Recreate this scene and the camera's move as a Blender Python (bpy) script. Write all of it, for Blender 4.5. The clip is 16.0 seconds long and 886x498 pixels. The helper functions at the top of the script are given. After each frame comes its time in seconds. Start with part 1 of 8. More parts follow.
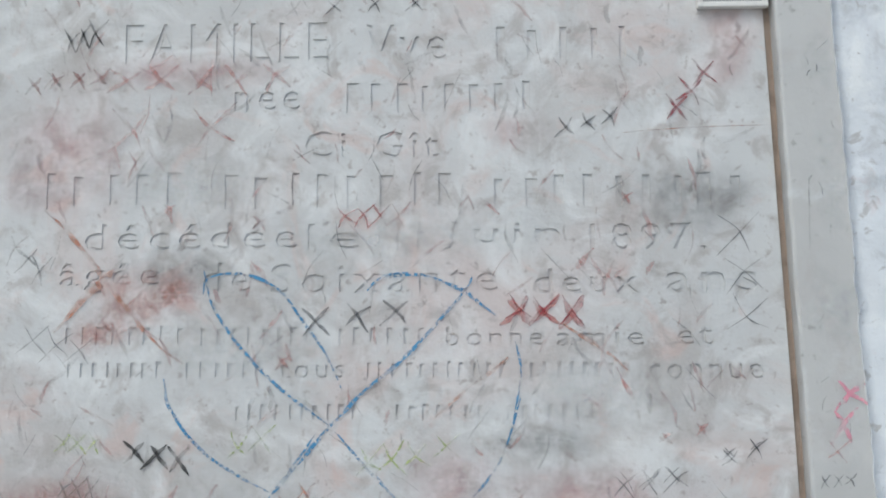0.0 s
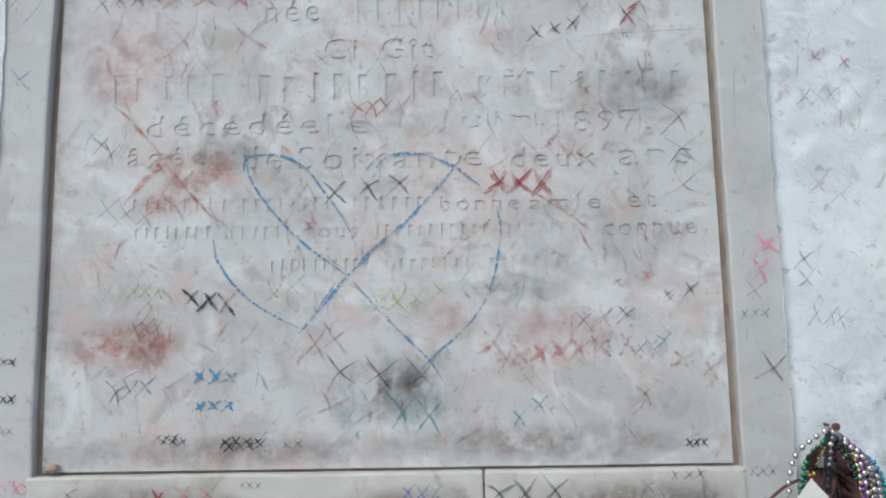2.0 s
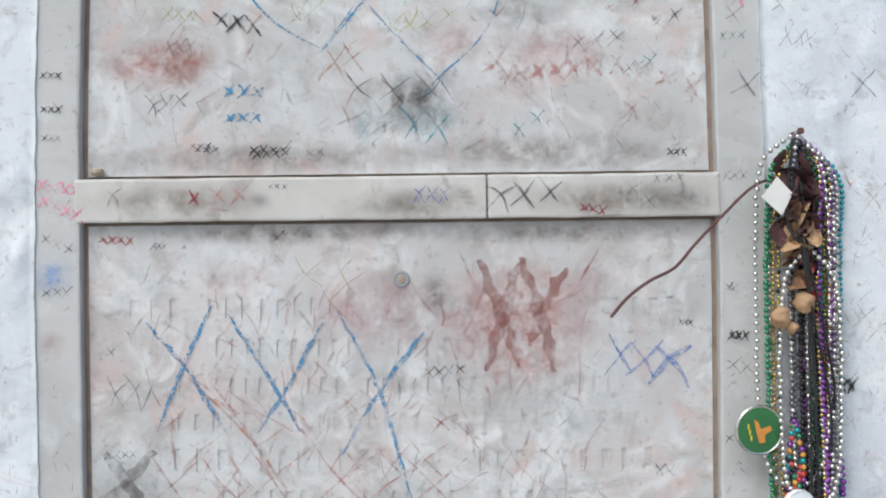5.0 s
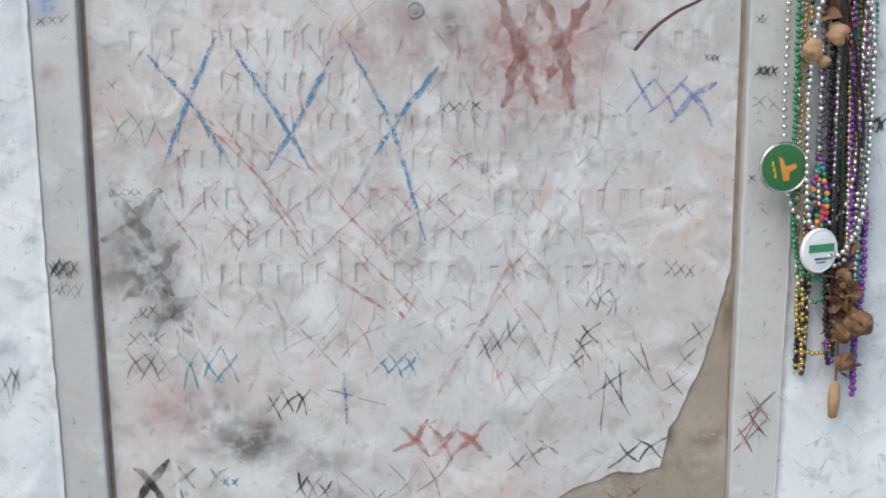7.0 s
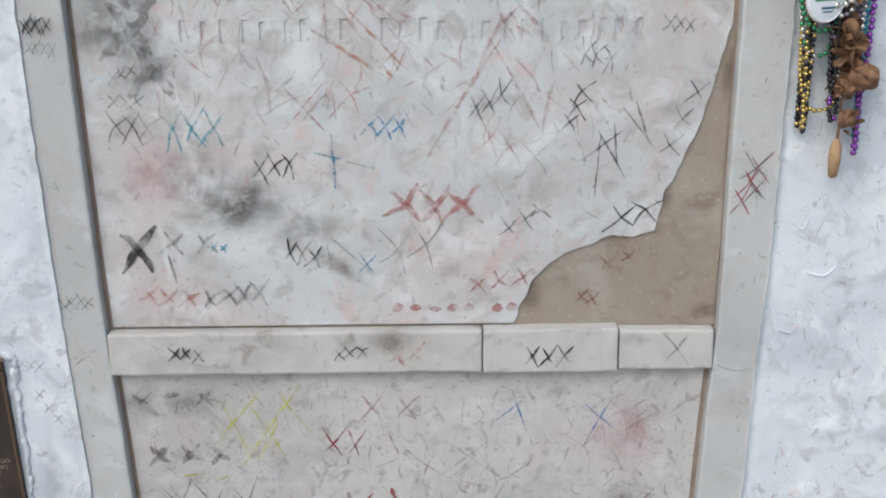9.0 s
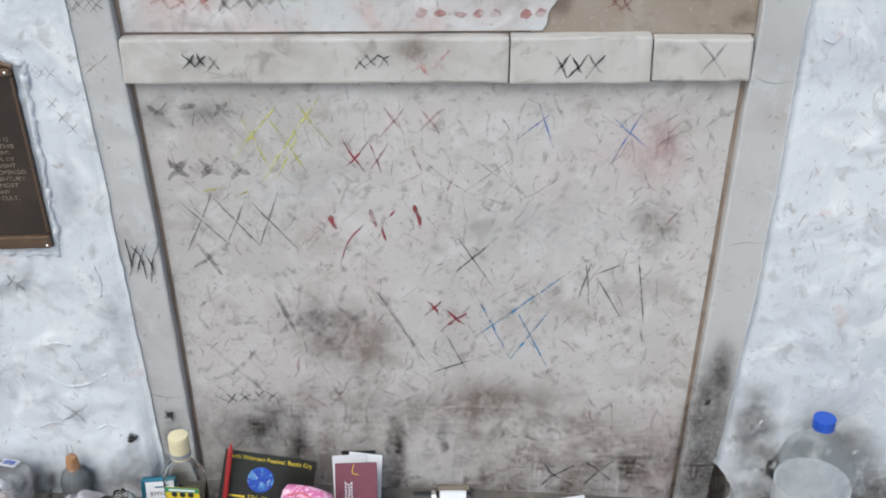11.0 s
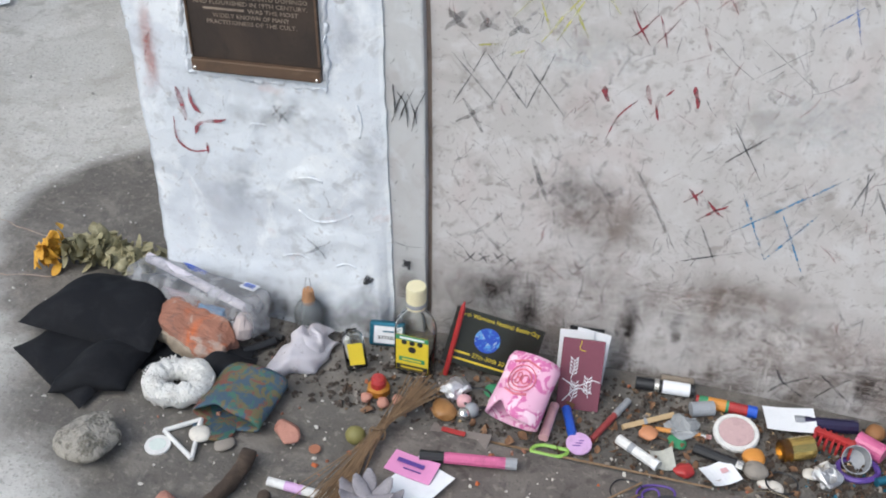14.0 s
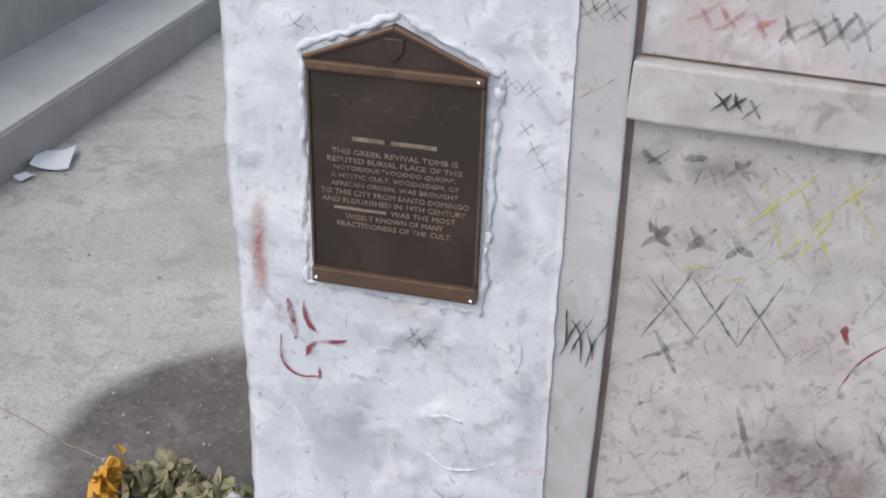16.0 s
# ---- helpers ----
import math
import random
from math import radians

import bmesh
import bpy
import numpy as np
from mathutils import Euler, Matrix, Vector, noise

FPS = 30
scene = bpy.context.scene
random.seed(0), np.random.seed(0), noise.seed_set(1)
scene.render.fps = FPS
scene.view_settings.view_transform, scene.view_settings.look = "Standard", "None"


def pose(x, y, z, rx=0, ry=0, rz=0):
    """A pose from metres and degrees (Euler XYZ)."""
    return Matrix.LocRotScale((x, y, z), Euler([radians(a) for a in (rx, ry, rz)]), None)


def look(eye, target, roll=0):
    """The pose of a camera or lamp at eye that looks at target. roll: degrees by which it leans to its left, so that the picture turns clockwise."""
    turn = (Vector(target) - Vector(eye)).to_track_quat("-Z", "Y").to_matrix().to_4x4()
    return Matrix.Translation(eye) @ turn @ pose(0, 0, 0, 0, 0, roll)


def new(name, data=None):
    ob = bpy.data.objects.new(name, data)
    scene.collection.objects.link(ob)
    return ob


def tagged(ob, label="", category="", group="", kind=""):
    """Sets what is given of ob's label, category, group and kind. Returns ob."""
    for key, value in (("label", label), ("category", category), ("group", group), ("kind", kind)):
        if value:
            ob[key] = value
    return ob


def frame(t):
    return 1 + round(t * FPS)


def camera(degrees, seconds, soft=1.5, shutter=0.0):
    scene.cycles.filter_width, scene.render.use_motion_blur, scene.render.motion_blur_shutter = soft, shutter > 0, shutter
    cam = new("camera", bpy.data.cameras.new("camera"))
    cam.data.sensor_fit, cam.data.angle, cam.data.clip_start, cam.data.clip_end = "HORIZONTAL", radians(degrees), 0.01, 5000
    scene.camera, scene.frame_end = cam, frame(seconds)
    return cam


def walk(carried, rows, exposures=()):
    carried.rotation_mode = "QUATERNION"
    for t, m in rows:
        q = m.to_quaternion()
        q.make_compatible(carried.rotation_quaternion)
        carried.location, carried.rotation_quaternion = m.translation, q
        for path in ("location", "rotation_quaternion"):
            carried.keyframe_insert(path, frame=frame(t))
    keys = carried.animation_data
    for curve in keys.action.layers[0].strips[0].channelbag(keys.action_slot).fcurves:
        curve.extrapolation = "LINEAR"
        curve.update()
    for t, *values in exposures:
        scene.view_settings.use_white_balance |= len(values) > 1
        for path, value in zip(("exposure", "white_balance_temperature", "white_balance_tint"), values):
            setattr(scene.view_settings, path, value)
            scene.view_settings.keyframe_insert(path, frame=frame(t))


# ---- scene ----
cam = camera(42.9, 16.0, 1.9)
PATH = [
    (0, (0.085, -1.216, 2.097), (0.054, 0.767, 2.354), -0.5),
    (0.5, (0.088, -1.285, 2.071), (0.055, 0.699, 2.323), -0.4),
    (1, (0.085, -1.354, 2.032), (0.046, 0.631, 2.275), -0.4),
    (1.5, (0.093, -1.424, 2.0), (0.048, 0.564, 2.211), -0.5),
    (2, (0.11, -1.491, 1.969), (0.058, 0.5, 2.142), -1.0),
    (2.5, (0.126, -1.557, 1.941), (0.055, 0.437, 2.081), -1.1),
    (3, (0.132, -1.629, 1.914), (0.048, 0.367, 2.021), -1.1),
    (3.2, (0.136, -1.654, 1.892), (0.044, 0.342, 1.996), -0.9),
    (5.3, (0.047, -1.641, 1.696), (0.051, 0.359, 1.638), -0.5),
    (5.5, (0.042, -1.635, 1.678), (0.048, 0.363, 1.597), -0.4),
    (6, (0.04, -1.621, 1.662), (0.042, 0.37, 1.48), -0.3),
    (6.5, (0.035, -1.608, 1.634), (0.039, 0.372, 1.355), -0.3),
    (7, (0.028, -1.597, 1.604), (0.031, 0.373, 1.256), -0.3),
    (7.5, (0.032, -1.588, 1.583), (0.033, 0.368, 1.168), -0.2),
    (8, (0.028, -1.577, 1.559), (0.035, 0.358, 1.051), -0.3),
    (8.5, (0.038, -1.578, 1.525), (0.042, 0.338, 0.953), -0.6),
    (9, (0.045, -1.572, 1.503), (0.041, 0.32, 0.856), -0.7),
    (9.5, (0.046, -1.568, 1.474), (0.031, 0.294, 0.743), -0.7),
    (10, (0.052, -1.564, 1.439), (0.021, 0.259, 0.616), -0.8),
    (10.2, (0.049, -1.566, 1.422), (0.02, 0.242, 0.569), -0.7),
    (12.3, (0.011, -1.536, 1.358), (-0.124, 0.069, 0.173), -0.2),
    (12.5, (0.001, -1.531, 1.359), (-0.156, 0.059, 0.155), 0.1),
    (13, (-0.031, -1.528, 1.354), (-0.232, 0.034, 0.122), 1.4),
    (13.5, (-0.06, -1.526, 1.355), (-0.317, 0.028, 0.123), 2.4),
    (14, (-0.11, -1.527, 1.363), (-0.426, 0.043, 0.164), 1.8),
    (14.5, (-0.187, -1.451, 1.333), (-0.551, 0.14, 0.176), 2.4),
    (15, (-0.266, -1.349, 1.302), (-0.635, 0.278, 0.199), 3.5),
    (15.5, (-0.338, -1.277, 1.278), (-0.722, 0.394, 0.249), 3.8),
    (16, (-0.397, -1.205, 1.251), (-0.778, 0.499, 0.275), 3.3),
]
walk(cam, [(t, look(eye, target, roll)) for t, eye, target, roll in PATH], [(0, -0.13, 6150, 2), (1.5, -0.12, 6150, 2), (2.5, -0.12, 6150, 2), (3.2, -0.05, 6170, 3), (5.5, 0.14, 6250, 4), (6.5, 0.05, 6250, 4), (9, -0.03, 6250, 4), (10.2, -0.02, 6250, 4), (12.5, 0.20, 6150, 4), (14.5, 0.14, 6200, 6), (16, 0.02, 6300, 10)])

# ---------- light ----------
world = bpy.data.worlds.new("overcast")
scene.world = world
world.use_nodes = True
wn = world.node_tree.nodes
sky = wn.new("ShaderNodeTexSky")
sky.sky_type, sky.sun_disc = "NISHITA", False
sky.sun_elevation, sky.sun_rotation = radians(50), radians(213)
sky.air_density, sky.dust_density = 1.0, 4.0
world.node_tree.links.new(sky.outputs[0], wn["Background"].inputs[0])
wn["Background"].inputs[1].default_value = 0.15
sun = new("sun", bpy.data.lights.new("sun", "SUN"))
sun.data.energy, sun.data.angle, sun.data.color = 1.2, radians(48), (0.94, 0.975, 1.0)
sun.matrix_world = look((-1.7, -2.6, 3.7), (0, 0, 0))


# ---------- materials ----------
def nodes_of(name):
    m = bpy.data.materials.new(name)
    m.use_nodes = True
    return m, m.node_tree.nodes, m.node_tree.links, m.node_tree.nodes["Principled BSDF"]


def noise_node(n, l, vec, scale, detail=4.0, rough=0.55, distort=0.0):
    t = n.new("ShaderNodeTexNoise")
    t.inputs["Scale"].default_value, t.inputs["Detail"].default_value = scale, detail
    t.inputs["Roughness"].default_value, t.inputs["Distortion"].default_value = rough, distort
    l.new(vec, t.inputs["Vector"])
    return t.outputs["Fac"]


def ramp(n, l, fac, lo, hi, a=0.0, b=1.0):
    m = n.new("ShaderNodeMapRange")
    m.interpolation_type = "SMOOTHSTEP"
    for k, v in zip(("From Min", "From Max", "To Min", "To Max"), (lo, hi, a, b)):
        m.inputs[k].default_value = v
    l.new(fac, m.inputs["Value"])
    return m.outputs["Result"]


def blend(n, l, fac, a, b):
    m = n.new("ShaderNodeMix")
    m.data_type = "RGBA"
    l.new(fac, m.inputs["Factor"])
    for slot, c in ((m.inputs[6], a), (m.inputs[7], b)):
        if isinstance(c, tuple):
            slot.default_value = (*c, 1)
        else:
            l.new(c, slot)
    return m.outputs[2]


def surface(name, base, layers=(), rough=0.6, metal=0.0, bumps=(), coords="Object", spread=0.0, stretch=None, coat=0.0):
    """A worn surface: base colour, layers of (scale, low, high, colour, amount, distortion) in noise, bumps of (scale, depth in m)."""
    m, n, l, p = nodes_of(name)
    vec = n.new("ShaderNodeTexCoord").outputs[coords]
    if stretch:
        mp = n.new("ShaderNodeMapping")
        mp.inputs["Scale"].default_value = stretch
        l.new(vec, mp.inputs["Vector"])
        vec = mp.outputs["Vector"]
    colour = base
    for k, (scale, lo, hi, c, amount, distort) in enumerate(layers):
        fac = ramp(n, l, noise_node(n, l, vec, scale, 6, 0.6, distort), lo, hi, 0, amount)
        colour = blend(n, l, fac, colour, c)
    if spread:
        info = n.new("ShaderNodeObjectInfo")
        h = n.new("ShaderNodeHueSaturation")
        h.inputs["Color"].default_value = (*base, 1)
        if not isinstance(colour, tuple):
            l.new(colour, h.inputs["Color"])
        l.new(ramp(n, l, info.outputs["Random"], 0, 1, 1 - spread, 1 + spread), h.inputs["Value"])
        colour = h.outputs["Color"]
    if isinstance(colour, tuple):
        p.inputs["Base Color"].default_value = (*colour, 1)
    else:
        l.new(colour, p.inputs["Base Color"])
    p.inputs["Roughness"].default_value, p.inputs["Metallic"].default_value = rough, metal
    p.inputs["Coat Weight"].default_value = coat
    last = None
    for scale, depth in bumps:
        b = n.new("ShaderNodeBump")
        b.inputs["Strength"].default_value, b.inputs["Distance"].default_value = 1.0, depth
        l.new(noise_node(n, l, vec, scale, 5), b.inputs["Height"])
        if last:
            l.new(last, b.inputs["Normal"])
        last = b.outputs["Normal"]
    if last:
        l.new(last, p.inputs["Normal"])
    return m


def paint(name, colour, cover=0.5, grain=260.0, soft=0.10, rough=0.75, full=0.8):
    """Crayon, pencil or smeared pigment lying on stone: covers only part of the grain."""
    m, n, l, p = nodes_of(name)
    vec = n.new("ShaderNodeTexCoord").outputs["Object"]
    p.inputs["Base Color"].default_value = (*colour, 1)
    p.inputs["Roughness"].default_value = rough
    a = ramp(n, l, noise_node(n, l, vec, grain, 3), 0.5 - cover * 0.35 - soft, 0.5 - cover * 0.35 + soft)
    b = ramp(n, l, noise_node(n, l, vec, 34.0, 3), 0.34, 0.60, 0.25 * full, full)
    mul = n.new("ShaderNodeMath")
    mul.operation = "MULTIPLY"
    l.new(a, mul.inputs[0])
    l.new(b, mul.inputs[1])
    l.new(mul.outputs[0], p.inputs["Alpha"])
    return m


def smear(name, colour, strength=0.7, grain=35.0, rough=0.8):
    """A soft-edged stain: thins out towards the rim of its own film, broken up by grain."""
    m, n, l, p = nodes_of(name)
    tc = n.new("ShaderNodeTexCoord")
    p.inputs["Base Color"].default_value = (*colour, 1)
    p.inputs["Roughness"].default_value = rough
    length = n.new("ShaderNodeVectorMath")
    length.operation = "LENGTH"
    l.new(tc.outputs["UV"], length.inputs[0])
    edge = ramp(n, l, length.outputs["Value"], 0.05, 1.0, 1.0, 0.0)
    g = ramp(n, l, noise_node(n, l, tc.outputs["Object"], grain, 6, 0.68, 0.1), 0.30, 0.68)
    mul = n.new("ShaderNodeMath")
    mul.operation = "MULTIPLY"
    l.new(edge, mul.inputs[0])
    l.new(g, mul.inputs[1])
    mul2 = n.new("ShaderNodeMath")
    mul2.operation = "MULTIPLY"
    l.new(mul.outputs[0], mul2.inputs[0])
    mul2.inputs[1].default_value = strength
    l.new(mul2.outputs[0], p.inputs["Alpha"])
    return m


def clear(name, colour=(1, 1, 1), rough=0.05, ior=1.45):
    m, n, l, p = nodes_of(name)
    p.inputs["Base Color"].default_value = (*colour, 1)
    p.inputs["Roughness"].default_value, p.inputs["IOR"].default_value = rough, ior
    p.inputs["Transmission Weight"].default_value = 1.0
    return m


def film(name, colour, alpha, rough=0.12):
    """Thin clear plastic: mostly see-through, with gloss."""
    m, n, l, p = nodes_of(name)
    p.inputs["Base Color"].default_value = (*colour, 1)
    p.inputs["Roughness"].default_value = rough
    vec = n.new("ShaderNodeTexCoord").outputs["Object"]
    l.new(ramp(n, l, noise_node(n, l, vec, 30.0, 4), 0.35, 0.70, alpha * 0.5, alpha * 1.6), p.inputs["Alpha"])
    b = n.new("ShaderNodeBump")
    b.inputs["Strength"].default_value, b.inputs["Distance"].default_value = 1.0, 0.003
    l.new(noise_node(n, l, vec, 45.0, 3), b.inputs["Height"])
    l.new(b.outputs["Normal"], p.inputs["Normal"])
    return m


MARBLE = surface("marble", (0.54, 0.55, 0.56),
    [(2.2, 0.42, 0.66, (0.43, 0.42, 0.42), 0.8, 1.6), (6.0, 0.50, 0.70, (0.37, 0.345, 0.335), 0.55, 1.4), (4.0, 0.46, 0.66, (0.55, 0.45, 0.435), 0.6, 0.8), (13.0, 0.54, 0.70, (0.54, 0.36, 0.32), 0.42, 1.2),
     (9.0, 0.46, 0.70, (0.68, 0.69, 0.70), 0.75, 1.6), (24.0, 0.50, 0.68, (0.34, 0.31, 0.30), 0.6, 0.6), (75.0, 0.58, 0.70, (0.28, 0.24, 0.23), 0.6, 0.2)],
    rough=0.55, bumps=[(9.0, 0.004), (28.0, 0.0022), (90.0, 0.0008), (320.0, 0.0003)])
MARBLE_LOW = surface("marble_weathered", (0.53, 0.51, 0.50),
    [(2.6, 0.42, 0.68, (0.43, 0.41, 0.395), 0.8, 1.0), (7.0, 0.50, 0.70, (0.34, 0.31, 0.29), 0.6, 0.6), (4.2, 0.5, 0.72, (0.50, 0.42, 0.41), 0.5, 0.5), (18.0, 0.50, 0.66, (0.60, 0.59, 0.59), 0.6, 0.4),
     (24.0, 0.53, 0.72, (0.30, 0.27, 0.25), 0.6, 0.6), (45.0, 0.56, 0.68, (0.27, 0.24, 0.225), 0.65, 0.5), (110.0, 0.58, 0.70, (0.22, 0.19, 0.18), 0.65, 0.2)],
    rough=0.6, bumps=[(9.0, 0.003), (60.0, 0.0008), (320.0, 0.0003)])
PILASTER = surface("pilaster_marble", (0.50, 0.50, 0.50),
    [(3.0, 0.42, 0.70, (0.40, 0.40, 0.40), 0.7, 1.2), (8.0, 0.52, 0.74, (0.36, 0.31, 0.30), 0.5, 0.8), (14.0, 0.55, 0.72, (0.60, 0.62, 0.64), 0.6, 0.6),
     (70.0, 0.60, 0.72, (0.25, 0.24, 0.23), 0.6, 0.4)],
    rough=0.55, bumps=[(14.0, 0.002), (90.0, 0.0006)])
BAR = surface("crossbar_marble", (0.53, 0.512, 0.49),
    [(4.0, 0.45, 0.70, (0.38, 0.352, 0.33), 0.8, 1.2), (10.0, 0.5, 0.72, (0.61, 0.60, 0.585), 0.7, 0.8), (26.0, 0.56, 0.72, (0.24, 0.20, 0.18), 0.6, 0.6)],
    rough=0.5, bumps=[(20.0, 0.0015), (120.0, 0.0005)])
PLASTER = surface("whitewashed_plaster", (0.66, 0.69, 0.73),
    [(2.0, 0.42, 0.66, (0.54, 0.57, 0.62), 0.7, 0.8), (7.0, 0.50, 0.66, (0.50, 0.52, 0.57), 0.6, 0.8), (12.0, 0.52, 0.66, (0.74, 0.76, 0.78), 0.8, 0.6),
     (26.0, 0.54, 0.68, (0.44, 0.45, 0.47), 0.6, 0.6), (55.0, 0.60, 0.70, (0.34, 0.33, 0.33), 0.65, 0.6), (15.0, 0.62, 0.74, (0.58, 0.46, 0.46), 0.45, 0.8), (130.0, 0.64, 0.72, (0.24, 0.22, 0.22), 0.65, 0.2)],
    rough=0.75, bumps=[(7.0, 0.003), (22.0, 0.0036), (70.0, 0.0019), (220.0, 0.0007)])
CEMENT = surface("bare_cement", (0.30, 0.25, 0.205),
    [(5.0, 0.42, 0.66, (0.38, 0.345, 0.30), 0.9, 0.6), (9.0, 0.52, 0.70, (0.19, 0.145, 0.105), 0.8, 0.8), (34.0, 0.5, 0.7, (0.22, 0.18, 0.145), 0.6, 0.4), (120.0, 0.6, 0.7, (0.45, 0.42, 0.38), 0.5, 0.2)], rough=0.85, bumps=[(30.0, 0.002), (200.0, 0.0006)])
GAP = surface("dirty_joint", (0.34, 0.265, 0.215), [(30.0, 0.45, 0.65, (0.24, 0.185, 0.15), 0.8, 0.4), (9.0, 0.5, 0.7, (0.44, 0.37, 0.32), 0.6, 0.4)], rough=0.9, bumps=[(80.0, 0.002)])
CONCRETE = surface("concrete", (0.52, 0.505, 0.475),
    [(1.3, 0.42, 0.66, (0.42, 0.41, 0.385), 0.8, 0.8), (5.0, 0.5, 0.70, (0.56, 0.55, 0.525), 0.7, 0.6), (3.0, 0.50, 0.66, (0.36, 0.34, 0.305), 0.65, 0.5), (14.0, 0.52, 0.66, (0.34, 0.32, 0.29), 0.7, 0.6), (40.0, 0.5, 0.7, (0.36, 0.335, 0.30), 0.5, 0.5),
     (160.0, 0.54, 0.66, (0.25, 0.24, 0.22), 0.7, 0.1), (70.0, 0.64, 0.70, (0.68, 0.66, 0.63), 0.8, 0.1)], rough=0.85, bumps=[(10.0, 0.004), (80.0, 0.002), (300.0, 0.0008)])
GRIME_AND_SHADE = surface("grimy_stone_and_shade", (0.125, 0.108, 0.097),
    [(6.0, 0.42, 0.68, (0.21, 0.185, 0.165), 0.8, 0.8), (24.0, 0.5, 0.7, (0.06, 0.05, 0.045), 0.75, 0.9), (11.0, 0.55, 0.72, (0.25, 0.225, 0.20), 0.5, 1.2), (90.0, 0.54, 0.68, (0.25, 0.22, 0.19), 0.7, 0.4), (240.0, 0.58, 0.68, (0.045, 0.038, 0.034), 0.7, 0.2)],
    rough=0.8, bumps=[(14.0, 0.003), (90.0, 0.0015), (300.0, 0.0006)])
# tread and upright faces of the neighbouring step, the faces in a darker grey
STEP = surface("pale_step_tread", (0.60, 0.60, 0.565), [(4.0, 0.45, 0.7, (0.50, 0.50, 0.47), 0.7, 0.4), (40.0, 0.55, 0.7, (0.42, 0.42, 0.40), 0.5, 0.3)], rough=0.8, bumps=[(30.0, 0.002)])
STEP_FACE = surface("dark_step_face", (0.34, 0.335, 0.31), [(4.0, 0.45, 0.7, (0.43, 0.42, 0.40), 0.7, 0.6)], rough=0.85, bumps=[(30.0, 0.002)])
BRONZE = surface("bronze", (0.042, 0.031, 0.026), [(9.0, 0.45, 0.7, (0.075, 0.052, 0.040), 0.7, 0.6), (60.0, 0.55, 0.7, (0.035, 0.028, 0.022), 0.6, 0.3)],
    rough=0.5, metal=0.35, bumps=[(200.0, 0.0006)])
BRONZE_EDGE = surface("worn_bronze", (0.135, 0.085, 0.056), [(12.0, 0.45, 0.7, (0.085, 0.058, 0.042), 0.8, 0.6), (45.0, 0.55, 0.7, (0.20, 0.13, 0.085), 0.6, 0.3)], rough=0.45, metal=0.4, bumps=[(150.0, 0.0004)])
BRONZE_TEXT = surface("rubbed_bronze", (0.34, 0.275, 0.22), [(80.0, 0.45, 0.65, (0.16, 0.12, 0.09), 0.7, 0.3)], rough=0.4, metal=0.5)


# ---------- mesh helpers ----------
def part(name, bm, material, parent=None, label="", smooth=False):
    me = bpy.data.meshes.new(name)
    if smooth:
        for f in bm.faces:
            f.smooth = True
    bm.to_mesh(me)
    bm.free()
    me.materials.append(material)
    ob = new(name, me)
    ob.parent = parent
    if label:
        ob["label"] = label
    return ob


def thing(name, m, label, category, group="", kind=""):
    e = new(name)
    e.matrix_world = m
    e.empty_display_size = 0.02
    return tagged(e, label, category, group, kind)


def box(bm, cx, cy, cz, sx, sy, sz, bevel=0.0, seg=2, m=None):
    r = bmesh.ops.create_cube(bm, size=1)
    vs = r["verts"]
    for v in vs:
        v.co = Vector((cx + v.co.x * sx, cy + v.co.y * sy, cz + v.co.z * sz))
    if bevel:
        es = {e for v in vs for e in v.link_edges}
        vs = bmesh.ops.bevel(bm, geom=list(es), offset=bevel, segments=seg, profile=0.6, affect="EDGES")["verts"]
    if m:
        bmesh.ops.transform(bm, matrix=m, verts=list({v for v in vs}))
    return bm


def boxed(*a, **k):
    return box(bmesh.new(), *a, **k)


def lathe(profile, seg=24, sx=1.0, sy=1.0, power=2.0):
    """Turned shape about z from (radius, height) pairs; power over 2 squares the section off."""
    bm = bmesh.new()
    rings = []
    for r, z in profile:
        ring = []
        for k in range(seg):
            a = 2 * math.pi * k / seg
            c, s = math.cos(a), math.sin(a)
            q = (abs(c) ** power + abs(s) ** power) ** (-1 / power)
            ring.append(bm.verts.new((r * sx * c * q, r * sy * s * q, z)))
        rings.append(ring)
    for a, b in zip(rings, rings[1:]):
        for k in range(seg):
            bm.faces.new((a[k], a[(k + 1) % seg], b[(k + 1) % seg], b[k]))
    bm.faces.new(rings[0][::-1])
    bm.faces.new(rings[-1])
    return bm


def tube(bm, pts, r, seg=6, taper=1.0, closed=False):
    pts = [Vector(p) for p in pts]
    n = len(pts)
    rings = []
    for k, p in enumerate(pts):
        a = pts[(k - 1) % n] if closed else pts[max(k - 1, 0)]
        b = pts[(k + 1) % n] if closed else pts[min(k + 1, n - 1)]
        d = (b - a).normalized()
        u = d.cross(Vector((0.13, 0.21, 0.97))).normalized()
        w = d.cross(u)
        rr = r * (1 + (taper - 1) * k / max(n - 1, 1))
        rings.append([bm.verts.new(p + rr * (math.cos(2 * math.pi * j / seg) * u + math.sin(2 * math.pi * j / seg) * w)) for j in range(seg)])
    pairs = list(zip(rings, rings[1:])) + ([(rings[-1], rings[0])] if closed else [])
    for a, b in pairs:
        for j in range(seg):
            bm.faces.new((a[j], a[(j + 1) % seg], b[(j + 1) % seg], b[j]))
    if not closed:
        bm.faces.new(rings[0][::-1])
        bm.faces.new(rings[-1])
    return bm


def rough_up(bm, amount, scale, seed=0.0):
    for v in bm.verts:
        d = noise.noise_vector(v.co * scale + Vector((seed, seed * 1.7, -seed)))
        v.co += amount * d
    return bm


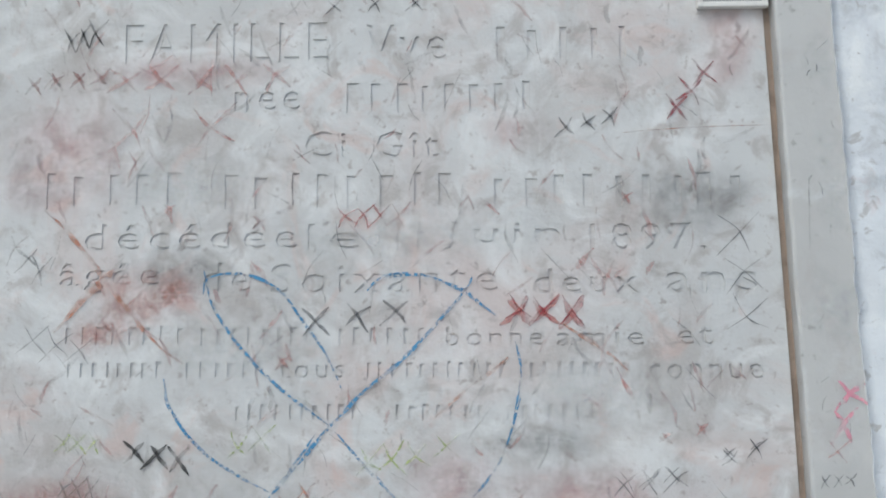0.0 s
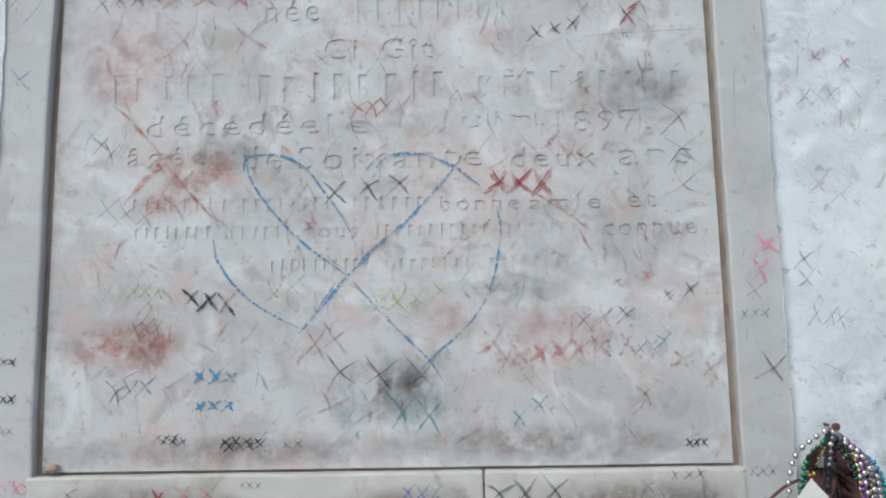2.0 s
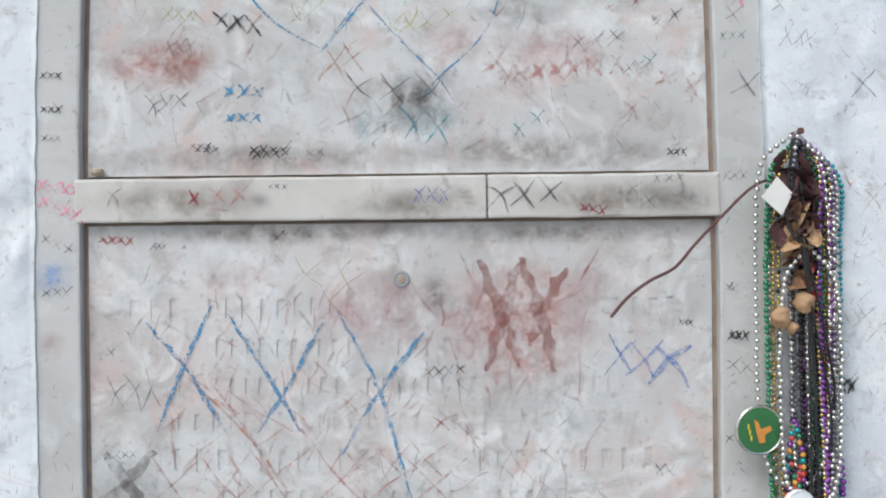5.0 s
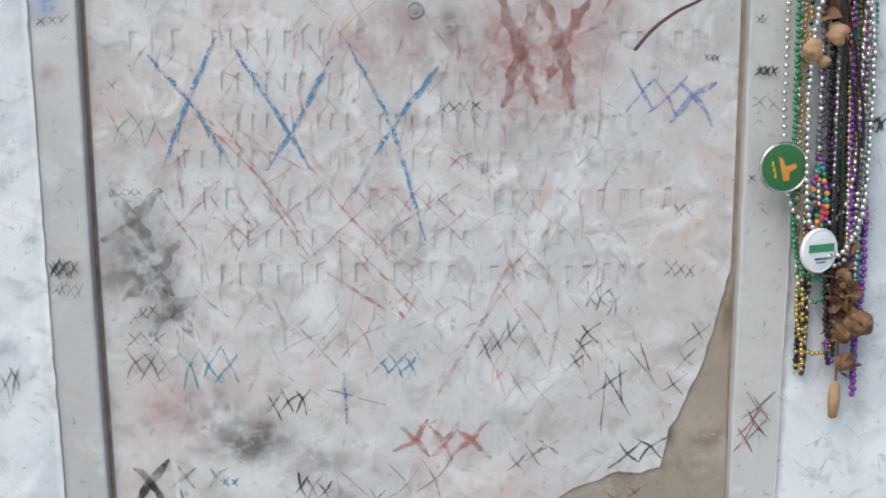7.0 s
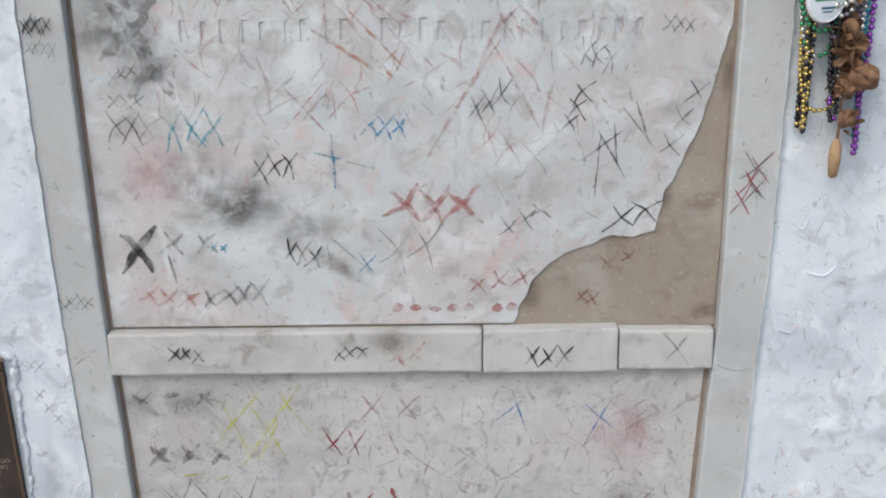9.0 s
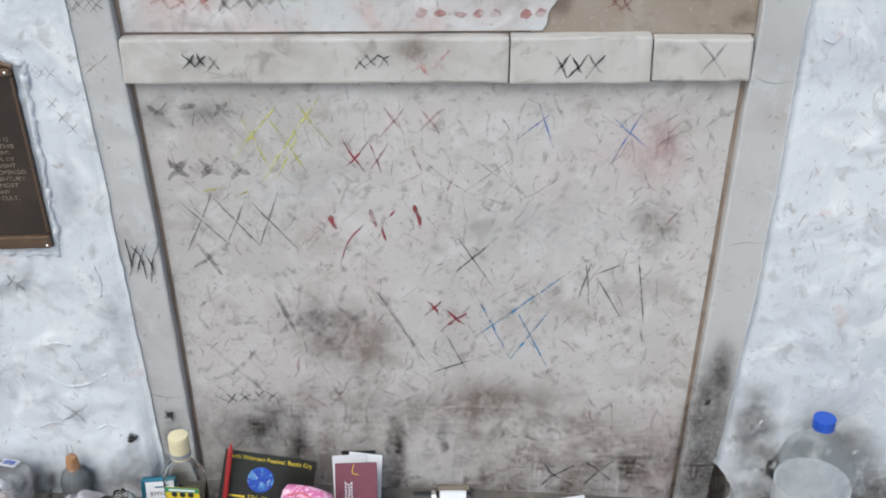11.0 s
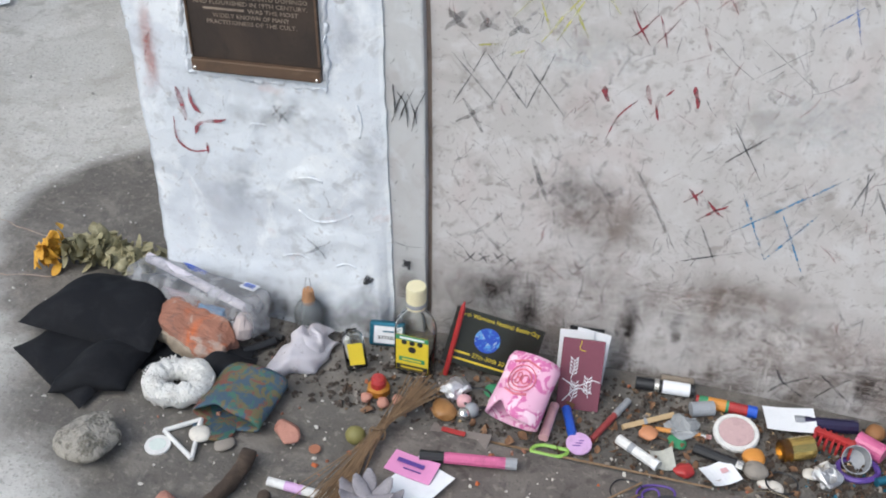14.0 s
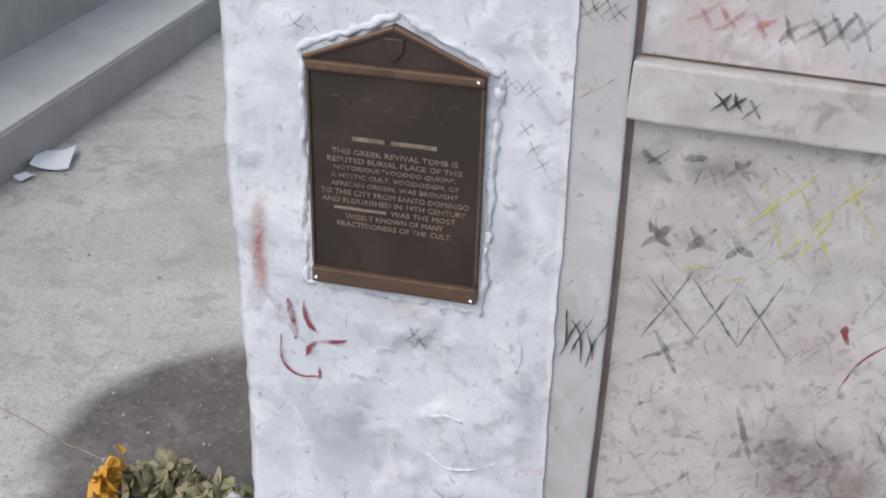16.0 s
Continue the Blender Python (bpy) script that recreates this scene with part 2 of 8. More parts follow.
def bezier(pts, n=10):
    """Smooth line through a few points."""
    pts = [Vector(p) for p in pts]
    ext = [2 * pts[0] - pts[1]] + pts + [2 * pts[-1] - pts[-2]]
    out = []
    for k in range(1, len(ext) - 2):
        p0, p1, p2, p3 = ext[k - 1 : k + 3]
        for j in range(n):
            t = j / n
            out.append(0.5 * (2 * p1 + (p2 - p0) * t + (2 * p0 - 5 * p1 + 4 * p2 - p3) * t * t + (3 * p1 - p0 - 3 * p2 + p3) * t ** 3))
    return out + [pts[-1]]


def letters(text, resolution=2, spacing=1.0):
    """Flat outline of a text in the built-in font, as vertices and faces, fitted to a unit box."""
    cu = bpy.data.curves.new("letters", "FONT")
    cu.body, cu.resolution_u, cu.fill_mode, cu.space_character = text, resolution, "FRONT", spacing
    ob = new("letters", cu)
    dg = bpy.context.evaluated_depsgraph_get()
    me = bpy.data.meshes.new_from_object(ob.evaluated_get(dg))
    bm = bmesh.new()
    bm.from_mesh(me)
    bpy.data.objects.remove(ob)
    bpy.data.curves.remove(cu)
    bpy.data.meshes.remove(me)
    bmesh.ops.remove_doubles(bm, verts=bm.verts, dist=1e-5)
    xs, ys = [v.co.x for v in bm.verts], [v.co.y for v in bm.verts]
    for v in bm.verts:
        v.co = Vector(((v.co.x - min(xs)) / (max(xs) - min(xs)), (v.co.y - min(ys)) / (max(ys) - min(ys)), 0))
    return bm


def writing(name, text, x0, x1, z0, z1, y, depth, material, parent, label="", m=None, italic=0.0):
    """Raised or printed lettering filling a box in the plane y, standing out by depth towards -y; '#' stands for a plain bar."""
    if text == "#":
        bm = bmesh.new()
        bm.faces.new([bm.verts.new(p) for p in ((0, 0.25, 0), (1, 0.25, 0), (1, 0.75, 0), (0, 0.75, 0))])
    else:
        bm = letters(text)
    for v in bm.verts:
        u, w = v.co.x, v.co.y
        v.co = Vector((x0 + (x1 - x0) * u + italic * w * (z1 - z0), y, z0 + (z1 - z0) * w))
    if depth:
        r = bmesh.ops.extrude_face_region(bm, geom=list(bm.faces))
        bmesh.ops.translate(bm, vec=(0, -depth, 0), verts=[g for g in r["geom"] if isinstance(g, bmesh.types.BMVert)])
    if m:
        bmesh.ops.transform(bm, matrix=m, verts=bm.verts)
    return part(name, bm, material, parent, label)


def slope(x):
    """Height of the ground, which falls slightly from one side of the tomb to the other."""
    return -0.015 - 0.05 * max(-1.0, min(1.0, x))

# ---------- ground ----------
def foot_dark(x, y):
    """How dark the concrete is round the foot of the tomb."""
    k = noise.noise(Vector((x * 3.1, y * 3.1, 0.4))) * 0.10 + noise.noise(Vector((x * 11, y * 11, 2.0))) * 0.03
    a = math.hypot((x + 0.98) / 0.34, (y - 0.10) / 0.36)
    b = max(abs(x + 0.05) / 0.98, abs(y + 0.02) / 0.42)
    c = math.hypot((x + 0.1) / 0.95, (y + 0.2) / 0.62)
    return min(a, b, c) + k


def make_ground():
    bm = bmesh.new()
    xs = [-60, -20, -8, -4] + [-3 + 0.05 * k for k in range(101)] + [3, 5, 9, 20, 60]
    ys = [-60, -20, -8, -4] + [-1.6 + 0.05 * k for k in range(101)] + [4.5, 6, 9, 20, 60]
    grid = [[bm.verts.new((x, y, slope(x) + (0.004 * noise.noise(Vector((x * 4, y * 4, 0))) if abs(x) < 3 and abs(y) < 4 else 0))) for x in xs] for y in ys]
    for j in range(len(ys) - 1):
        for k in range(len(xs) - 1):
            bm.faces.new((grid[j][k], grid[j][k + 1], grid[j + 1][k + 1], grid[j + 1][k]))
    m = CONCRETE.copy()
    n, l = m.node_tree.nodes, m.node_tree.links
    p = n["Principled BSDF"]
    old = p.inputs["Base Color"].links[0].from_socket
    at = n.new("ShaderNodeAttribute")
    at.attribute_name = "darkened"
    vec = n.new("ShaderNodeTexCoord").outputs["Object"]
    dark_mottle = blend(n, l, ramp(n, l, noise_node(n, l, vec, 9, 6, 0.6, 0.8), 0.42, 0.68), (0.085, 0.075, 0.065), (0.17, 0.15, 0.13))
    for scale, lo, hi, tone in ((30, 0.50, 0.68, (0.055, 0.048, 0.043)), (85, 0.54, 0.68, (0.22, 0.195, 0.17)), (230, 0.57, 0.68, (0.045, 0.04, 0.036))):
        dark_mottle = blend(n, l, ramp(n, l, noise_node(n, l, vec, scale, 5, 0.6, 0.6), lo, hi, 0.0, 0.65), dark_mottle, tone)
    l.new(blend(n, l, at.outputs["Fac"], old, dark_mottle), p.inputs["Base Color"])
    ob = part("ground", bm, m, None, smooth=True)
    layer = ob.data.attributes.new("darkened", "FLOAT", "POINT")
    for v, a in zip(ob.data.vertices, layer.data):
        w = foot_dark(v.co.x, v.co.y)
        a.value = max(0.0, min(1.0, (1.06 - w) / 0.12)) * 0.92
    return tagged(ob, "cracked grey concrete paving, darker round the tomb", "ground", kind="structure")


ground = make_ground()


def crack(pts):
    bm = bmesh.new()
    line = bezier(pts, 8)
    for k, p in enumerate(line):
        p.y += 0.008 * noise.noise(Vector((k * 0.9, 3.3, pts[0][0])))
        p.z = slope(p.x) + 0.004
    for a, b in zip(line, line[1:]):
        w = 0.0016 + 0.0012 * noise.noise(a * 30)
        bm.faces.new([bm.verts.new(q) for q in ((a.x, a.y - w, a.z), (b.x, b.y - w, b.z), (b.x, b.y + w, b.z), (a.x, a.y + w, a.z))])
    return part("crack", bm, GAP, ground, "dark hairline crack")


crack([(-1.62, -0.02, 0), (-1.40, -0.06, 0), (-1.28, -0.075, 0), (-1.15, -0.06, 0)])
crack([(-1.75, 0.16, 0), (-1.45, 0.12, 0), (-1.25, 0.06, 0), (-1.12, 0.05, 0)])


def make_slab():
    """Worn stone slab in front of the debris strip."""
    bm = bmesh.new()
    box(bm, -0.02, -0.60, -0.018, 0.90, 0.70, 0.05)
    bmesh.ops.subdivide_edges(bm, edges=bm.edges[:], cuts=24, use_grid_fill=True)
    for v in bm.verts:
        v.co.z += slope(v.co.x) + 0.004 + 0.002 * noise.noise(v.co * 9)
        if v.co.y > -0.26:
            v.co.y += 0.006 * noise.noise(v.co * 22)
            v.co.z -= 0.003
    return tagged(part("front_slab", bm, GRIME_AND_SHADE, None, smooth=False), "worn grimy stone slab laid before the tomb", "slab", kind="structure")


make_slab()

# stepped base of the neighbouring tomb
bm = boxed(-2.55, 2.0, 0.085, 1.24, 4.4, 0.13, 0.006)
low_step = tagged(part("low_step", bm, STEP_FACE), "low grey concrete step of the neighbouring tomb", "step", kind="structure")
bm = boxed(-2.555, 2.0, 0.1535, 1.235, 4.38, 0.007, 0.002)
part("tread", bm, STEP, low_step, "pale grey tread")
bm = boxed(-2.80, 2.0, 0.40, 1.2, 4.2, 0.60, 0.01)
tagged(part("neighbouring_wall", bm, STEP_FACE), "dark grey wall of the neighbouring tomb", "wall", kind="structure")

# ---------- tomb ----------
tomb = thing("tomb", pose(0, 0, 0), "whitewashed brick tomb with marble front covered in crosses", "tomb")
# the old marble has settled: its joints and the plaster's edges bow a little, given as (z, x)
JOINT_R = ((-0.1, 0.403), (0.0, 0.409), (0.17, 0.417), (0.35, 0.425), (0.52, 0.432), (0.72, 0.440), (0.86, 0.447), (1.3, 0.450), (1.65, 0.450), (1.83, 0.447), (2.07, 0.441), (2.3, 0.434), (2.52, 0.428), (3.0, 0.420))
JOINT_L = ((-0.1, -0.438), (0.15, -0.440), (0.35, -0.443), (0.55, -0.448), (0.73, -0.456), (0.9, -0.463), (1.3, -0.468), (1.65, -0.468), (1.9, -0.466), (2.05, -0.460), (2.3, -0.452), (2.48, -0.442), (3.0, -0.430))
LAP_R = ((-0.1, 0.462), (0.02, 0.468), (0.08, 0.473), (0.14, 0.483), (0.28, 0.489), (0.38, 0.499), (0.55, 0.506), (0.78, 0.512), (0.97, 0.520), (1.3, 0.523), (1.7, 0.521), (1.94, 0.515), (2.14, 0.506), (2.3, 0.501), (2.5, 0.494), (3.0, 0.485))
LAP_L = ((-0.1, -0.497), (0.1, -0.500), (0.22, -0.504), (0.4, -0.511), (0.7, -0.520), (0.92, -0.529), (1.3, -0.535), (1.65, -0.537), (1.93, -0.530), (2.18, -0.524), (2.38, -0.515), (3.0, -0.500))


def bowed(line, z):
    for (za, xa), (zb, xb) in zip(line, line[1:]):
        if z <= zb:
            return xa + (xb - xa) * max(0.0, (z - za) / (zb - za))
    return line[-1][1]


def joint_l(z):
    return bowed(JOINT_L, z)


def joint_r(z):
    return bowed(JOINT_R, z)


SIDE_L, SIDE_R = -0.946, 0.985    # corners of the plaster front
TOP = 2.95


def plaster_y(x, z):
    """Front of the lumpy plaster; its foot flares out."""
    p = Vector((x, 0, z))
    y = -0.0215 - max(0.0, 0.28 - z) ** 2 * (0.42 if x < 0 else 0.10) - 0.003 * noise.noise(p * 9) - 0.0018 * noise.noise(p * 31) - 0.0009 * noise.noise(p * 83)
    lump = noise.noise(p * 17 + Vector((7, 7, 7)))
    return y - (0.004 * min(1.0, (lump - 0.38) / 0.05) if lump > 0.38 else 0.0)


def lap(z, left):
    """Where the plaster's ragged inner edge laps over the pilaster."""
    e = bowed(LAP_L if left else LAP_R, z)
    if not left:
        e += 0.044 * max(0.0, min(1.0, 1 - z / 0.062)) ** 0.7 + (0.006 * noise.noise(Vector((z * 70, 6.0, 0.0))) if z < 0.09 else 0.0)
    return e + 0.0025 * noise.noise(Vector((z * 40, 1.1, 0.0))) + 0.0022 * noise.noise(Vector((z * 9, 4.1, 0.0)))


def plaster_front(x_out, lab, left):
    """Plaster face of one side of the front, with a thickness where it laps over the marble."""
    bm = bmesh.new()
    nx, nz = 46, 330
    rows = []
    for j in range(nz + 1):
        z = -0.10 + (TOP + 0.10) * j / nz
        row = []
        a, b = x_out + (0.022 * max(0.0, min(1.0, (0.62 - z) / 0.52)) if left else 0.0) + 0.005 * noise.noise(Vector((z * 9, 2.7, 0.0))) + 0.003 * noise.noise(Vector((z * 37, 2.7, 0.0))), lap(z, left)
        for k in range(nx + 1):
            x = a + (b - a) * k / nx
            y = plaster_y(x, z)
            if k == 0:
                y += 0.006
            if k >= nx - 1:
                y = max(y, -0.0195 if k == nx else -0.0225)
            row.append(bm.verts.new((x, y, z)))
        rows.append(row)
    for a, b in zip(rows, rows[1:]):
        for k in range(nx):
            f = (a[k], a[k + 1], b[k + 1], b[k])
            bm.faces.new(f if left else f[::-1])
    for side, deep in ((0, 0.12), (nx, 0.0)):
        for a, b in zip(rows, rows[1:]):
            q = [bm.verts.new((v.co.x, deep, v.co.z)) for v in (a[side], b[side])]
            f = (a[side], b[side], q[1], q[0])
            bm.faces.new(f if (side > 0) == left else f[::-1])
    bmesh.ops.remove_doubles(bm, verts=bm.verts, dist=1e-5)
    bm.normal_update()
    for f in bm.faces:
        f.smooth = abs(f.normal.y) > 0.45
    return part("plaster_front", bm, PLASTER, tomb, lab)


plaster_l = plaster_front(SIDE_L, "lumpy whitewashed plaster with a bronze plaque", True)
plaster_r = plaster_front(SIDE_R, "lumpy whitewashed plaster with scribbled crosses", False)
# body behind the front, built as four walls and a roof
for x, y, sx, sy, nm in ((-0.892, 1.21, 0.10, 2.16, "side_wall"), (0.93, 1.21, 0.10, 2.16, "side_wall"), (0.02, 2.33, 1.92, 0.08, "back_wall")):
    part(nm, boxed(x, y, 1.42, sx, sy, 3.06, 0.004), PLASTER, tomb, "whitewashed plaster")
part("roof", boxed(0.02, 1.15, TOP + 0.09, 2.12, 2.6, 0.16, 0.02), PLASTER, tomb, "whitewashed flat roof slab")
part("backing", boxed(0.0, 0.031, 1.40, 0.90 + 0.16, 0.05, 3.0), GAP, tomb, "dark mortar bed behind the marble")


def stone(name, x0, x1, z0, z1, y0, y1, material, lab, cut=0.02, chip=0.0012, bevel=0.004, follow=None):
    """A marble member with a worn, slightly uneven arris."""
    bm = boxed((x0 + x1) / 2, (y0 + y1) / 2, (z0 + z1) / 2, x1 - x0, y1 - y0, z1 - z0, bevel, 2)
    n = max(2, int(max(x1 - x0, z1 - z0) / cut))
    long = [e for e in bm.edges if e.calc_length() > 0.6 * max(x1 - x0, z1 - z0)]
    bmesh.ops.subdivide_edges(bm, edges=long, cuts=min(n, 90), use_grid_fill=True)
    for v in bm.verts:
        k = noise.noise(v.co * 38)
        v.co.x += chip * noise.noise(v.co * 27 + Vector((3, 1, 2)))
        v.co.y += 0.6 * chip * k + 0.9 * chip * noise.noise(v.co * 8)
        v.co.z += chip * noise.noise(v.co * 24 + Vector((5, 5, 5)))
        if v.co.y < y0 + 0.002 and noise.noise(v.co * 55) > 0.45:
            v.co.y += 0.0025
        if follow:
            v.co.x += follow(v.co.z)
    return part(name, bm, material, tomb, lab)


pil_l = stone("pilaster", -0.094, -0.0042, -0.09, TOP, -0.016, 0.045, PILASTER, "grey-veined marble pilaster with small pencil crosses", follow=joint_l)
pil_r = stone("pilaster", 0.0042, 0.094, -0.045, TOP, -0.016, 0.045, PILASTER, "grey-veined marble pilaster with a peeling plaster edge", follow=joint_r)
for v in pil_r.data.vertices:
    if v.co.z < 0.10:
        v.co.x = min(v.co.x, bowed(LAP_R, v.co.z) + 0.001)
# added dark plate: the hollow's shade is put into its colour
part("cavity_shade", boxed(0.497, 0.0035, 0.0, 0.062, 0.004, 0.13), GRIME_AND_SHADE, tomb, "dark plate as painted shade in the hollow where the plaster has fallen away")
B1, B2 = (1.746, 1.809), (0.774, 0.842)
bar_1a = stone("crossbar", -0.478, 0.1185, *B1, -0.0185, 0.04, BAR, "cream marble crossbar piece with faint crosses")
bar_1b = stone("crossbar", 0.1200, 0.4555, *B1, -0.0190, 0.04, BAR, "cream marble crossbar piece with large black crosses")
bar_2a = stone("crossbar", -0.463, 0.0985, *B2, -0.0185, 0.04, BAR, "cream marble crossbar piece, stained brown in the middle")
bar_2c = stone("crossbar", 0.1000, 0.303, B2[0] - 0.001, B2[1] + 0.001, -0.0200, 0.04, BAR, "cream marble crossbar piece between two cracks")
bar_2d = stone("crossbar", 0.3048, 0.4465, B2[0] + 0.001, B2[1] - 0.003, -0.0180, 0.04, BAR, "cream marble crossbar end piece, cracked off")

WORDS = []


def word(text, x0, x1, z0, z1):
    WORDS.append((text, x0, x1, z0, z1))


def tablet(outline, material, lab, words, depth=0.0018, thick=0.0055):
    """A marble plate whose inscription is cut into it: the face has real holes, with walls and floors behind them."""
    face, floor = bmesh.new(), bmesh.new()
    ring = [face.verts.new((x, 0, z)) for x, z in outline]
    outer = [face.edges.new((a, b)) for a, b in zip(ring, ring[1:] + ring[:1])]
    loops = []
    for text, x0, x1, z0, z1 in words:
        if text == "#":
            g = bmesh.new()
            n = max(2, round((x1 - x0) / (0.8 * (z1 - z0))))
            rnd = random.Random(int(1e4 * (x0 + 7 * z0)))
            for k in range(n):
                c, w = (k + 0.5 + rnd.uniform(-0.10, 0.10)) / n, rnd.uniform(0.10, 0.24) / n
                lo, hi = rnd.uniform(0.0, 0.12), rnd.uniform(0.86, 1.0)
                g.faces.new([g.verts.new(p) for p in ((c - w, lo, 0), (c + w, lo, 0), (c + w, hi, 0), (c - w, hi, 0))])
        else:
            g = letters(text, 2, 1.22)
        new_v = {}
        for v in g.verts:
            new_v[v.index] = (x0 + (x1 - x0) * v.co.x, z0 + (z1 - z0) * v.co.y)
        g.verts.index_update()
        fl = {v: floor.verts.new((x0 + (x1 - x0) * v.co.x, depth, z0 + (z1 - z0) * v.co.y)) for v in g.verts}
        for f in g.faces:
            floor.faces.new([fl[v] for v in f.verts])
        rim = {}
        for e in g.edges:
            if len(e.link_faces) == 1:
                a, b = e.verts
                for v in (a, b):
                    if v not in rim:
                        rim[v] = face.verts.new((fl[v].co.x, 0, fl[v].co.z))
                loops.append(face.edges.new((rim[a], rim[b])))
                floor.faces.new([floor.verts.new(q) for q in (rim[a].co, rim[b].co, fl[b].co, fl[a].co)])
        g.free()
    bmesh.ops.triangle_fill(face, use_beauty=False, use_dissolve=False, edges=outer + loops, normal=(0, -1, 0))
    back = [face.verts.new((x, thick, z)) for x, z in outline]
    for k in range(len(ring)):
        j = (k + 1) % len(ring)
        face.faces.new((ring[k], ring[j], back[j], back[k]))
    keep = bpy.data.meshes.new("floors")
    floor.to_mesh(keep)
    floor.free()
    face.from_mesh(keep)
    bpy.data.meshes.remove(keep)
    bmesh.ops.remove_doubles(face, verts=face.verts[:], dist=2e-6)
    bmesh.ops.recalc_face_normals(face, faces=face.faces[:])
    return part("tablet", face, material, tomb, lab)


def ragged(pts, step=0.006, amount=0.004):
    out = []
    for (xa, za), (xb, zb) in zip(pts, pts[1:]):
        n = max(1, int(math.hypot(xb - xa, zb - za) / step))
        for k in range(n):
            u = k / n
            x, z = xa + (xb - xa) * u, za + (zb - za) * u
            w = noise.noise_vector(Vector((x * 40, 2.2, z * 40)))
            out.append((x + amount * w.x, z + amount * w.z))
    return out + [pts[-1]]


word("FAMILLE", -0.287, -0.061, 2.467, 2.512)
word("Vve", -0.017, 0.071, 2.465, 2.508)
word("#", 0.118, 0.283, 2.464, 2.504)
word("née", -0.164, -0.091, 2.410, 2.443)
word("#", -0.049, 0.173, 2.406, 2.442)
word("Ci", -0.085, -0.040, 2.357, 2.387)
word("Gît", -0.007, 0.062, 2.356, 2.386)
word("#", -0.383, -0.214, 2.303, 2.344)
word("#", -0.181, 0.087, 2.300, 2.341)
word("#", 0.113, 0.401, 2.297, 2.337)
word("décédée", -0.326, -0.093, 2.256, 2.286)
word("le", -0.081, -0.025, 2.255, 2.284)
word("11", 0.016, 0.042, 2.254, 2.285)
word("Juin", 0.066, 0.193, 2.253, 2.284)
word("1897.", 0.226, 0.351, 2.251, 2.281)
word("âgée", -0.352, -0.243, 2.209, 2.243)
word("de", -0.195, -0.144, 2.209, 2.242)
word("Soixante", -0.121, 0.125, 2.207, 2.240)
word("deux", 0.164, 0.276, 2.205, 2.232)
word("ans", 0.307, 0.404, 2.205, 2.227)
word("#", -0.350, -0.212, 2.153, 2.174)
word("#", -0.200, -0.071, 2.152, 2.172)
word("#", -0.053, 0.050, 2.151, 2.171)
word("bonne", 0.069, 0.173, 2.149, 2.170)
word("amie", 0.187, 0.281, 2.148, 2.168)
word("et", 0.317, 0.354, 2.148, 2.167)
word("#", -0.346, -0.236, 2.118, 2.136)
word("#", -0.217, -0.126, 2.117, 2.135)
word("tous", -0.111, -0.041, 2.116, 2.133)
word("#", -0.023, 0.135, 2.115, 2.133)
word("#", 0.153, 0.267, 2.114, 2.132)
word("connue", 0.285, 0.406, 2.111, 2.128)
word("#", -0.162, -0.023, 2.071, 2.089)
word("#", 0.008, 0.110, 2.070, 2.088)
word("#", 0.128, 0.230, 2.069, 2.087)
word("#", -0.415, -0.325, 1.603, 1.636)
word("#", -0.300, -0.071, 1.602, 1.635)
word("#", 0.035, 0.109, 1.600, 1.633)
word("#", 0.142, 0.396, 1.599, 1.631)
word("#", -0.289, -0.154, 1.547, 1.576)
word("#", -0.137, -0.072, 1.546, 1.575)
word("#", -0.022, 0.134, 1.545, 1.574)
word("#", -0.269, -0.089, 1.491, 1.518)
word("#", -0.064, 0.109, 1.489, 1.516)
word("#", 0.142, 0.306, 1.488, 1.515)
word("#", -0.344, -0.171, 1.438, 1.467)
word("#", -0.139, 0.026, 1.436, 1.465)
word("#", 0.059, 0.347, 1.434, 1.463)
word("#", -0.353, -0.255, 1.378, 1.415)
word("#", -0.230, -0.024, 1.377, 1.413)
word("#", 0.092, 0.364, 1.374, 1.411)
word("#", -0.280, -0.140, 1.325, 1.353)
word("#", -0.074, 0.075, 1.324, 1.351)
word("#", 0.124, 0.232, 1.322, 1.350)
word("#", -0.330, -0.074, 1.269, 1.304)
word("#", -0.050, 0.058, 1.268, 1.303)
word("#", 0.091, 0.331, 1.266, 1.301)



def side(joint, z0, z1, inset):
    """One bowed edge of a tablet, from the foot up."""
    return [(joint(z) + inset, z) for z in [z0 + (z1 - z0) * k / 8 for k in range(9)]]


broken = ragged([(0.4445, 1.290), (0.424, 1.205), (0.401, 1.125), (0.364, 1.050), (0.353, 0.990), (0.325, 0.982), (0.290, 0.985), (0.222, 0.956), (0.177, 0.920), (0.158, 0.880), (0.148, 0.850)])
tab_1 = tablet(side(joint_r, B1[1] + 0.004, TOP - 0.01, -0.0042) + side(joint_l, B1[1] + 0.004, TOP - 0.01, 0.0042)[::-1], MARBLE,
    "engraved white marble tablet scrawled with crosses and a blue heart", [w for w in WORDS if w[3] > 1.8])
tab_2 = tablet([(0.146, B2[1] + 0.005)] + broken[::-1] + side(joint_r, 1.32, B1[0] - 0.005, -0.0042) + side(joint_l, B2[1] + 0.005, B1[0] - 0.005, 0.0042)[::-1], MARBLE,
    "engraved marble tablet with crayon crosses, one lower corner broken away", [w for w in WORDS if 0.85 < w[3] < 1.8], 0.0022)
tab_3 = tablet(side(joint_r, -0.08, B2[0] - 0.005, -0.0042) + side(joint_l, -0.08, B2[0] - 0.005, 0.0042)[::-1], MARBLE_LOW,
    "grimy blank marble tablet with faded crosses", [])
bm = boxed(0.29, 0.0062, 1.07, 0.32, 0.005, 0.46, 0.001)
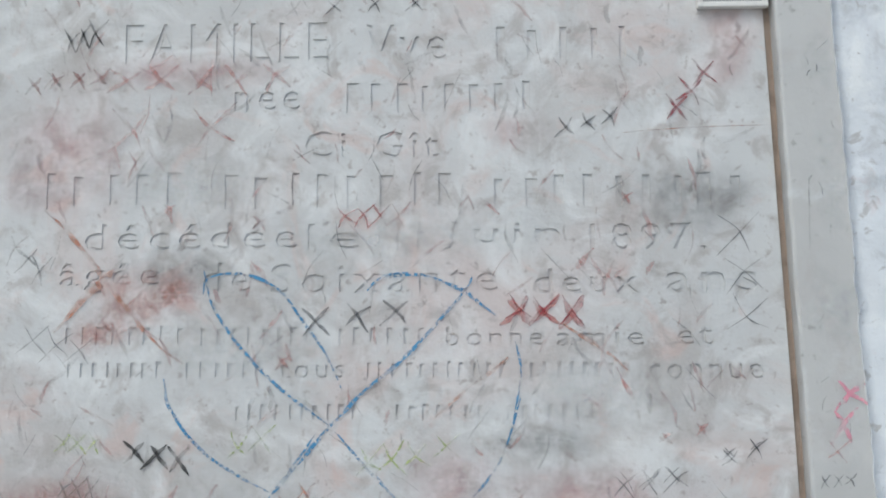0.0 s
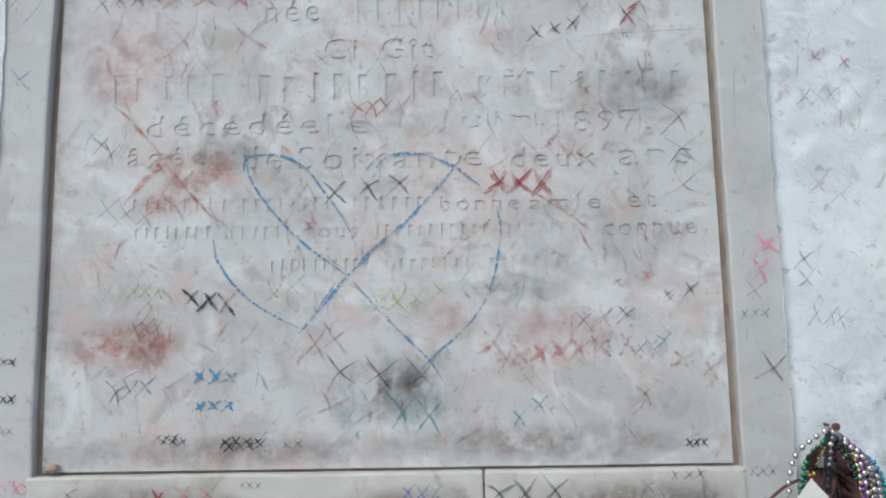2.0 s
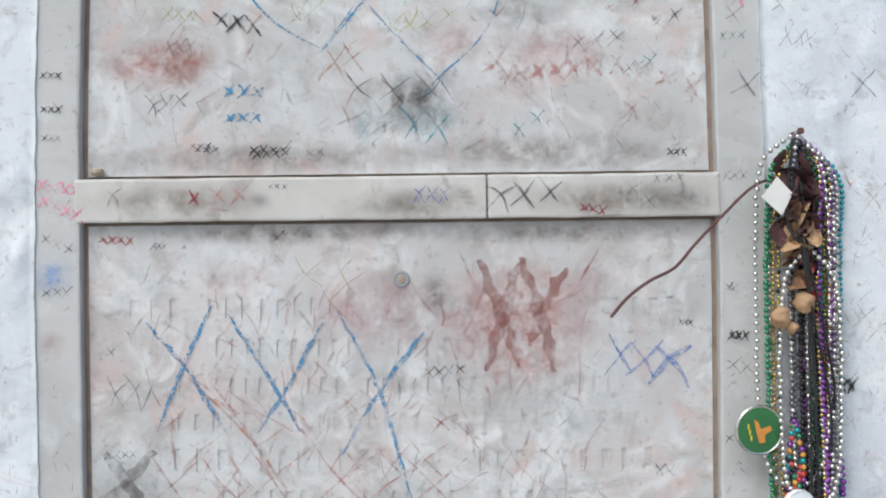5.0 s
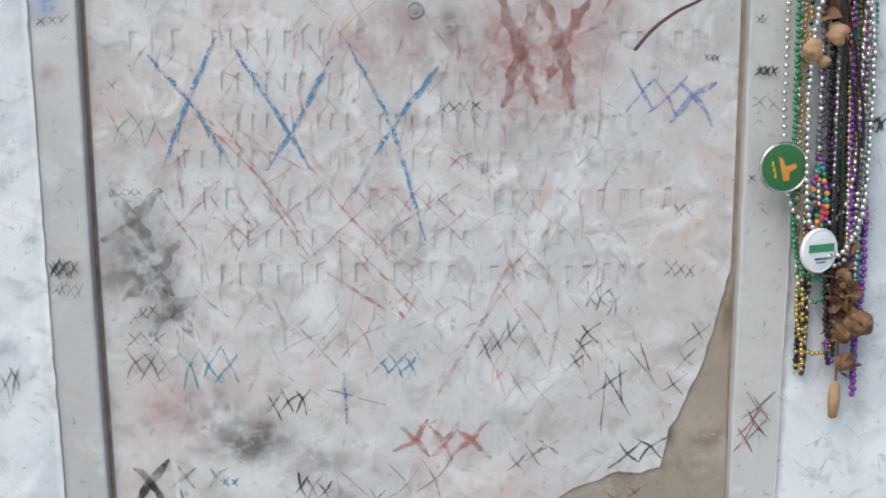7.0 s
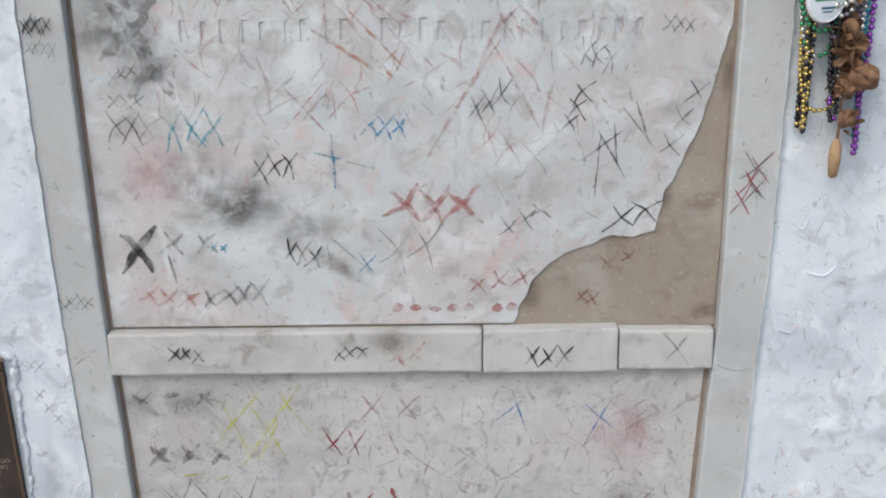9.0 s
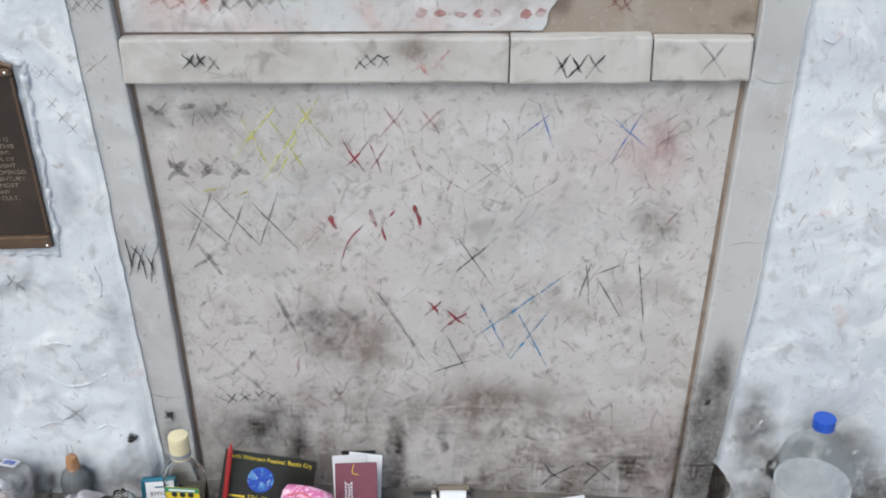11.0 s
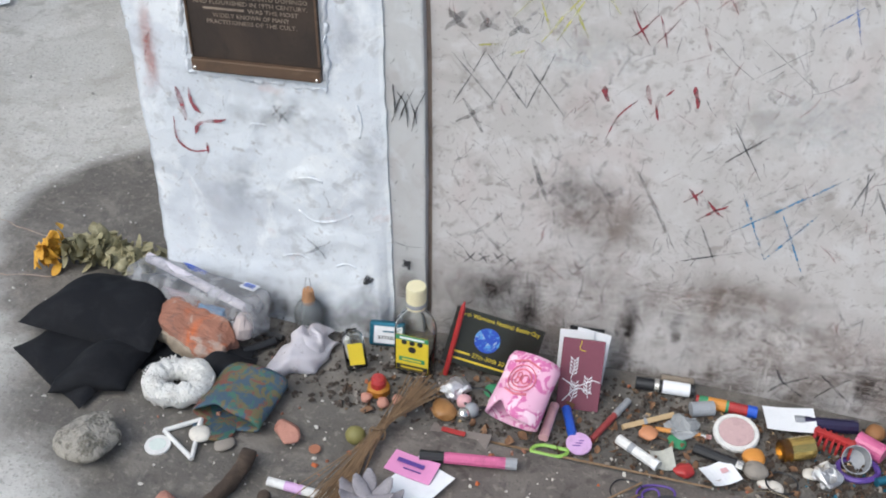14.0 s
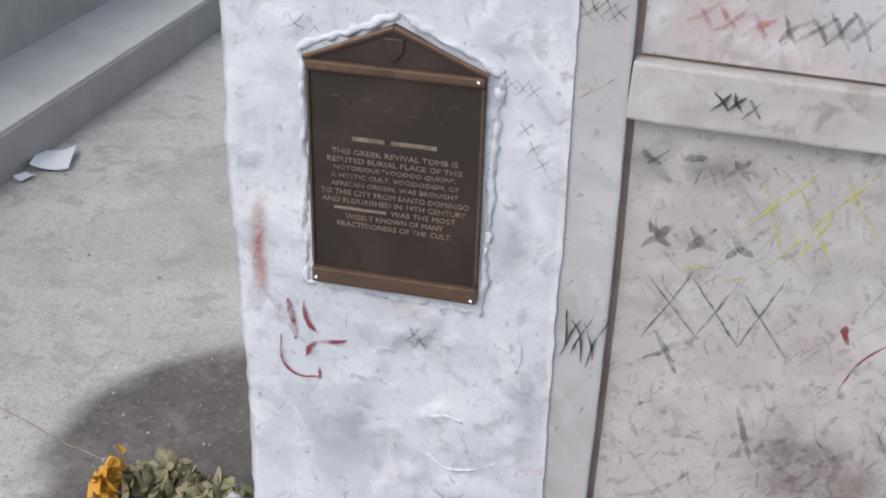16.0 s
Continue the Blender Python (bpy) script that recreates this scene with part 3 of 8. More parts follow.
bmesh.ops.subdivide_edges(bm, edges=bm.edges[:], cuts=20, use_grid_fill=True)
rough_up(bm, 0.0018, 12)
cement_fill = part("cement_fill", bm, CEMENT, tomb, "rough brown cement behind the broken corner")

# ---------- marks left on the stone ----------
BLACK = paint("black_marker", (0.03, 0.03, 0.032), 0.75, full=0.85)
DARK = paint("dark_pencil", (0.07, 0.07, 0.08), 0.50, full=0.62)
GREY = paint("grey_pencil", (0.17, 0.17, 0.175), 0.35, full=0.55)
BLUE = paint("blue_crayon", (0.05, 0.235, 0.45), 0.12, 300, 0.09, full=0.9)
BLUE_2 = paint("blue_chalk", (0.12, 0.22, 0.55), 0.30, 200, full=0.6)
TEAL = paint("teal_crayon", (0.06, 0.30, 0.38), 0.25, full=0.65)
RED = paint("red_crayon", (0.42, 0.10, 0.09), 0.35, 120, full=0.55)
DRED = paint("dark_red_lipstick", (0.27, 0.035, 0.05), 0.75, 140, full=0.85)
SALMON = paint("faded_red_crayon", (0.50, 0.23, 0.21), 0.12, 80, 0.16, full=0.55)
ORANGE = paint("orange_brick_chalk", (0.50, 0.19, 0.10), 0.10, 70, 0.16, full=0.62)
GREEN = paint("green_crayon", (0.40, 0.50, 0.13), 0.20, full=0.6)
YELLOW = paint("yellow_crayon", (0.60, 0.58, 0.12), 0.32, full=0.6)
PINK = paint("pink_lipstick", (0.78, 0.25, 0.36), 0.30, 120, full=0.6)
SOFT = paint("smudged_charcoal", (0.16, 0.15, 0.15), 0.30, 60, 0.22, full=0.55)
BROWN = paint("brown_smear", (0.29, 0.105, 0.09), 0.34, 45, 0.34, full=0.62)
FAINT_GREY = paint("faint_pencil", (0.20, 0.20, 0.205), 0.2, full=0.42)
FAINT_RED = paint("faint_red_crayon", (0.52, 0.23, 0.21), 0.12, 60, 0.22, full=0.40)
FAINT_SOFT = paint("faint_smudge", (0.22, 0.20, 0.20), 0.1, 50, 0.25, full=0.32)
S_RED = smear("red_stain", (0.48, 0.17, 0.13), 0.7)
S_PINK = smear("pink_stain", (0.50, 0.27, 0.27), 0.42, 22)
S_GREY = smear("soot_stain", (0.13, 0.12, 0.115), 0.5, 17)
S_BROWN = smear("brown_stain", (0.17, 0.115, 0.085), 0.6, 13)
S_EDGE = smear("edge_dirt", (0.27, 0.225, 0.20), 0.62, 22)
S_GRIME = smear("grime_stain", (0.16, 0.142, 0.13), 0.78, 9)
S_DRIP = smear("damp_drip", (0.085, 0.062, 0.05), 0.95, 26)
S_DUST = smear("grey_plaster_stain", (0.38, 0.40, 0.44), 0.28, 14)
S_TEAL = smear("teal_stain", (0.12, 0.36, 0.44), 0.45)
S_BLUE = smear("blue_stain", (0.25, 0.38, 0.70), 0.8)
S_PALE = smear("pale_scuff", (0.70, 0.71, 0.72), 0.35)
MARK_NAMES = {"black_marker": "marker_stroke", "dark_pencil": "pencil_stroke", "grey_pencil": "pencil_stroke"}
LIFT = [0]


def front_of(parent, x, z):
    """The y of the face that a mark lies on."""
    if parent in (plaster_l, plaster_r):
        return plaster_y(x, z) - 0.0022
    if parent.name.startswith("pilaster"):
        return -0.0182
    if parent.name.startswith("crossbar"):
        return -0.0208
    if parent.name.startswith("cement"):
        return 0.0018
    return -0.0012


def ribbon(bm, parent, pts, width, lift=0.0):
    line = bezier([(x, 0, z) for x, z in pts], 5) if len(pts) > 2 else [Vector((pts[0][0], 0, pts[0][1])), Vector((pts[1][0], 0, pts[1][1]))]
    fine = []
    for a, b in zip(line, line[1:]):
        n = max(1, int((b - a).length / 0.006))
        fine += [a.lerp(b, k / n) for k in range(n)]
    fine.append(line[-1])
    wob = random.uniform(0, 50)
    LIFT[0] = (LIFT[0] + 1) % 16
    lift += 0.00005 * LIFT[0]
    pair = None
    for k, p in enumerate(fine):
        a, b = fine[max(k - 1, 0)], fine[min(k + 1, len(fine) - 1)]
        d = (b - a).normalized()
        side = Vector((-d.z, 0, d.x))
        end = min(1.0, 0.35 + 3.0 * min(k, len(fine) - 1 - k) / max(len(fine), 1))
        w = 0.5 * width * end * (0.8 + 0.6 * noise.noise(Vector((k * 0.55, wob, 0))))
        p = p + side * 0.3 * width * noise.noise(Vector((k * 0.35, wob, 9)))
        here = []
        for s in (-w, w):
            q = p + side * s
            here.append(bm.verts.new((q.x, front_of(parent, q.x, q.z) - lift, q.z)))
        if pair:
            bm.faces.new((pair[0], here[0], here[1], pair[1]))
        pair = here


def mark(parent, bm, material):
    return part(MARK_NAMES.get(material.name, "crayon_stroke"), bm, material, parent)


def stroke(parent, material, mm, *pts):
    bm = bmesh.new()
    ribbon(bm, parent, pts, mm * 0.001)
    return mark(parent, bm, material)


def crosses(parent, material, mm, x0, z0, x1, z1, h, n):
    """A row of n hand-drawn crosses from the first centre to the last, h high."""
    rnd = random.Random(int(1e4 * (x0 + 3 * z0)))
    j = lambda s: rnd.uniform(-s, s) * h  # noqa: E731
    gap = math.hypot(x1 - x0, z1 - z0) / max(n - 1, 1) if n > 1 else h
    half = min(0.40 * h, 0.46 * gap) if n > 1 else 0.40 * h
    for k in range(n):
        bm = bmesh.new()
        u = k / max(n - 1, 1)
        cx, cz = x0 + (x1 - x0) * u, z0 + (z1 - z0) * u
        lean = 0.12 * h
        ribbon(bm, parent, [(cx - half + j(0.14), cz + 0.5 * h + j(0.16)), (cx + j(0.09), cz + j(0.09)), (cx + half + j(0.16), cz - 0.5 * h + j(0.18))], mm * 0.001)
        ribbon(bm, parent, [(cx + half + lean + j(0.14), cz + 0.5 * h + j(0.16)), (cx + j(0.09), cz + j(0.09)), (cx - half - lean + j(0.16), cz - 0.5 * h + j(0.18))], mm * 0.001, 0.0003)
        part(MARK_NAMES.get(material.name, "crayon_stroke").replace("stroke", "cross"), bm, material, parent)


def stain(parent, material, x, z, rx, rz, turn=0.0):
    bm = bmesh.new()
    uv = bm.loops.layers.uv.new("UVMap")
    c, s = math.cos(radians(turn)), math.sin(radians(turn))
    n = 12
    pts = {}
    for a in range(-n, n + 1):
        for b in range(-n, n + 1):
            u, w = a / n, b / n
            px, pz = x + rx * u * c - rz * w * s, z + rx * u * s + rz * w * c
            pts[a, b] = (bm.verts.new((px, front_of(parent, px, pz) + 0.0005, pz)), u, w)
    for a in range(-n, n):
        for b in range(-n, n):
            q = [pts[a, b], pts[a + 1, b], pts[a + 1, b + 1], pts[a, b + 1]]
            if min(math.hypot(k[1], k[2]) for k in q) > 1.0:
                continue
            f = bm.faces.new([k[0] for k in q])
            for loop, k in zip(f.loops, q):
                loop[uv].uv = (k[1], k[2])
    bmesh.ops.delete(bm, geom=[v for v in bm.verts if not v.link_faces], context="VERTS")
    return part("stain", bm, material, parent)


def scratches(parent, material, x0, x1, z0, z1, count, long, mm, seed):
    """Faint scribbles too many to count."""
    rnd = random.Random(seed)
    bm = bmesh.new()
    for _ in range(count):
        x, z, a = rnd.uniform(x0, x1), rnd.uniform(z0, z1), rnd.choice((0.9, 2.2, 1.2, 1.9)) + rnd.uniform(-0.5, 0.5)
        r = rnd.uniform(0.25, 1.0) * long
        dx, dz = r * math.cos(a), r * math.sin(a)
        xa, xb, za, zb = x - dx / 2, x + dx / 2, z - dz / 2, z + dz / 2
        if not (x0 < min(xa, xb) and max(xa, xb) < x1 and z0 < za and zb < z1):
            continue
        bow = rnd.uniform(-0.12, 0.12) * r
        ribbon(bm, parent, [(xa, za), (x + bow, z), (xb, zb)], mm * 0.001 * rnd.uniform(0.5, 1.3), -0.0003)
    return tagged(part("scribble", bm, material, parent), kind="stuff")


stain(tab_1, S_PINK, -0.354, 2.367, 0.097, 0.088, 0)
stain(tab_1, S_PINK, -0.384, 2.329, 0.053, 0.041, 0)
stain(tab_1, S_PINK, -0.218, 2.455, 0.158, 0.026, 0)
stain(tab_1, S_RED, -0.253, 2.209, 0.077, 0.041, 0)
stain(tab_1, S_RED, -0.298, 2.173, 0.065, 0.032, 20)
stain(tab_1, S_PINK, 0.151, 2.386, 0.053, 0.026, 0)
stain(tab_1, S_PINK, 0.384, 2.479, 0.035, 0.070, 0)
stain(tab_1, S_PALE, -0.216, 2.327, 0.140, 0.049, 0)
stain(tab_1, S_PALE, 0.014, 2.268, 0.194, 0.049, 0)
stain(tab_1, S_PALE, -0.157, 2.147, 0.162, 0.049, 0)
stain(tab_1, S_GREY, 0.335, 2.308, 0.097, 0.053, 0)
stain(tab_1, S_GREY, -0.214, 2.233, 0.073, 0.035, 0)
stain(tab_1, S_PALE, 0.225, 2.096, 0.162, 0.049, 0)
crosses(tab_1, BLACK, 3.2, -0.346, 2.492, -0.320, 2.501, 0.031, 3)
crosses(tab_1, BROWN, 4.6, -0.388, 2.444, -0.313, 2.450, 0.019, 4)
crosses(tab_1, SALMON, 5.8, -0.288, 2.446, -0.117, 2.450, 0.031, 5)
crosses(tab_1, SALMON, 5.2, -0.280, 2.388, -0.186, 2.393, 0.045, 2)
crosses(tab_1, DRED, 3.6, 0.323, 2.411, 0.355, 2.448, 0.027, 3)
crosses(tab_1, DARK, 3.0, 0.201, 2.388, 0.251, 2.400, 0.019, 3)
stroke(tab_1, ORANGE, 1.8, (0.257, 2.381), (0.337, 2.386), (0.423, 2.388))
crosses(tab_1, DARK, 1.5, 0.387, 2.268, 0.394, 2.179, 0.040, 3)
crosses(tab_1, GREY, 2.6, -0.400, 2.260, -0.375, 2.235, 0.030, 3)
crosses(tab_1, GREY, 1.8, -0.378, 2.161, -0.328, 2.149, 0.030, 3)
stroke(tab_1, ORANGE, 8.5, (-0.357, 2.167), (-0.324, 2.204), (-0.285, 2.243))
stroke(tab_1, ORANGE, 5.9, (-0.368, 2.300), (-0.339, 2.272), (-0.303, 2.225), (-0.255, 2.166), (-0.215, 2.132))
stroke(tab_1, SALMON, 5.9, (-0.298, 2.379), (-0.290, 2.347))
crosses(tab_1, RED, 7.8, 0.145, 2.186, 0.206, 2.185, 0.029, 3)
crosses(tab_1, DRED, 2.4, 0.147, 2.188, 0.204, 2.186, 0.026, 3)
stroke(tab_1, ORANGE, 4.8, (0.190, 2.174), (0.232, 2.147), (0.263, 2.122))
stroke(tab_1, ORANGE, 4.8, (0.056, 2.073), (0.092, 2.103), (0.135, 2.137))
crosses(tab_1, RED, 3.0, -0.040, 2.291, 0.017, 2.294, 0.022, 4)
stroke(tab_1, SALMON, 3.6, (-0.098, 2.367), (-0.079, 2.351))
stroke(tab_1, SALMON, 3.6, (0.188, 2.341), (0.172, 2.323))
stroke(tab_1, SALMON, 4.2, (0.107, 2.311), (0.128, 2.292))
stroke(tab_1, SALMON, 5.9, (-0.133, 2.159), (-0.108, 2.189))
stroke(tab_1, SALMON, 4.2, (0.204, 2.229), (0.229, 2.254))
stroke(tab_1, SALMON, 5.4, (0.250, 2.125), (0.273, 2.083))
stroke(tab_1, BLUE, 3.6, (-0.195, 2.208), (-0.188, 2.226), (-0.152, 2.230), (-0.115, 2.214), (-0.090, 2.183), (-0.062, 2.143), (-0.044, 2.104))
stroke(tab_1, BLUE, 4.2, (-0.194, 2.233), (-0.183, 2.193), (-0.151, 2.147), (-0.108, 2.104), (-0.056, 2.065))
stroke(tab_1, BLUE, 4.5, (-0.017, 2.210), (0.002, 2.225), (0.045, 2.226), (0.087, 2.209), (0.124, 2.181))
stroke(tab_1, BLUE, 3.0, (0.143, 2.154), (0.148, 2.120), (0.139, 2.067))
stroke(tab_1, BLUE, 4.8, (0.097, 2.224), (0.087, 2.206), (0.026, 2.139), (-0.017, 2.104), (-0.056, 2.065), (-0.118, 1.992))
stroke(tab_1, BLUE, 4.5, (-0.236, 2.117), (-0.229, 2.087), (-0.204, 2.051), (-0.167, 2.021), (-0.121, 1.997))
stroke(tab_1, BLUE, 3.5, (0.147, 2.094), (0.132, 2.044), (0.107, 2.002), (0.049, 1.950), (0.027, 1.922))
stroke(tab_1, BLUE, 4.2, (-0.052, 2.060), (-0.007, 2.010), (0.050, 1.952), (0.072, 1.918))
stroke(tab_1, BLUE, 3.5, (-0.071, 2.057), (-0.121, 1.990))
crosses(tab_1, DARK, 3.9, -0.072, 2.178, 0.015, 2.187, 0.028, 3)
crosses(tab_1, BLACK, 4.8, -0.265, 2.040, -0.218, 2.031, 0.025, 3)
crosses(tab_1, GREEN, 3.0, -0.343, 2.049, -0.310, 2.049, 0.022, 3)
crosses(tab_1, GREEN, 3.0, -0.155, 2.045, -0.128, 2.052, 0.024, 2)
crosses(tab_1, GREEN, 3.0, -0.013, 2.029, 0.035, 2.035, 0.030, 3)
crosses(tab_1, GREEN, 2.4, 0.068, 2.043, 0.068, 2.043, 0.024, 1)
crosses(tab_1, GREY, 1.5, 0.258, 2.005, 0.306, 2.012, 0.020, 3)
crosses(tab_1, DARK, 1.7, 0.366, 2.035, 0.394, 2.041, 0.012, 2)
crosses(tab_1, DARK, 2.6, -0.099, 2.528, 0.037, 2.533, 0.017, 4)
crosses(tab_1, SALMON, 4.2, 0.301, 2.051, 0.301, 2.051, 0.012, 1)
crosses(tab_1, SALMON, 4.2, 0.338, 2.059, 0.338, 2.059, 0.013, 1)
crosses(tab_1, SALMON, 4.2, -0.108, 2.134, -0.108, 2.134, 0.014, 1)
crosses(tab_1, SALMON, 4.2, -0.134, 2.285, -0.134, 2.285, 0.014, 1)
crosses(tab_1, SALMON, 4.2, 0.267, 2.309, 0.267, 2.309, 0.013, 1)
crosses(tab_1, SALMON, 4.2, 0.216, 2.235, 0.216, 2.235, 0.013, 1)
crosses(tab_1, SALMON, 4.2, -0.234, 2.302, -0.234, 2.302, 0.013, 1)
stain(tab_1, S_RED, -0.364, 1.977, 0.104, 0.049, 0)
stain(tab_1, S_RED, -0.314, 1.977, 0.057, 0.047, 0)
stain(tab_1, S_GREY, -0.007, 1.915, 0.123, 0.052, 0)
stain(tab_1, S_GREY, -0.007, 1.922, 0.066, 0.043, 0)
stain(tab_1, S_TEAL, -0.050, 1.888, 0.038, 0.043, 0)
stain(tab_1, S_TEAL, 0.035, 1.891, 0.057, 0.038, 0)
stain(tab_1, S_PINK, 0.213, 1.994, 0.162, 0.038, 0)
stain(tab_1, S_PINK, 0.071, 2.009, 0.076, 0.047, 0)
stain(tab_1, S_PALE, -0.156, 1.976, 0.122, 0.047, 0)
stain(tab_1, S_GREY, 0.164, 2.044, 0.085, 0.028, 0)
crosses(tab_1, GREY, 2.4, -0.339, 2.001, -0.311, 2.002, 0.024, 3)
crosses(tab_1, DARK, 2.8, -0.366, 1.915, -0.327, 1.921, 0.029, 3)
crosses(tab_1, BLUE, 4.9, -0.254, 1.936, -0.213, 1.934, 0.017, 3)
crosses(tab_1, BLUE, 4.9, -0.254, 1.897, -0.216, 1.897, 0.015, 3)
crosses(tab_1, BLACK, 2.1, -0.308, 1.856, -0.286, 1.856, 0.008, 3)
crosses(tab_1, BLACK, 2.8, -0.219, 1.849, -0.177, 1.850, 0.013, 4)
crosses(tab_1, TEAL, 3.5, 0.014, 1.884, 0.049, 1.882, 0.049, 2)
crosses(tab_1, SALMON, 8.2, 0.170, 1.956, 0.275, 1.966, 0.025, 5)
crosses(tab_1, SALMON, 6.3, 0.310, 1.969, 0.418, 1.935, 0.025, 4)
crosses(tab_1, TEAL, 2.1, 0.328, 1.962, 0.358, 1.971, 0.022, 3)
crosses(tab_1, TEAL, 2.8, 0.168, 1.876, 0.193, 1.893, 0.020, 2)
crosses(tab_1, DARK, 2.1, -0.067, 1.939, 0.039, 1.934, 0.043, 3)
crosses(tab_1, ORANGE, 3.0, -0.099, 1.975, -0.071, 1.982, 0.042, 2)
crosses(tab_1, SALMON, 4.9, 0.331, 1.903, 0.344, 1.903, 0.025, 1)
crosses(tab_1, SALMON, 6.7, 0.135, 1.974, 0.149, 1.974, 0.035, 1)
crosses(pil_r, DARK, 3.5, 0.493, 1.936, 0.493, 1.936, 0.039, 1)
crosses(pil_r, DARK, 2.1, 0.461, 2.005, 0.488, 2.006, 0.011, 3)
crosses(pil_r, PINK, 5.6, 0.493, 2.096, 0.483, 2.062, 0.031, 2)
crosses(pil_r, RED, 2.8, 0.477, 2.037, 0.477, 2.037, 0.021, 1)
crosses(plaster_r, GREY, 2.2, 0.548, 2.287, 0.584, 2.290, 0.023, 3)
crosses(plaster_r, GREY, 2.1, 0.553, 2.005, 0.584, 1.998, 0.029, 3)
crosses(plaster_r, RED, 2.3, 0.566, 2.341, 0.603, 2.333, 0.017, 2)
crosses(plaster_r, DARK, 2.1, 0.539, 2.075, 0.541, 2.047, 0.025, 2)
crosses(plaster_r, SALMON, 2.1, 0.564, 2.173, 0.591, 2.158, 0.030, 2)
crosses(tab_1, GREY, 2.1, 0.255, 2.001, 0.311, 2.007, 0.024, 3)
crosses(tab_1, DARK, 2.1, 0.368, 2.028, 0.397, 2.038, 0.017, 2)
stroke(pil_l, BLUE_2, 2.3, (-0.509, 2.435), (-0.480, 2.465), (-0.451, 2.480))
stroke(pil_l, BLUE_2, 2.1, (-0.508, 2.398), (-0.476, 2.427), (-0.450, 2.470))
stroke(pil_l, BLUE_2, 2.3, (-0.506, 2.353), (-0.480, 2.320))
stroke(pil_l, BLUE_2, 2.3, (-0.495, 2.335), (-0.477, 2.349))
stroke(pil_r, GREY, 1.7, (0.460, 2.326), (0.457, 2.246))
stain(pil_r, S_PALE, 0.475, 2.189, 0.043, 0.047, 0)
crosses(pil_l, BLACK, 2.6, -0.518, 1.959, -0.497, 1.959, 0.010, 3)
crosses(pil_l, BLACK, 2.6, -0.519, 1.911, -0.498, 1.911, 0.010, 3)
crosses(pil_l, BLACK, 2.6, -0.519, 1.869, -0.499, 1.869, 0.010, 3)
crosses(pil_l, PINK, 4.8, -0.523, 1.800, -0.473, 1.793, 0.019, 4)
crosses(pil_l, PINK, 5.1, -0.521, 1.779, -0.474, 1.757, 0.019, 4)
crosses(pil_l, DARK, 3.2, -0.519, 1.724, -0.487, 1.710, 0.014, 3)
stain(pil_l, S_BLUE, -0.510, 1.672, 0.037, 0.037, 0)
crosses(pil_l, DARK, 2.6, -0.519, 1.645, -0.490, 1.646, 0.014, 3)
stain(pil_l, S_PINK, -0.512, 1.568, 0.026, 0.028, 0)
crosses(pil_l, BLACK, 3.2, -0.522, 1.303, -0.496, 1.300, 0.024, 3)
crosses(plaster_l, GREY, 2.4, -0.522, 1.271, -0.490, 1.269, 0.022, 4)
crosses(tab_1, BLACK, 2.4, 0.388, 1.840, 0.406, 1.840, 0.010, 3)
crosses(tab_1, BLACK, 2.6, -0.301, 1.851, -0.276, 1.851, 0.009, 3)
crosses(tab_1, BLACK, 2.4, -0.215, 1.844, -0.174, 1.846, 0.014, 4)
crosses(tab_1, DARK, 2.4, -0.138, 1.844, -0.122, 1.846, 0.011, 2)
crosses(bar_1a, DRED, 4.0, -0.304, 1.780, -0.304, 1.780, 0.020, 1)
crosses(bar_1a, SALMON, 4.8, -0.271, 1.782, -0.239, 1.785, 0.024, 2)
stroke(bar_1a, BROWN, 5.1, (-0.282, 1.764), (-0.254, 1.762))
crosses(bar_1a, BLUE_2, 3.4, 0.021, 1.781, 0.057, 1.783, 0.024, 3)
crosses(bar_1b, DARK, 4.2, 0.135, 1.779, 0.210, 1.782, 0.040, 3)
crosses(bar_1b, DRED, 3.2, 0.259, 1.760, 0.285, 1.755, 0.014, 3)
crosses(bar_1a, DARK, 1.7, -0.193, 1.795, -0.173, 1.795, 0.008, 3)
crosses(bar_1b, GREY, 2.4, 0.328, 1.785, 0.352, 1.769, 0.021, 2)
crosses(pil_r, DARK, 2.5, 0.465, 1.804, 0.489, 1.804, 0.013, 3)
crosses(bar_1a, GREY, 2.4, -0.419, 1.784, -0.419, 1.784, 0.026, 1)
stain(bar_1b, S_GREY, 0.384, 1.776, 0.097, 0.039, 0)
stain(bar_1a, S_GREY, -0.209, 1.774, 0.024, 0.016, 0)
crosses(bar_1b, GREY, 2.6, 0.364, 1.801, 0.396, 1.802, 0.011, 3)
stain(tab_2, S_PINK, -0.055, 1.613, 0.149, 0.086, 0)
stain(tab_2, S_PINK, 0.076, 1.604, 0.126, 0.086, 0)
stain(tab_2, S_PINK, -0.250, 1.660, 0.092, 0.041, 0)
stain(tab_2, S_PINK, 0.265, 1.627, 0.065, 0.092, 0)
stain(tab_2, S_RED, 0.167, 1.587, 0.138, 0.130, 0)
stain(tab_2, S_BROWN, 0.044, 1.637, 0.032, 0.043, 0)
stain(tab_2, S_PALE, -0.138, 1.441, 0.207, 0.086, 0)
stain(tab_2, S_PALE, 0.224, 1.463, 0.172, 0.076, 0)
stain(tab_2, S_GREY, -0.429, 1.294, 0.065, 0.080, 0)
stain(tab_2, S_PALE, -0.381, 1.648, 0.115, 0.065, 0)
crosses(tab_2, RED, 4.3, -0.441, 1.721, -0.403, 1.720, 0.012, 4)
crosses(tab_2, DARK, 2.4, -0.368, 1.711, -0.352, 1.711, 0.010, 3)
crosses(tab_2, DARK, 2.4, -0.188, 1.722, -0.180, 1.729, 0.010, 2)
crosses(tab_2, DARK, 2.4, -0.323, 1.709, -0.317, 1.709, 0.006, 1)
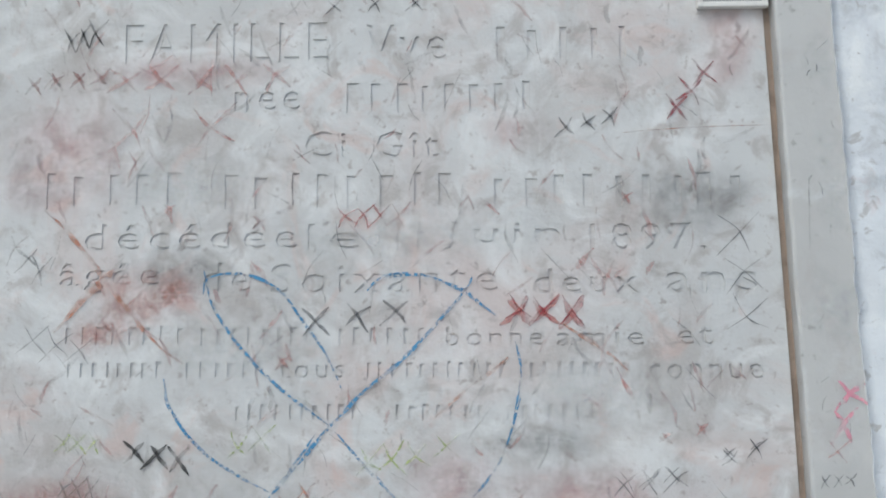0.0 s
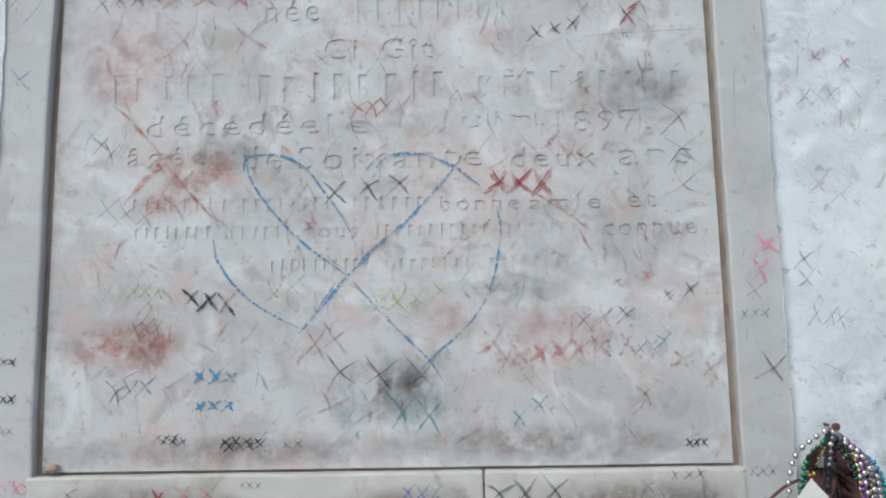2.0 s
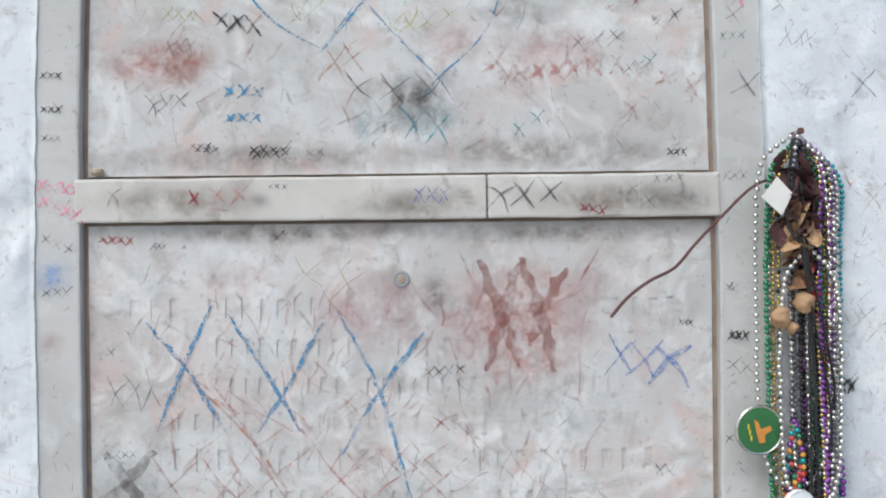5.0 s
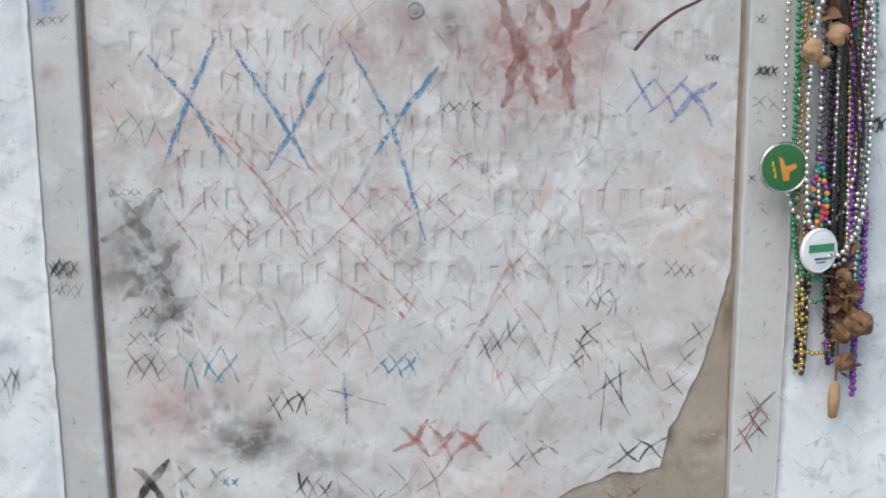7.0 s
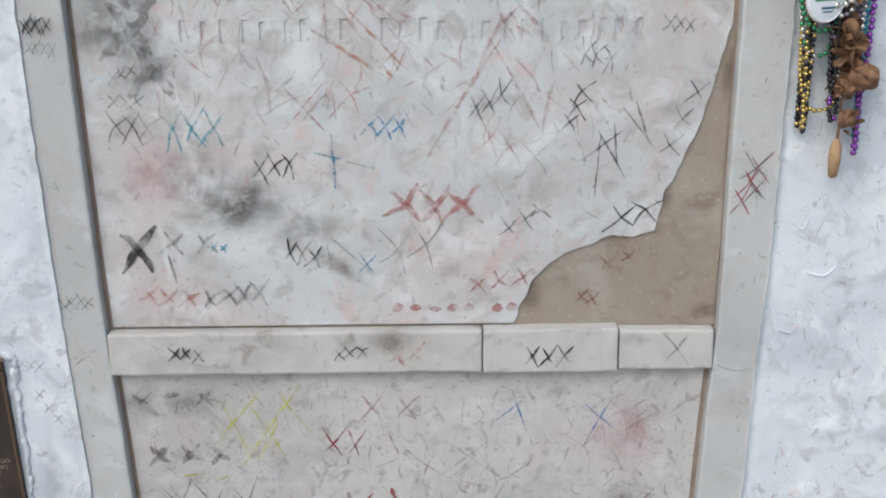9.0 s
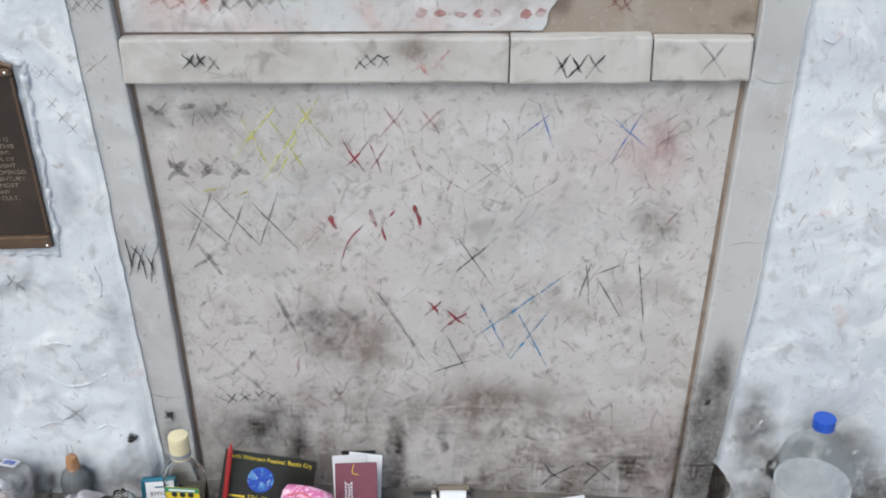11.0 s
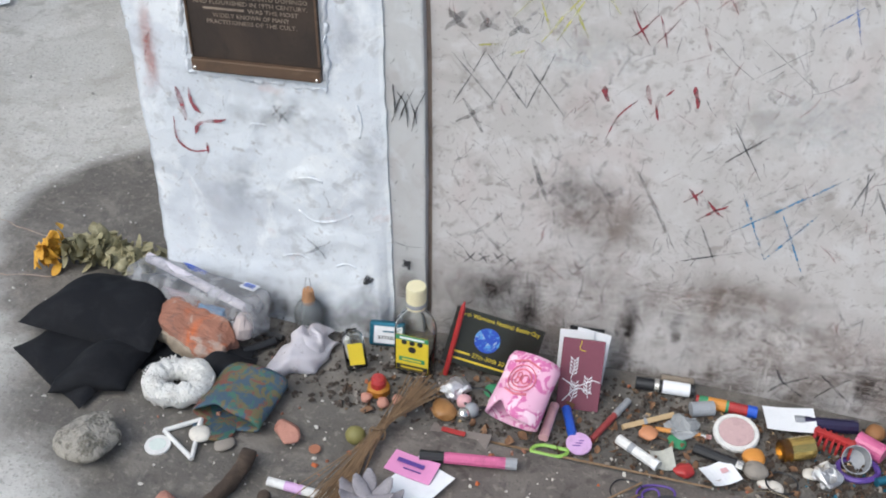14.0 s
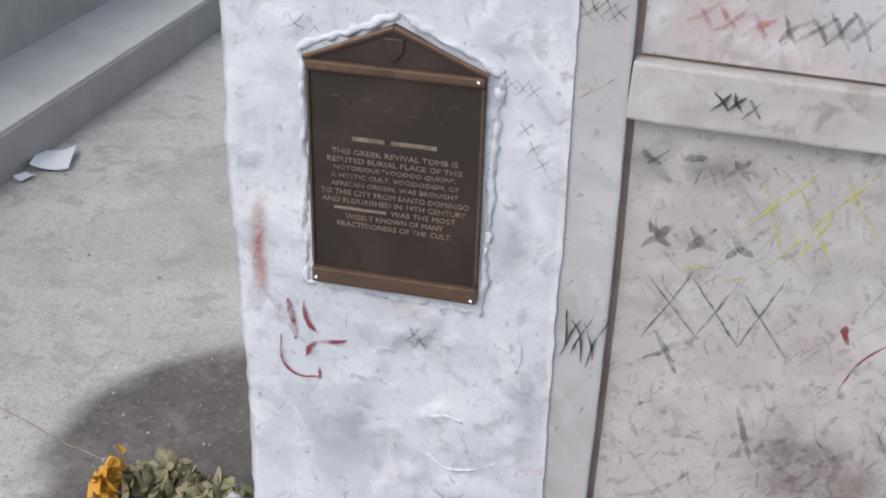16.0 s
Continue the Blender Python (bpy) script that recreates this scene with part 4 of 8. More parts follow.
stroke(tab_2, BLUE, 7.7, (-0.381, 1.599), (-0.322, 1.529), (-0.266, 1.438))
stroke(tab_2, BLUE, 7.6, (-0.285, 1.623), (-0.328, 1.533), (-0.366, 1.441))
stroke(tab_2, BLUE, 7.2, (-0.261, 1.611), (-0.187, 1.491), (-0.157, 1.437))
stroke(tab_2, BLUE, 7.2, (-0.123, 1.597), (-0.183, 1.491), (-0.219, 1.437))
stroke(tab_2, BLUE, 7.2, (-0.101, 1.614), (-0.042, 1.498), (0.005, 1.334))
stroke(tab_2, BLUE, 7.2, (0.031, 1.588), (-0.042, 1.494), (-0.096, 1.403))
stroke(tab_2, BROWN, 22.1, (0.106, 1.686), (0.130, 1.628), (0.166, 1.529))
stroke(tab_2, BROWN, 20.8, (0.171, 1.689), (0.146, 1.628), (0.117, 1.522))
stroke(tab_2, BROWN, 20.8, (0.167, 1.689), (0.191, 1.620), (0.216, 1.521))
stroke(tab_2, BROWN, 20.8, (0.234, 1.673), (0.204, 1.620), (0.179, 1.558))
stroke(tab_2, RED, 5.1, (0.282, 1.701), (0.253, 1.652))
stroke(tab_2, SALMON, 5.6, (0.077, 1.702), (0.101, 1.645))
crosses(tab_2, BLUE_2, 5.1, 0.309, 1.545, 0.347, 1.538, 0.050, 2)
crosses(tab_2, BLUE_2, 9.6, 0.384, 1.536, 0.384, 1.536, 0.061, 1)
crosses(tab_2, DARK, 2.4, 0.031, 1.522, 0.076, 1.526, 0.018, 4)
crosses(tab_2, BLACK, 2.5, 0.400, 1.591, 0.414, 1.591, 0.010, 3)
crosses(tab_2, GREY, 2.4, -0.425, 1.497, -0.376, 1.500, 0.049, 3)
crosses(tab_2, SOFT, 22.4, -0.415, 1.367, -0.415, 1.367, 0.081, 1)
crosses(tab_2, SOFT, 22.1, -0.389, 1.292, -0.389, 1.292, 0.072, 1)
crosses(tab_2, GREY, 2.4, -0.432, 1.557, -0.432, 1.557, 0.014, 1)
crosses(tab_2, GREY, 2.4, -0.439, 1.406, -0.402, 1.406, 0.011, 4)
crosses(tab_2, SALMON, 4.0, -0.197, 1.363, -0.106, 1.370, 0.110, 2)
crosses(tab_2, SALMON, 4.0, -0.049, 1.341, 0.034, 1.357, 0.093, 2)
crosses(tab_2, SALMON, 4.2, -0.345, 1.358, -0.271, 1.363, 0.072, 2)
stroke(tab_2, ORANGE, 4.8, (-0.318, 1.517), (-0.229, 1.425), (-0.152, 1.312))
stroke(tab_2, SALMON, 5.9, (-0.285, 1.508), (-0.237, 1.442), (-0.205, 1.383))
crosses(tab_2, RED, 4.0, 0.051, 1.448, 0.051, 1.448, 0.031, 1)
crosses(tab_2, DARK, 3.2, 0.368, 1.377, 0.382, 1.377, 0.017, 2)
crosses(tab_2, GREEN, 1.6, -0.144, 1.671, -0.087, 1.654, 0.048, 2)
crosses(pil_r, BLACK, 3.2, 0.467, 1.643, 0.467, 1.643, 0.013, 1)
crosses(pil_r, BLACK, 2.4, 0.472, 1.574, 0.490, 1.573, 0.012, 3)
crosses(plaster_r, DARK, 3.4, 0.660, 1.934, 0.660, 1.934, 0.035, 1)
crosses(plaster_r, BLACK, 4.0, 0.627, 1.500, 0.640, 1.501, 0.022, 2)
crosses(plaster_r, SALMON, 3.4, 0.641, 1.791, 0.674, 1.770, 0.048, 2)
crosses(pil_r, DARK, 2.4, 0.466, 1.424, 0.466, 1.424, 0.012, 1)
crosses(tab_2, SALMON, 3.2, -0.073, 1.387, 0.026, 1.394, 0.051, 3)
crosses(plaster_r, SALMON, 2.6, 0.659, 1.601, 0.675, 1.576, 0.032, 2)
crosses(tab_2, SOFT, 20.4, -0.366, 1.232, -0.366, 1.232, 0.064, 1)
stain(tab_2, S_GREY, -0.393, 1.358, 0.086, 0.065, 0)
stain(tab_2, S_GREY, -0.388, 1.292, 0.065, 0.069, 0)
stain(tab_2, S_GREY, -0.362, 1.229, 0.080, 0.043, 0)
stroke(tab_2, SALMON, 7.2, (0.125, 1.272), (0.076, 1.197), (0.014, 1.093))
stroke(tab_2, SALMON, 4.8, (0.109, 1.273), (0.150, 1.205), (0.180, 1.145))
stroke(tab_2, ORANGE, 6.4, (-0.152, 1.299), (-0.039, 1.223))
stroke(tab_2, ORANGE, 4.8, (-0.086, 1.315), (-0.006, 1.231))
crosses(tab_2, SALMON, 4.3, -0.155, 1.181, -0.155, 1.181, 0.059, 1)
crosses(tab_2, SALMON, 4.2, -0.089, 1.190, -0.089, 1.190, 0.059, 1)
crosses(tab_2, ORANGE, 5.1, -0.039, 1.236, -0.026, 1.223, 0.034, 1)
crosses(tab_2, GREY, 3.2, 0.357, 1.292, 0.387, 1.289, 0.021, 3)
crosses(tab_2, DARK, 3.2, 0.244, 1.253, 0.277, 1.242, 0.036, 3)
crosses(tab_2, BLACK, 3.4, 0.223, 1.154, 0.242, 1.196, 0.031, 3)
crosses(tab_2, DARK, 3.2, 0.091, 1.176, 0.130, 1.197, 0.039, 3)
stroke(tab_2, DARK, 3.4, (0.268, 1.136), (0.262, 1.041))
stroke(tab_2, DARK, 3.4, (0.242, 1.098), (0.300, 1.141))
stroke(tab_2, DARK, 3.2, (0.265, 1.141), (0.305, 1.071))
stroke(tab_2, DARK, 3.2, (0.287, 1.153), (0.293, 1.089))
stroke(tab_2, DARK, 3.2, (0.299, 1.175), (0.349, 1.110))
stroke(tab_2, DARK, 3.2, (0.317, 1.183), (0.340, 1.115))
crosses(tab_2, BLACK, 4.0, 0.301, 1.013, 0.336, 1.021, 0.041, 2)
crosses(tab_2, DARK, 3.4, 0.367, 1.119, 0.401, 1.195, 0.032, 3)
crosses(tab_2, DARK, 3.0, -0.421, 1.153, -0.374, 1.153, 0.039, 3)
crosses(tab_2, GREY, 3.2, -0.419, 1.191, -0.385, 1.191, 0.022, 3)
crosses(tab_2, GREY, 3.2, -0.419, 1.225, -0.392, 1.233, 0.019, 3)
crosses(tab_2, TEAL, 4.8, -0.339, 1.148, -0.281, 1.152, 0.053, 3)
crosses(tab_2, BLUE, 4.3, -0.060, 1.151, -0.017, 1.151, 0.032, 3)
crosses(tab_2, BLACK, 3.4, -0.223, 1.092, -0.177, 1.094, 0.039, 3)
stroke(tab_2, BLUE, 4.8, (-0.116, 1.140), (-0.112, 1.059))
stroke(tab_2, TEAL, 4.2, (-0.141, 1.113), (-0.102, 1.104))
stroke(tab_2, GREY, 3.4, (-0.098, 1.101), (-0.055, 1.090))
crosses(tab_2, RED, 10.2, -0.014, 1.036, 0.074, 1.035, 0.049, 3)
crosses(tab_2, GREY, 4.2, 0.139, 0.998, 0.185, 1.024, 0.031, 3)
crosses(tab_2, SALMON, 2.5, 0.109, 1.137, 0.176, 1.102, 0.051, 3)
crosses(pil_r, DARK, 2.6, 0.489, 1.054, 0.488, 1.089, 0.037, 2)
crosses(pil_r, DARK, 3.2, 0.473, 1.642, 0.473, 1.642, 0.013, 1)
crosses(pil_r, BLACK, 3.2, 0.470, 1.573, 0.490, 1.573, 0.013, 3)
crosses(pil_r, GREY, 2.4, 0.472, 1.531, 0.492, 1.527, 0.020, 2)
crosses(plaster_r, BLACK, 4.0, 0.633, 1.503, 0.643, 1.503, 0.030, 1)
stain(tab_2, S_GREY, -0.241, 1.044, 0.069, 0.049, 0)
stain(tab_2, S_GREY, -0.307, 1.079, 0.076, 0.069, 0)
stain(tab_2, S_BROWN, -0.241, 1.061, 0.032, 0.034, 0)
stain(tab_2, S_PINK, -0.365, 1.080, 0.065, 0.057, 0)
stain(tab_2, S_PALE, -0.121, 1.190, 0.172, 0.057, 0)
stain(tab_2, S_PALE, 0.093, 1.051, 0.173, 0.085, 0)
stain(tab_2, S_GREY, -0.159, 0.991, 0.069, 0.036, 30)
crosses(plaster_l, DARK, 3.4, -0.603, 1.131, -0.590, 1.139, 0.042, 2)
crosses(plaster_l, BLACK, 3.2, -0.522, 1.301, -0.500, 1.300, 0.024, 3)
crosses(tab_2, BLACK, 12.0, -0.406, 0.971, -0.406, 0.971, 0.056, 1)
crosses(tab_2, SOFT, 6.4, -0.353, 0.980, -0.308, 0.979, 0.034, 2)
stroke(tab_2, DARK, 4.8, (-0.363, 0.962), (-0.359, 0.940), (-0.355, 0.917))
crosses(tab_2, TEAL, 4.3, -0.295, 0.974, -0.282, 0.970, 0.012, 2)
crosses(tab_2, BLACK, 4.0, -0.182, 0.966, -0.149, 0.955, 0.034, 3)
stroke(tab_2, GREY, 2.4, (-0.123, 0.986), (-0.066, 0.932))
crosses(tab_2, BLUE, 3.2, -0.072, 0.945, -0.072, 0.945, 0.032, 1)
crosses(tab_2, GREY, 3.2, -0.028, 0.967, 0.014, 0.975, 0.063, 2)
crosses(tab_2, RED, 5.1, 0.093, 0.910, 0.160, 0.920, 0.027, 3)
crosses(tab_2, SALMON, 6.8, -0.396, 0.900, -0.338, 0.890, 0.029, 3)
crosses(tab_2, SOFT, 6.0, -0.304, 0.890, -0.232, 0.905, 0.038, 4)
crosses(pil_r, DRED, 2.5, 0.471, 1.042, 0.494, 1.089, 0.043, 3)
crosses(pil_l, DARK, 2.6, -0.510, 0.894, -0.485, 0.894, 0.020, 2)
crosses(pil_l, SALMON, 3.4, -0.495, 0.808, -0.495, 0.808, 0.036, 1)
stroke(tab_2, RED, 17.0, (-0.035, 0.872), (-0.018, 0.875))
stroke(tab_2, RED, 17.0, (-0.009, 0.872), (0.008, 0.874))
stroke(tab_2, RED, 17.0, (0.021, 0.872), (0.038, 0.874))
stroke(tab_2, RED, 17.0, (0.046, 0.871), (0.063, 0.874))
stroke(tab_2, RED, 17.0, (0.071, 0.871), (0.088, 0.873))
stroke(tab_2, RED, 17.0, (0.114, 0.870), (0.131, 0.873))
stroke(tab_2, RED, 17.0, (0.135, 0.870), (0.152, 0.873))
crosses(cement_fill, BROWN, 5.0, 0.285, 0.941, 0.285, 0.941, 0.020, 1)
crosses(cement_fill, BROWN, 5.0, 0.314, 0.950, 0.314, 0.950, 0.020, 1)
crosses(cement_fill, BROWN, 5.0, 0.249, 0.888, 0.249, 0.888, 0.020, 1)
crosses(cement_fill, BROWN, 5.0, 0.266, 0.883, 0.266, 0.883, 0.020, 1)
crosses(bar_2a, BLACK, 4.3, -0.364, 0.811, -0.328, 0.809, 0.023, 3)
crosses(bar_2a, BLACK, 3.6, -0.116, 0.808, -0.082, 0.811, 0.020, 3)
crosses(bar_2a, SALMON, 6.8, -0.030, 0.804, -0.001, 0.807, 0.030, 2)
crosses(bar_2c, BLACK, 4.2, 0.173, 0.802, 0.222, 0.801, 0.030, 3)
crosses(bar_2d, GREY, 4.3, 0.389, 0.811, 0.389, 0.811, 0.044, 1)
stain(bar_2a, S_BROWN, -0.039, 0.830, 0.049, 0.033, 0)
stain(bar_2d, S_GREY, 0.325, 0.826, 0.034, 0.017, 0)
stain(tab_2, S_BROWN, -0.112, 0.941, 0.057, 0.016, -35)
stroke(tab_3, BLUE_2, 3.4, (0.145, 0.735), (0.169, 0.662))
stroke(tab_3, BLUE_2, 2.6, (0.114, 0.678), (0.162, 0.718))
stroke(tab_3, BLUE_2, 3.4, (0.301, 0.724), (0.256, 0.636))
stroke(tab_3, BLUE_2, 3.4, (0.258, 0.710), (0.313, 0.660))
stroke(tab_3, YELLOW, 4.6, (-0.301, 0.713), (-0.281, 0.669), (-0.264, 0.625))
stroke(tab_3, YELLOW, 4.6, (-0.245, 0.736), (-0.284, 0.689), (-0.321, 0.645))
stroke(tab_3, YELLOW, 4.6, (-0.262, 0.716), (-0.233, 0.669), (-0.208, 0.624))
stroke(tab_3, YELLOW, 4.6, (-0.182, 0.745), (-0.227, 0.684), (-0.277, 0.608))
stroke(tab_3, YELLOW, 4.6, (-0.215, 0.736), (-0.191, 0.698), (-0.166, 0.667))
stroke(tab_3, YELLOW, 4.6, (-0.218, 0.684), (-0.236, 0.650), (-0.254, 0.614))
stroke(tab_3, YELLOW, 4.6, (-0.373, 0.591), (-0.341, 0.597))
stroke(tab_3, YELLOW, 4.6, (-0.324, 0.580), (-0.301, 0.592))
stroke(tab_3, RED, 4.5, (-0.094, 0.681), (-0.072, 0.707), (-0.056, 0.728))
stroke(tab_3, RED, 4.5, (-0.086, 0.730), (-0.072, 0.709), (-0.057, 0.687))
stroke(tab_3, RED, 4.5, (-0.035, 0.690), (-0.015, 0.711), (0.002, 0.728))
stroke(tab_3, RED, 4.5, (-0.032, 0.727), (-0.017, 0.708), (-0.003, 0.687))
stroke(tab_3, DRED, 3.6, (-0.151, 0.678), (-0.137, 0.651), (-0.119, 0.624))
stroke(tab_3, DRED, 3.6, (-0.112, 0.673), (-0.131, 0.649), (-0.147, 0.633))
stroke(tab_3, DRED, 3.6, (-0.110, 0.671), (-0.102, 0.649), (-0.094, 0.623))
stroke(tab_3, DRED, 3.6, (-0.082, 0.670), (-0.095, 0.649), (-0.110, 0.629))
stroke(tab_3, BROWN, 5, (-0.046, 0.663), (-0.039, 0.643), (-0.031, 0.626))
stroke(tab_3, GREY, 1.8, (-0.028, 0.643), (0.003, 0.613), (0.038, 0.588))
stroke(tab_3, GREY, 1.8, (0.038, 0.653), (0.082, 0.618), (0.122, 0.587))
stroke(tab_3, GREY, 1.8, (0.108, 0.647), (0.065, 0.613), (0.029, 0.586))
stroke(tab_3, GREY, 1.8, (0.179, 0.612), (0.144, 0.587), (0.122, 0.577))
stroke(tab_3, GREY, 1.8, (0.332, 0.704), (0.353, 0.718))
stroke(tab_3, GREY, 1.8, (0.338, 0.684), (0.358, 0.703))
stroke(tab_3, GREY, 1.8, (0.343, 0.675), (0.368, 0.694))
stroke(tab_3, SOFT, 11, (-0.422, 0.646), (-0.407, 0.629), (-0.391, 0.615))
stroke(tab_3, SOFT, 11, (-0.388, 0.651), (-0.406, 0.631), (-0.424, 0.609))
stroke(tab_3, SOFT, 11, (-0.371, 0.646), (-0.358, 0.629), (-0.343, 0.619))
stroke(tab_3, SOFT, 11, (-0.342, 0.648), (-0.359, 0.631), (-0.372, 0.613))
stroke(tab_3, SOFT, 11, (-0.325, 0.642), (-0.311, 0.628), (-0.297, 0.618))
stroke(tab_3, SOFT, 11, (-0.296, 0.645), (-0.313, 0.628), (-0.326, 0.612))
stroke(tab_3, SOFT, 8, (-0.440, 0.733), (-0.416, 0.719))
stroke(tab_3, SOFT, 8, (-0.409, 0.738), (-0.431, 0.717))
stroke(tab_3, SOFT, 8, (-0.393, 0.728), (-0.366, 0.735))
stroke(tab_3, SOFT, 8, (-0.336, 0.737), (-0.316, 0.713))
stroke(tab_3, SOFT, 8, (-0.318, 0.737), (-0.342, 0.716))
stain(tab_3, S_GREY, -0.383, 0.718, 0.109, 0.038, 0)
stain(tab_3, S_PINK, 0.326, 0.665, 0.069, 0.081, 0)
stain(tab_2, S_GREY, -0.256, 1.030, 0.092, 0.069, 0)
stain(tab_3, S_PALE, -0.216, 0.592, 0.146, 0.068, 0)
stroke(tab_3, DARK, 3.4, (-0.413, 0.575), (-0.339, 0.494))
stroke(tab_3, DARK, 3.4, (-0.361, 0.582), (-0.409, 0.484))
stroke(tab_3, DARK, 3.4, (-0.357, 0.578), (-0.292, 0.494))
stroke(tab_3, DARK, 3.4, (-0.305, 0.583), (-0.345, 0.496))
stroke(tab_3, DARK, 3.4, (-0.299, 0.571), (-0.234, 0.490))
stroke(tab_3, DARK, 3.4, (-0.255, 0.592), (-0.292, 0.494))
stroke(tab_3, DARK, 3.4, (0.024, 0.507), (0.078, 0.419))
stroke(tab_3, DARK, 3.6, (0.019, 0.444), (0.076, 0.498))
stroke(tab_3, DARK, 3.6, (0.003, 0.323), (0.031, 0.262))
stroke(tab_3, DARK, 3.8, (-0.021, 0.247), (0.075, 0.283))
stroke(tab_3, DARK, 3.4, (0.229, 0.459), (0.237, 0.382))
stroke(tab_3, DARK, 3.4, (0.312, 0.474), (0.328, 0.345))
stroke(tab_3, DARK, 3.6, (0.218, 0.391), (0.237, 0.462))
stroke(tab_3, DARK, 3.4, (0.244, 0.440), (0.283, 0.457))
stroke(tab_3, DARK, 3.6, (0.247, 0.435), (0.289, 0.359))
stroke(tab_3, BLUE, 4.1, (0.055, 0.397), (0.110, 0.274))
stroke(tab_3, BLUE, 4.1, (0.045, 0.314), (0.126, 0.380), (0.206, 0.448))
stroke(tab_3, BLUE, 4.1, (0.123, 0.364), (0.171, 0.261))
stroke(tab_3, BLUE, 4.0, (0.110, 0.274), (0.175, 0.375))
stroke(tab_3, DRED, 10.8, (-0.176, 0.549), (-0.170, 0.523))
stroke(tab_3, DRED, 3.6, (-0.124, 0.533), (-0.150, 0.502), (-0.165, 0.461))
stroke(tab_3, DRED, 11.9, (-0.113, 0.559), (-0.104, 0.527))
stroke(tab_3, DRED, 4.5, (-0.098, 0.529), (-0.091, 0.502))
stroke(tab_3, DRED, 8.5, (-0.045, 0.566), (-0.035, 0.531))
stroke(tab_3, DRED, 3.4, (-0.085, 0.545), (-0.074, 0.557))
crosses(tab_3, DRED, 5.4, -0.018, 0.375, 0.017, 0.355, 0.032, 2)
crosses(tab_3, FAINT_SOFT, 9.0, -0.356, 0.257, -0.356, 0.257, 0.090, 1)
crosses(tab_3, SOFT, 9.9, -0.374, 0.472, -0.374, 0.472, 0.055, 1)
crosses(tab_3, FAINT_SOFT, 16.0, -0.238, 0.349, -0.238, 0.349, 0.055, 1)
crosses(tab_3, FAINT_SOFT, 14.0, -0.150, 0.353, -0.150, 0.353, 0.044, 1)
stroke(tab_3, SOFT, 9.5, (-0.277, 0.407), (-0.248, 0.328))
stroke(tab_3, SOFT, 6.3, (-0.109, 0.407), (-0.032, 0.269))
crosses(tab_3, DARK, 3.4, -0.370, 0.190, -0.298, 0.197, 0.020, 4)
crosses(tab_3, DARK, 5.0, 0.194, 0.020, 0.273, 0.027, 0.060, 2)
crosses(pil_l, BLACK, 3.6, -0.496, 0.482, -0.465, 0.473, 0.061, 3)
stain(tab_3, S_GREY, -0.324, 0.126, 0.108, 0.068, 0)
stain(tab_3, S_GREY, -0.293, 0.141, 0.068, 0.067, 0)
stain(tab_3, S_BROWN, -0.261, 0.060, 0.035, 0.132, 0)
stain(tab_3, S_BROWN, -0.092, 0.074, 0.030, 0.149, 0)
stain(tab_3, S_GREY, -0.006, 0.114, 0.024, 0.047, 0)
stain(tab_3, S_BROWN, -0.164, 0.305, 0.128, 0.116, 0)
stain(tab_3, S_BROWN, 0.331, 0.524, 0.054, 0.077, 0)
stain(tab_3, S_BROWN, 0.212, 0.081, 0.333, 0.123, 0)
stain(tab_3, S_BROWN, -0.384, -0.011, 0.170, 0.091, 0)
stain(tab_3, S_BROWN, 0.073, -0.039, 0.432, 0.076, 0)
stain(tab_3, S_GREY, -0.191, 0.348, 0.077, 0.074, 0)
stain(tab_3, S_BROWN, 0.059, 0.169, 0.257, 0.097, 0)
stain(tab_3, S_GREY, 0.393, 0.045, 0.077, 0.140, 0)
stain(tab_3, S_BROWN, -0.254, 0.119, 0.270, 0.135, 0)
stain(tab_3, S_PALE, 0.162, 0.534, 0.207, 0.090, 0)
stain(plaster_r, S_DUST, 0.538, 0.025, 0.051, 0.088, 0)
stain(pil_r, S_GREY, 0.445, 0.115, 0.064, 0.101, 0)
stroke(plaster_l, DRED, 9.0, (-0.865, 0.463), (-0.859, 0.429), (-0.856, 0.400))
stroke(plaster_l, DRED, 8.4, (-0.842, 0.466), (-0.840, 0.437), (-0.828, 0.417))
stroke(plaster_l, DRED, 8.0, (-0.842, 0.375), (-0.833, 0.397), (-0.812, 0.405), (-0.784, 0.413))
stroke(plaster_l, DRED, 5.0, (-0.876, 0.405), (-0.874, 0.361), (-0.851, 0.342), (-0.820, 0.347))
stroke(plaster_l, DRED, 6.3, (-0.823, 0.362), (-0.821, 0.342))
stain(plaster_l, S_RED, -0.904, 0.530, 0.019, 0.099, 0)
stain(plaster_l, S_DUST, -0.634, 0.174, 0.023, 0.037, 0)
crosses(plaster_l, SOFT, 6.3, -0.634, 0.176, -0.634, 0.176, 0.039, 1)
crosses(plaster_l, BLACK, 12.6, -0.542, 0.129, -0.542, 0.129, 0.016, 1)
crosses(pil_l, BLACK, 10.5, -0.477, 0.166, -0.477, 0.166, 0.017, 1)
stain(plaster_l, S_DUST, -0.713, 0.445, 0.068, 0.043, 0)
stain(plaster_l, S_DUST, -0.559, 0.061, 0.089, 0.073, 0)
stain(plaster_l, S_DUST, -0.754, 0.296, 0.043, 0.062, 0)
stain(plaster_l, S_DUST, -0.534, 0.355, 0.031, 0.134, 0)
stain(plaster_l, S_DUST, -0.840, 0.058, 0.186, 0.073, 0)
crosses(plaster_l, GREY, 1.6, -0.594, 0.798, -0.568, 0.795, 0.018, 3)
crosses(plaster_l, GREY, 1.6, -0.573, 0.746, -0.550, 0.707, 0.018, 3)
crosses(plaster_l, GREY, 2.1, -0.849, 0.840, -0.825, 0.836, 0.020, 2)
stain(plaster_l, S_DUST, -0.913, 0.678, 0.032, 0.071, 0)
stain(plaster_l, S_DUST, -0.794, 0.271, 0.080, 0.081, 0)
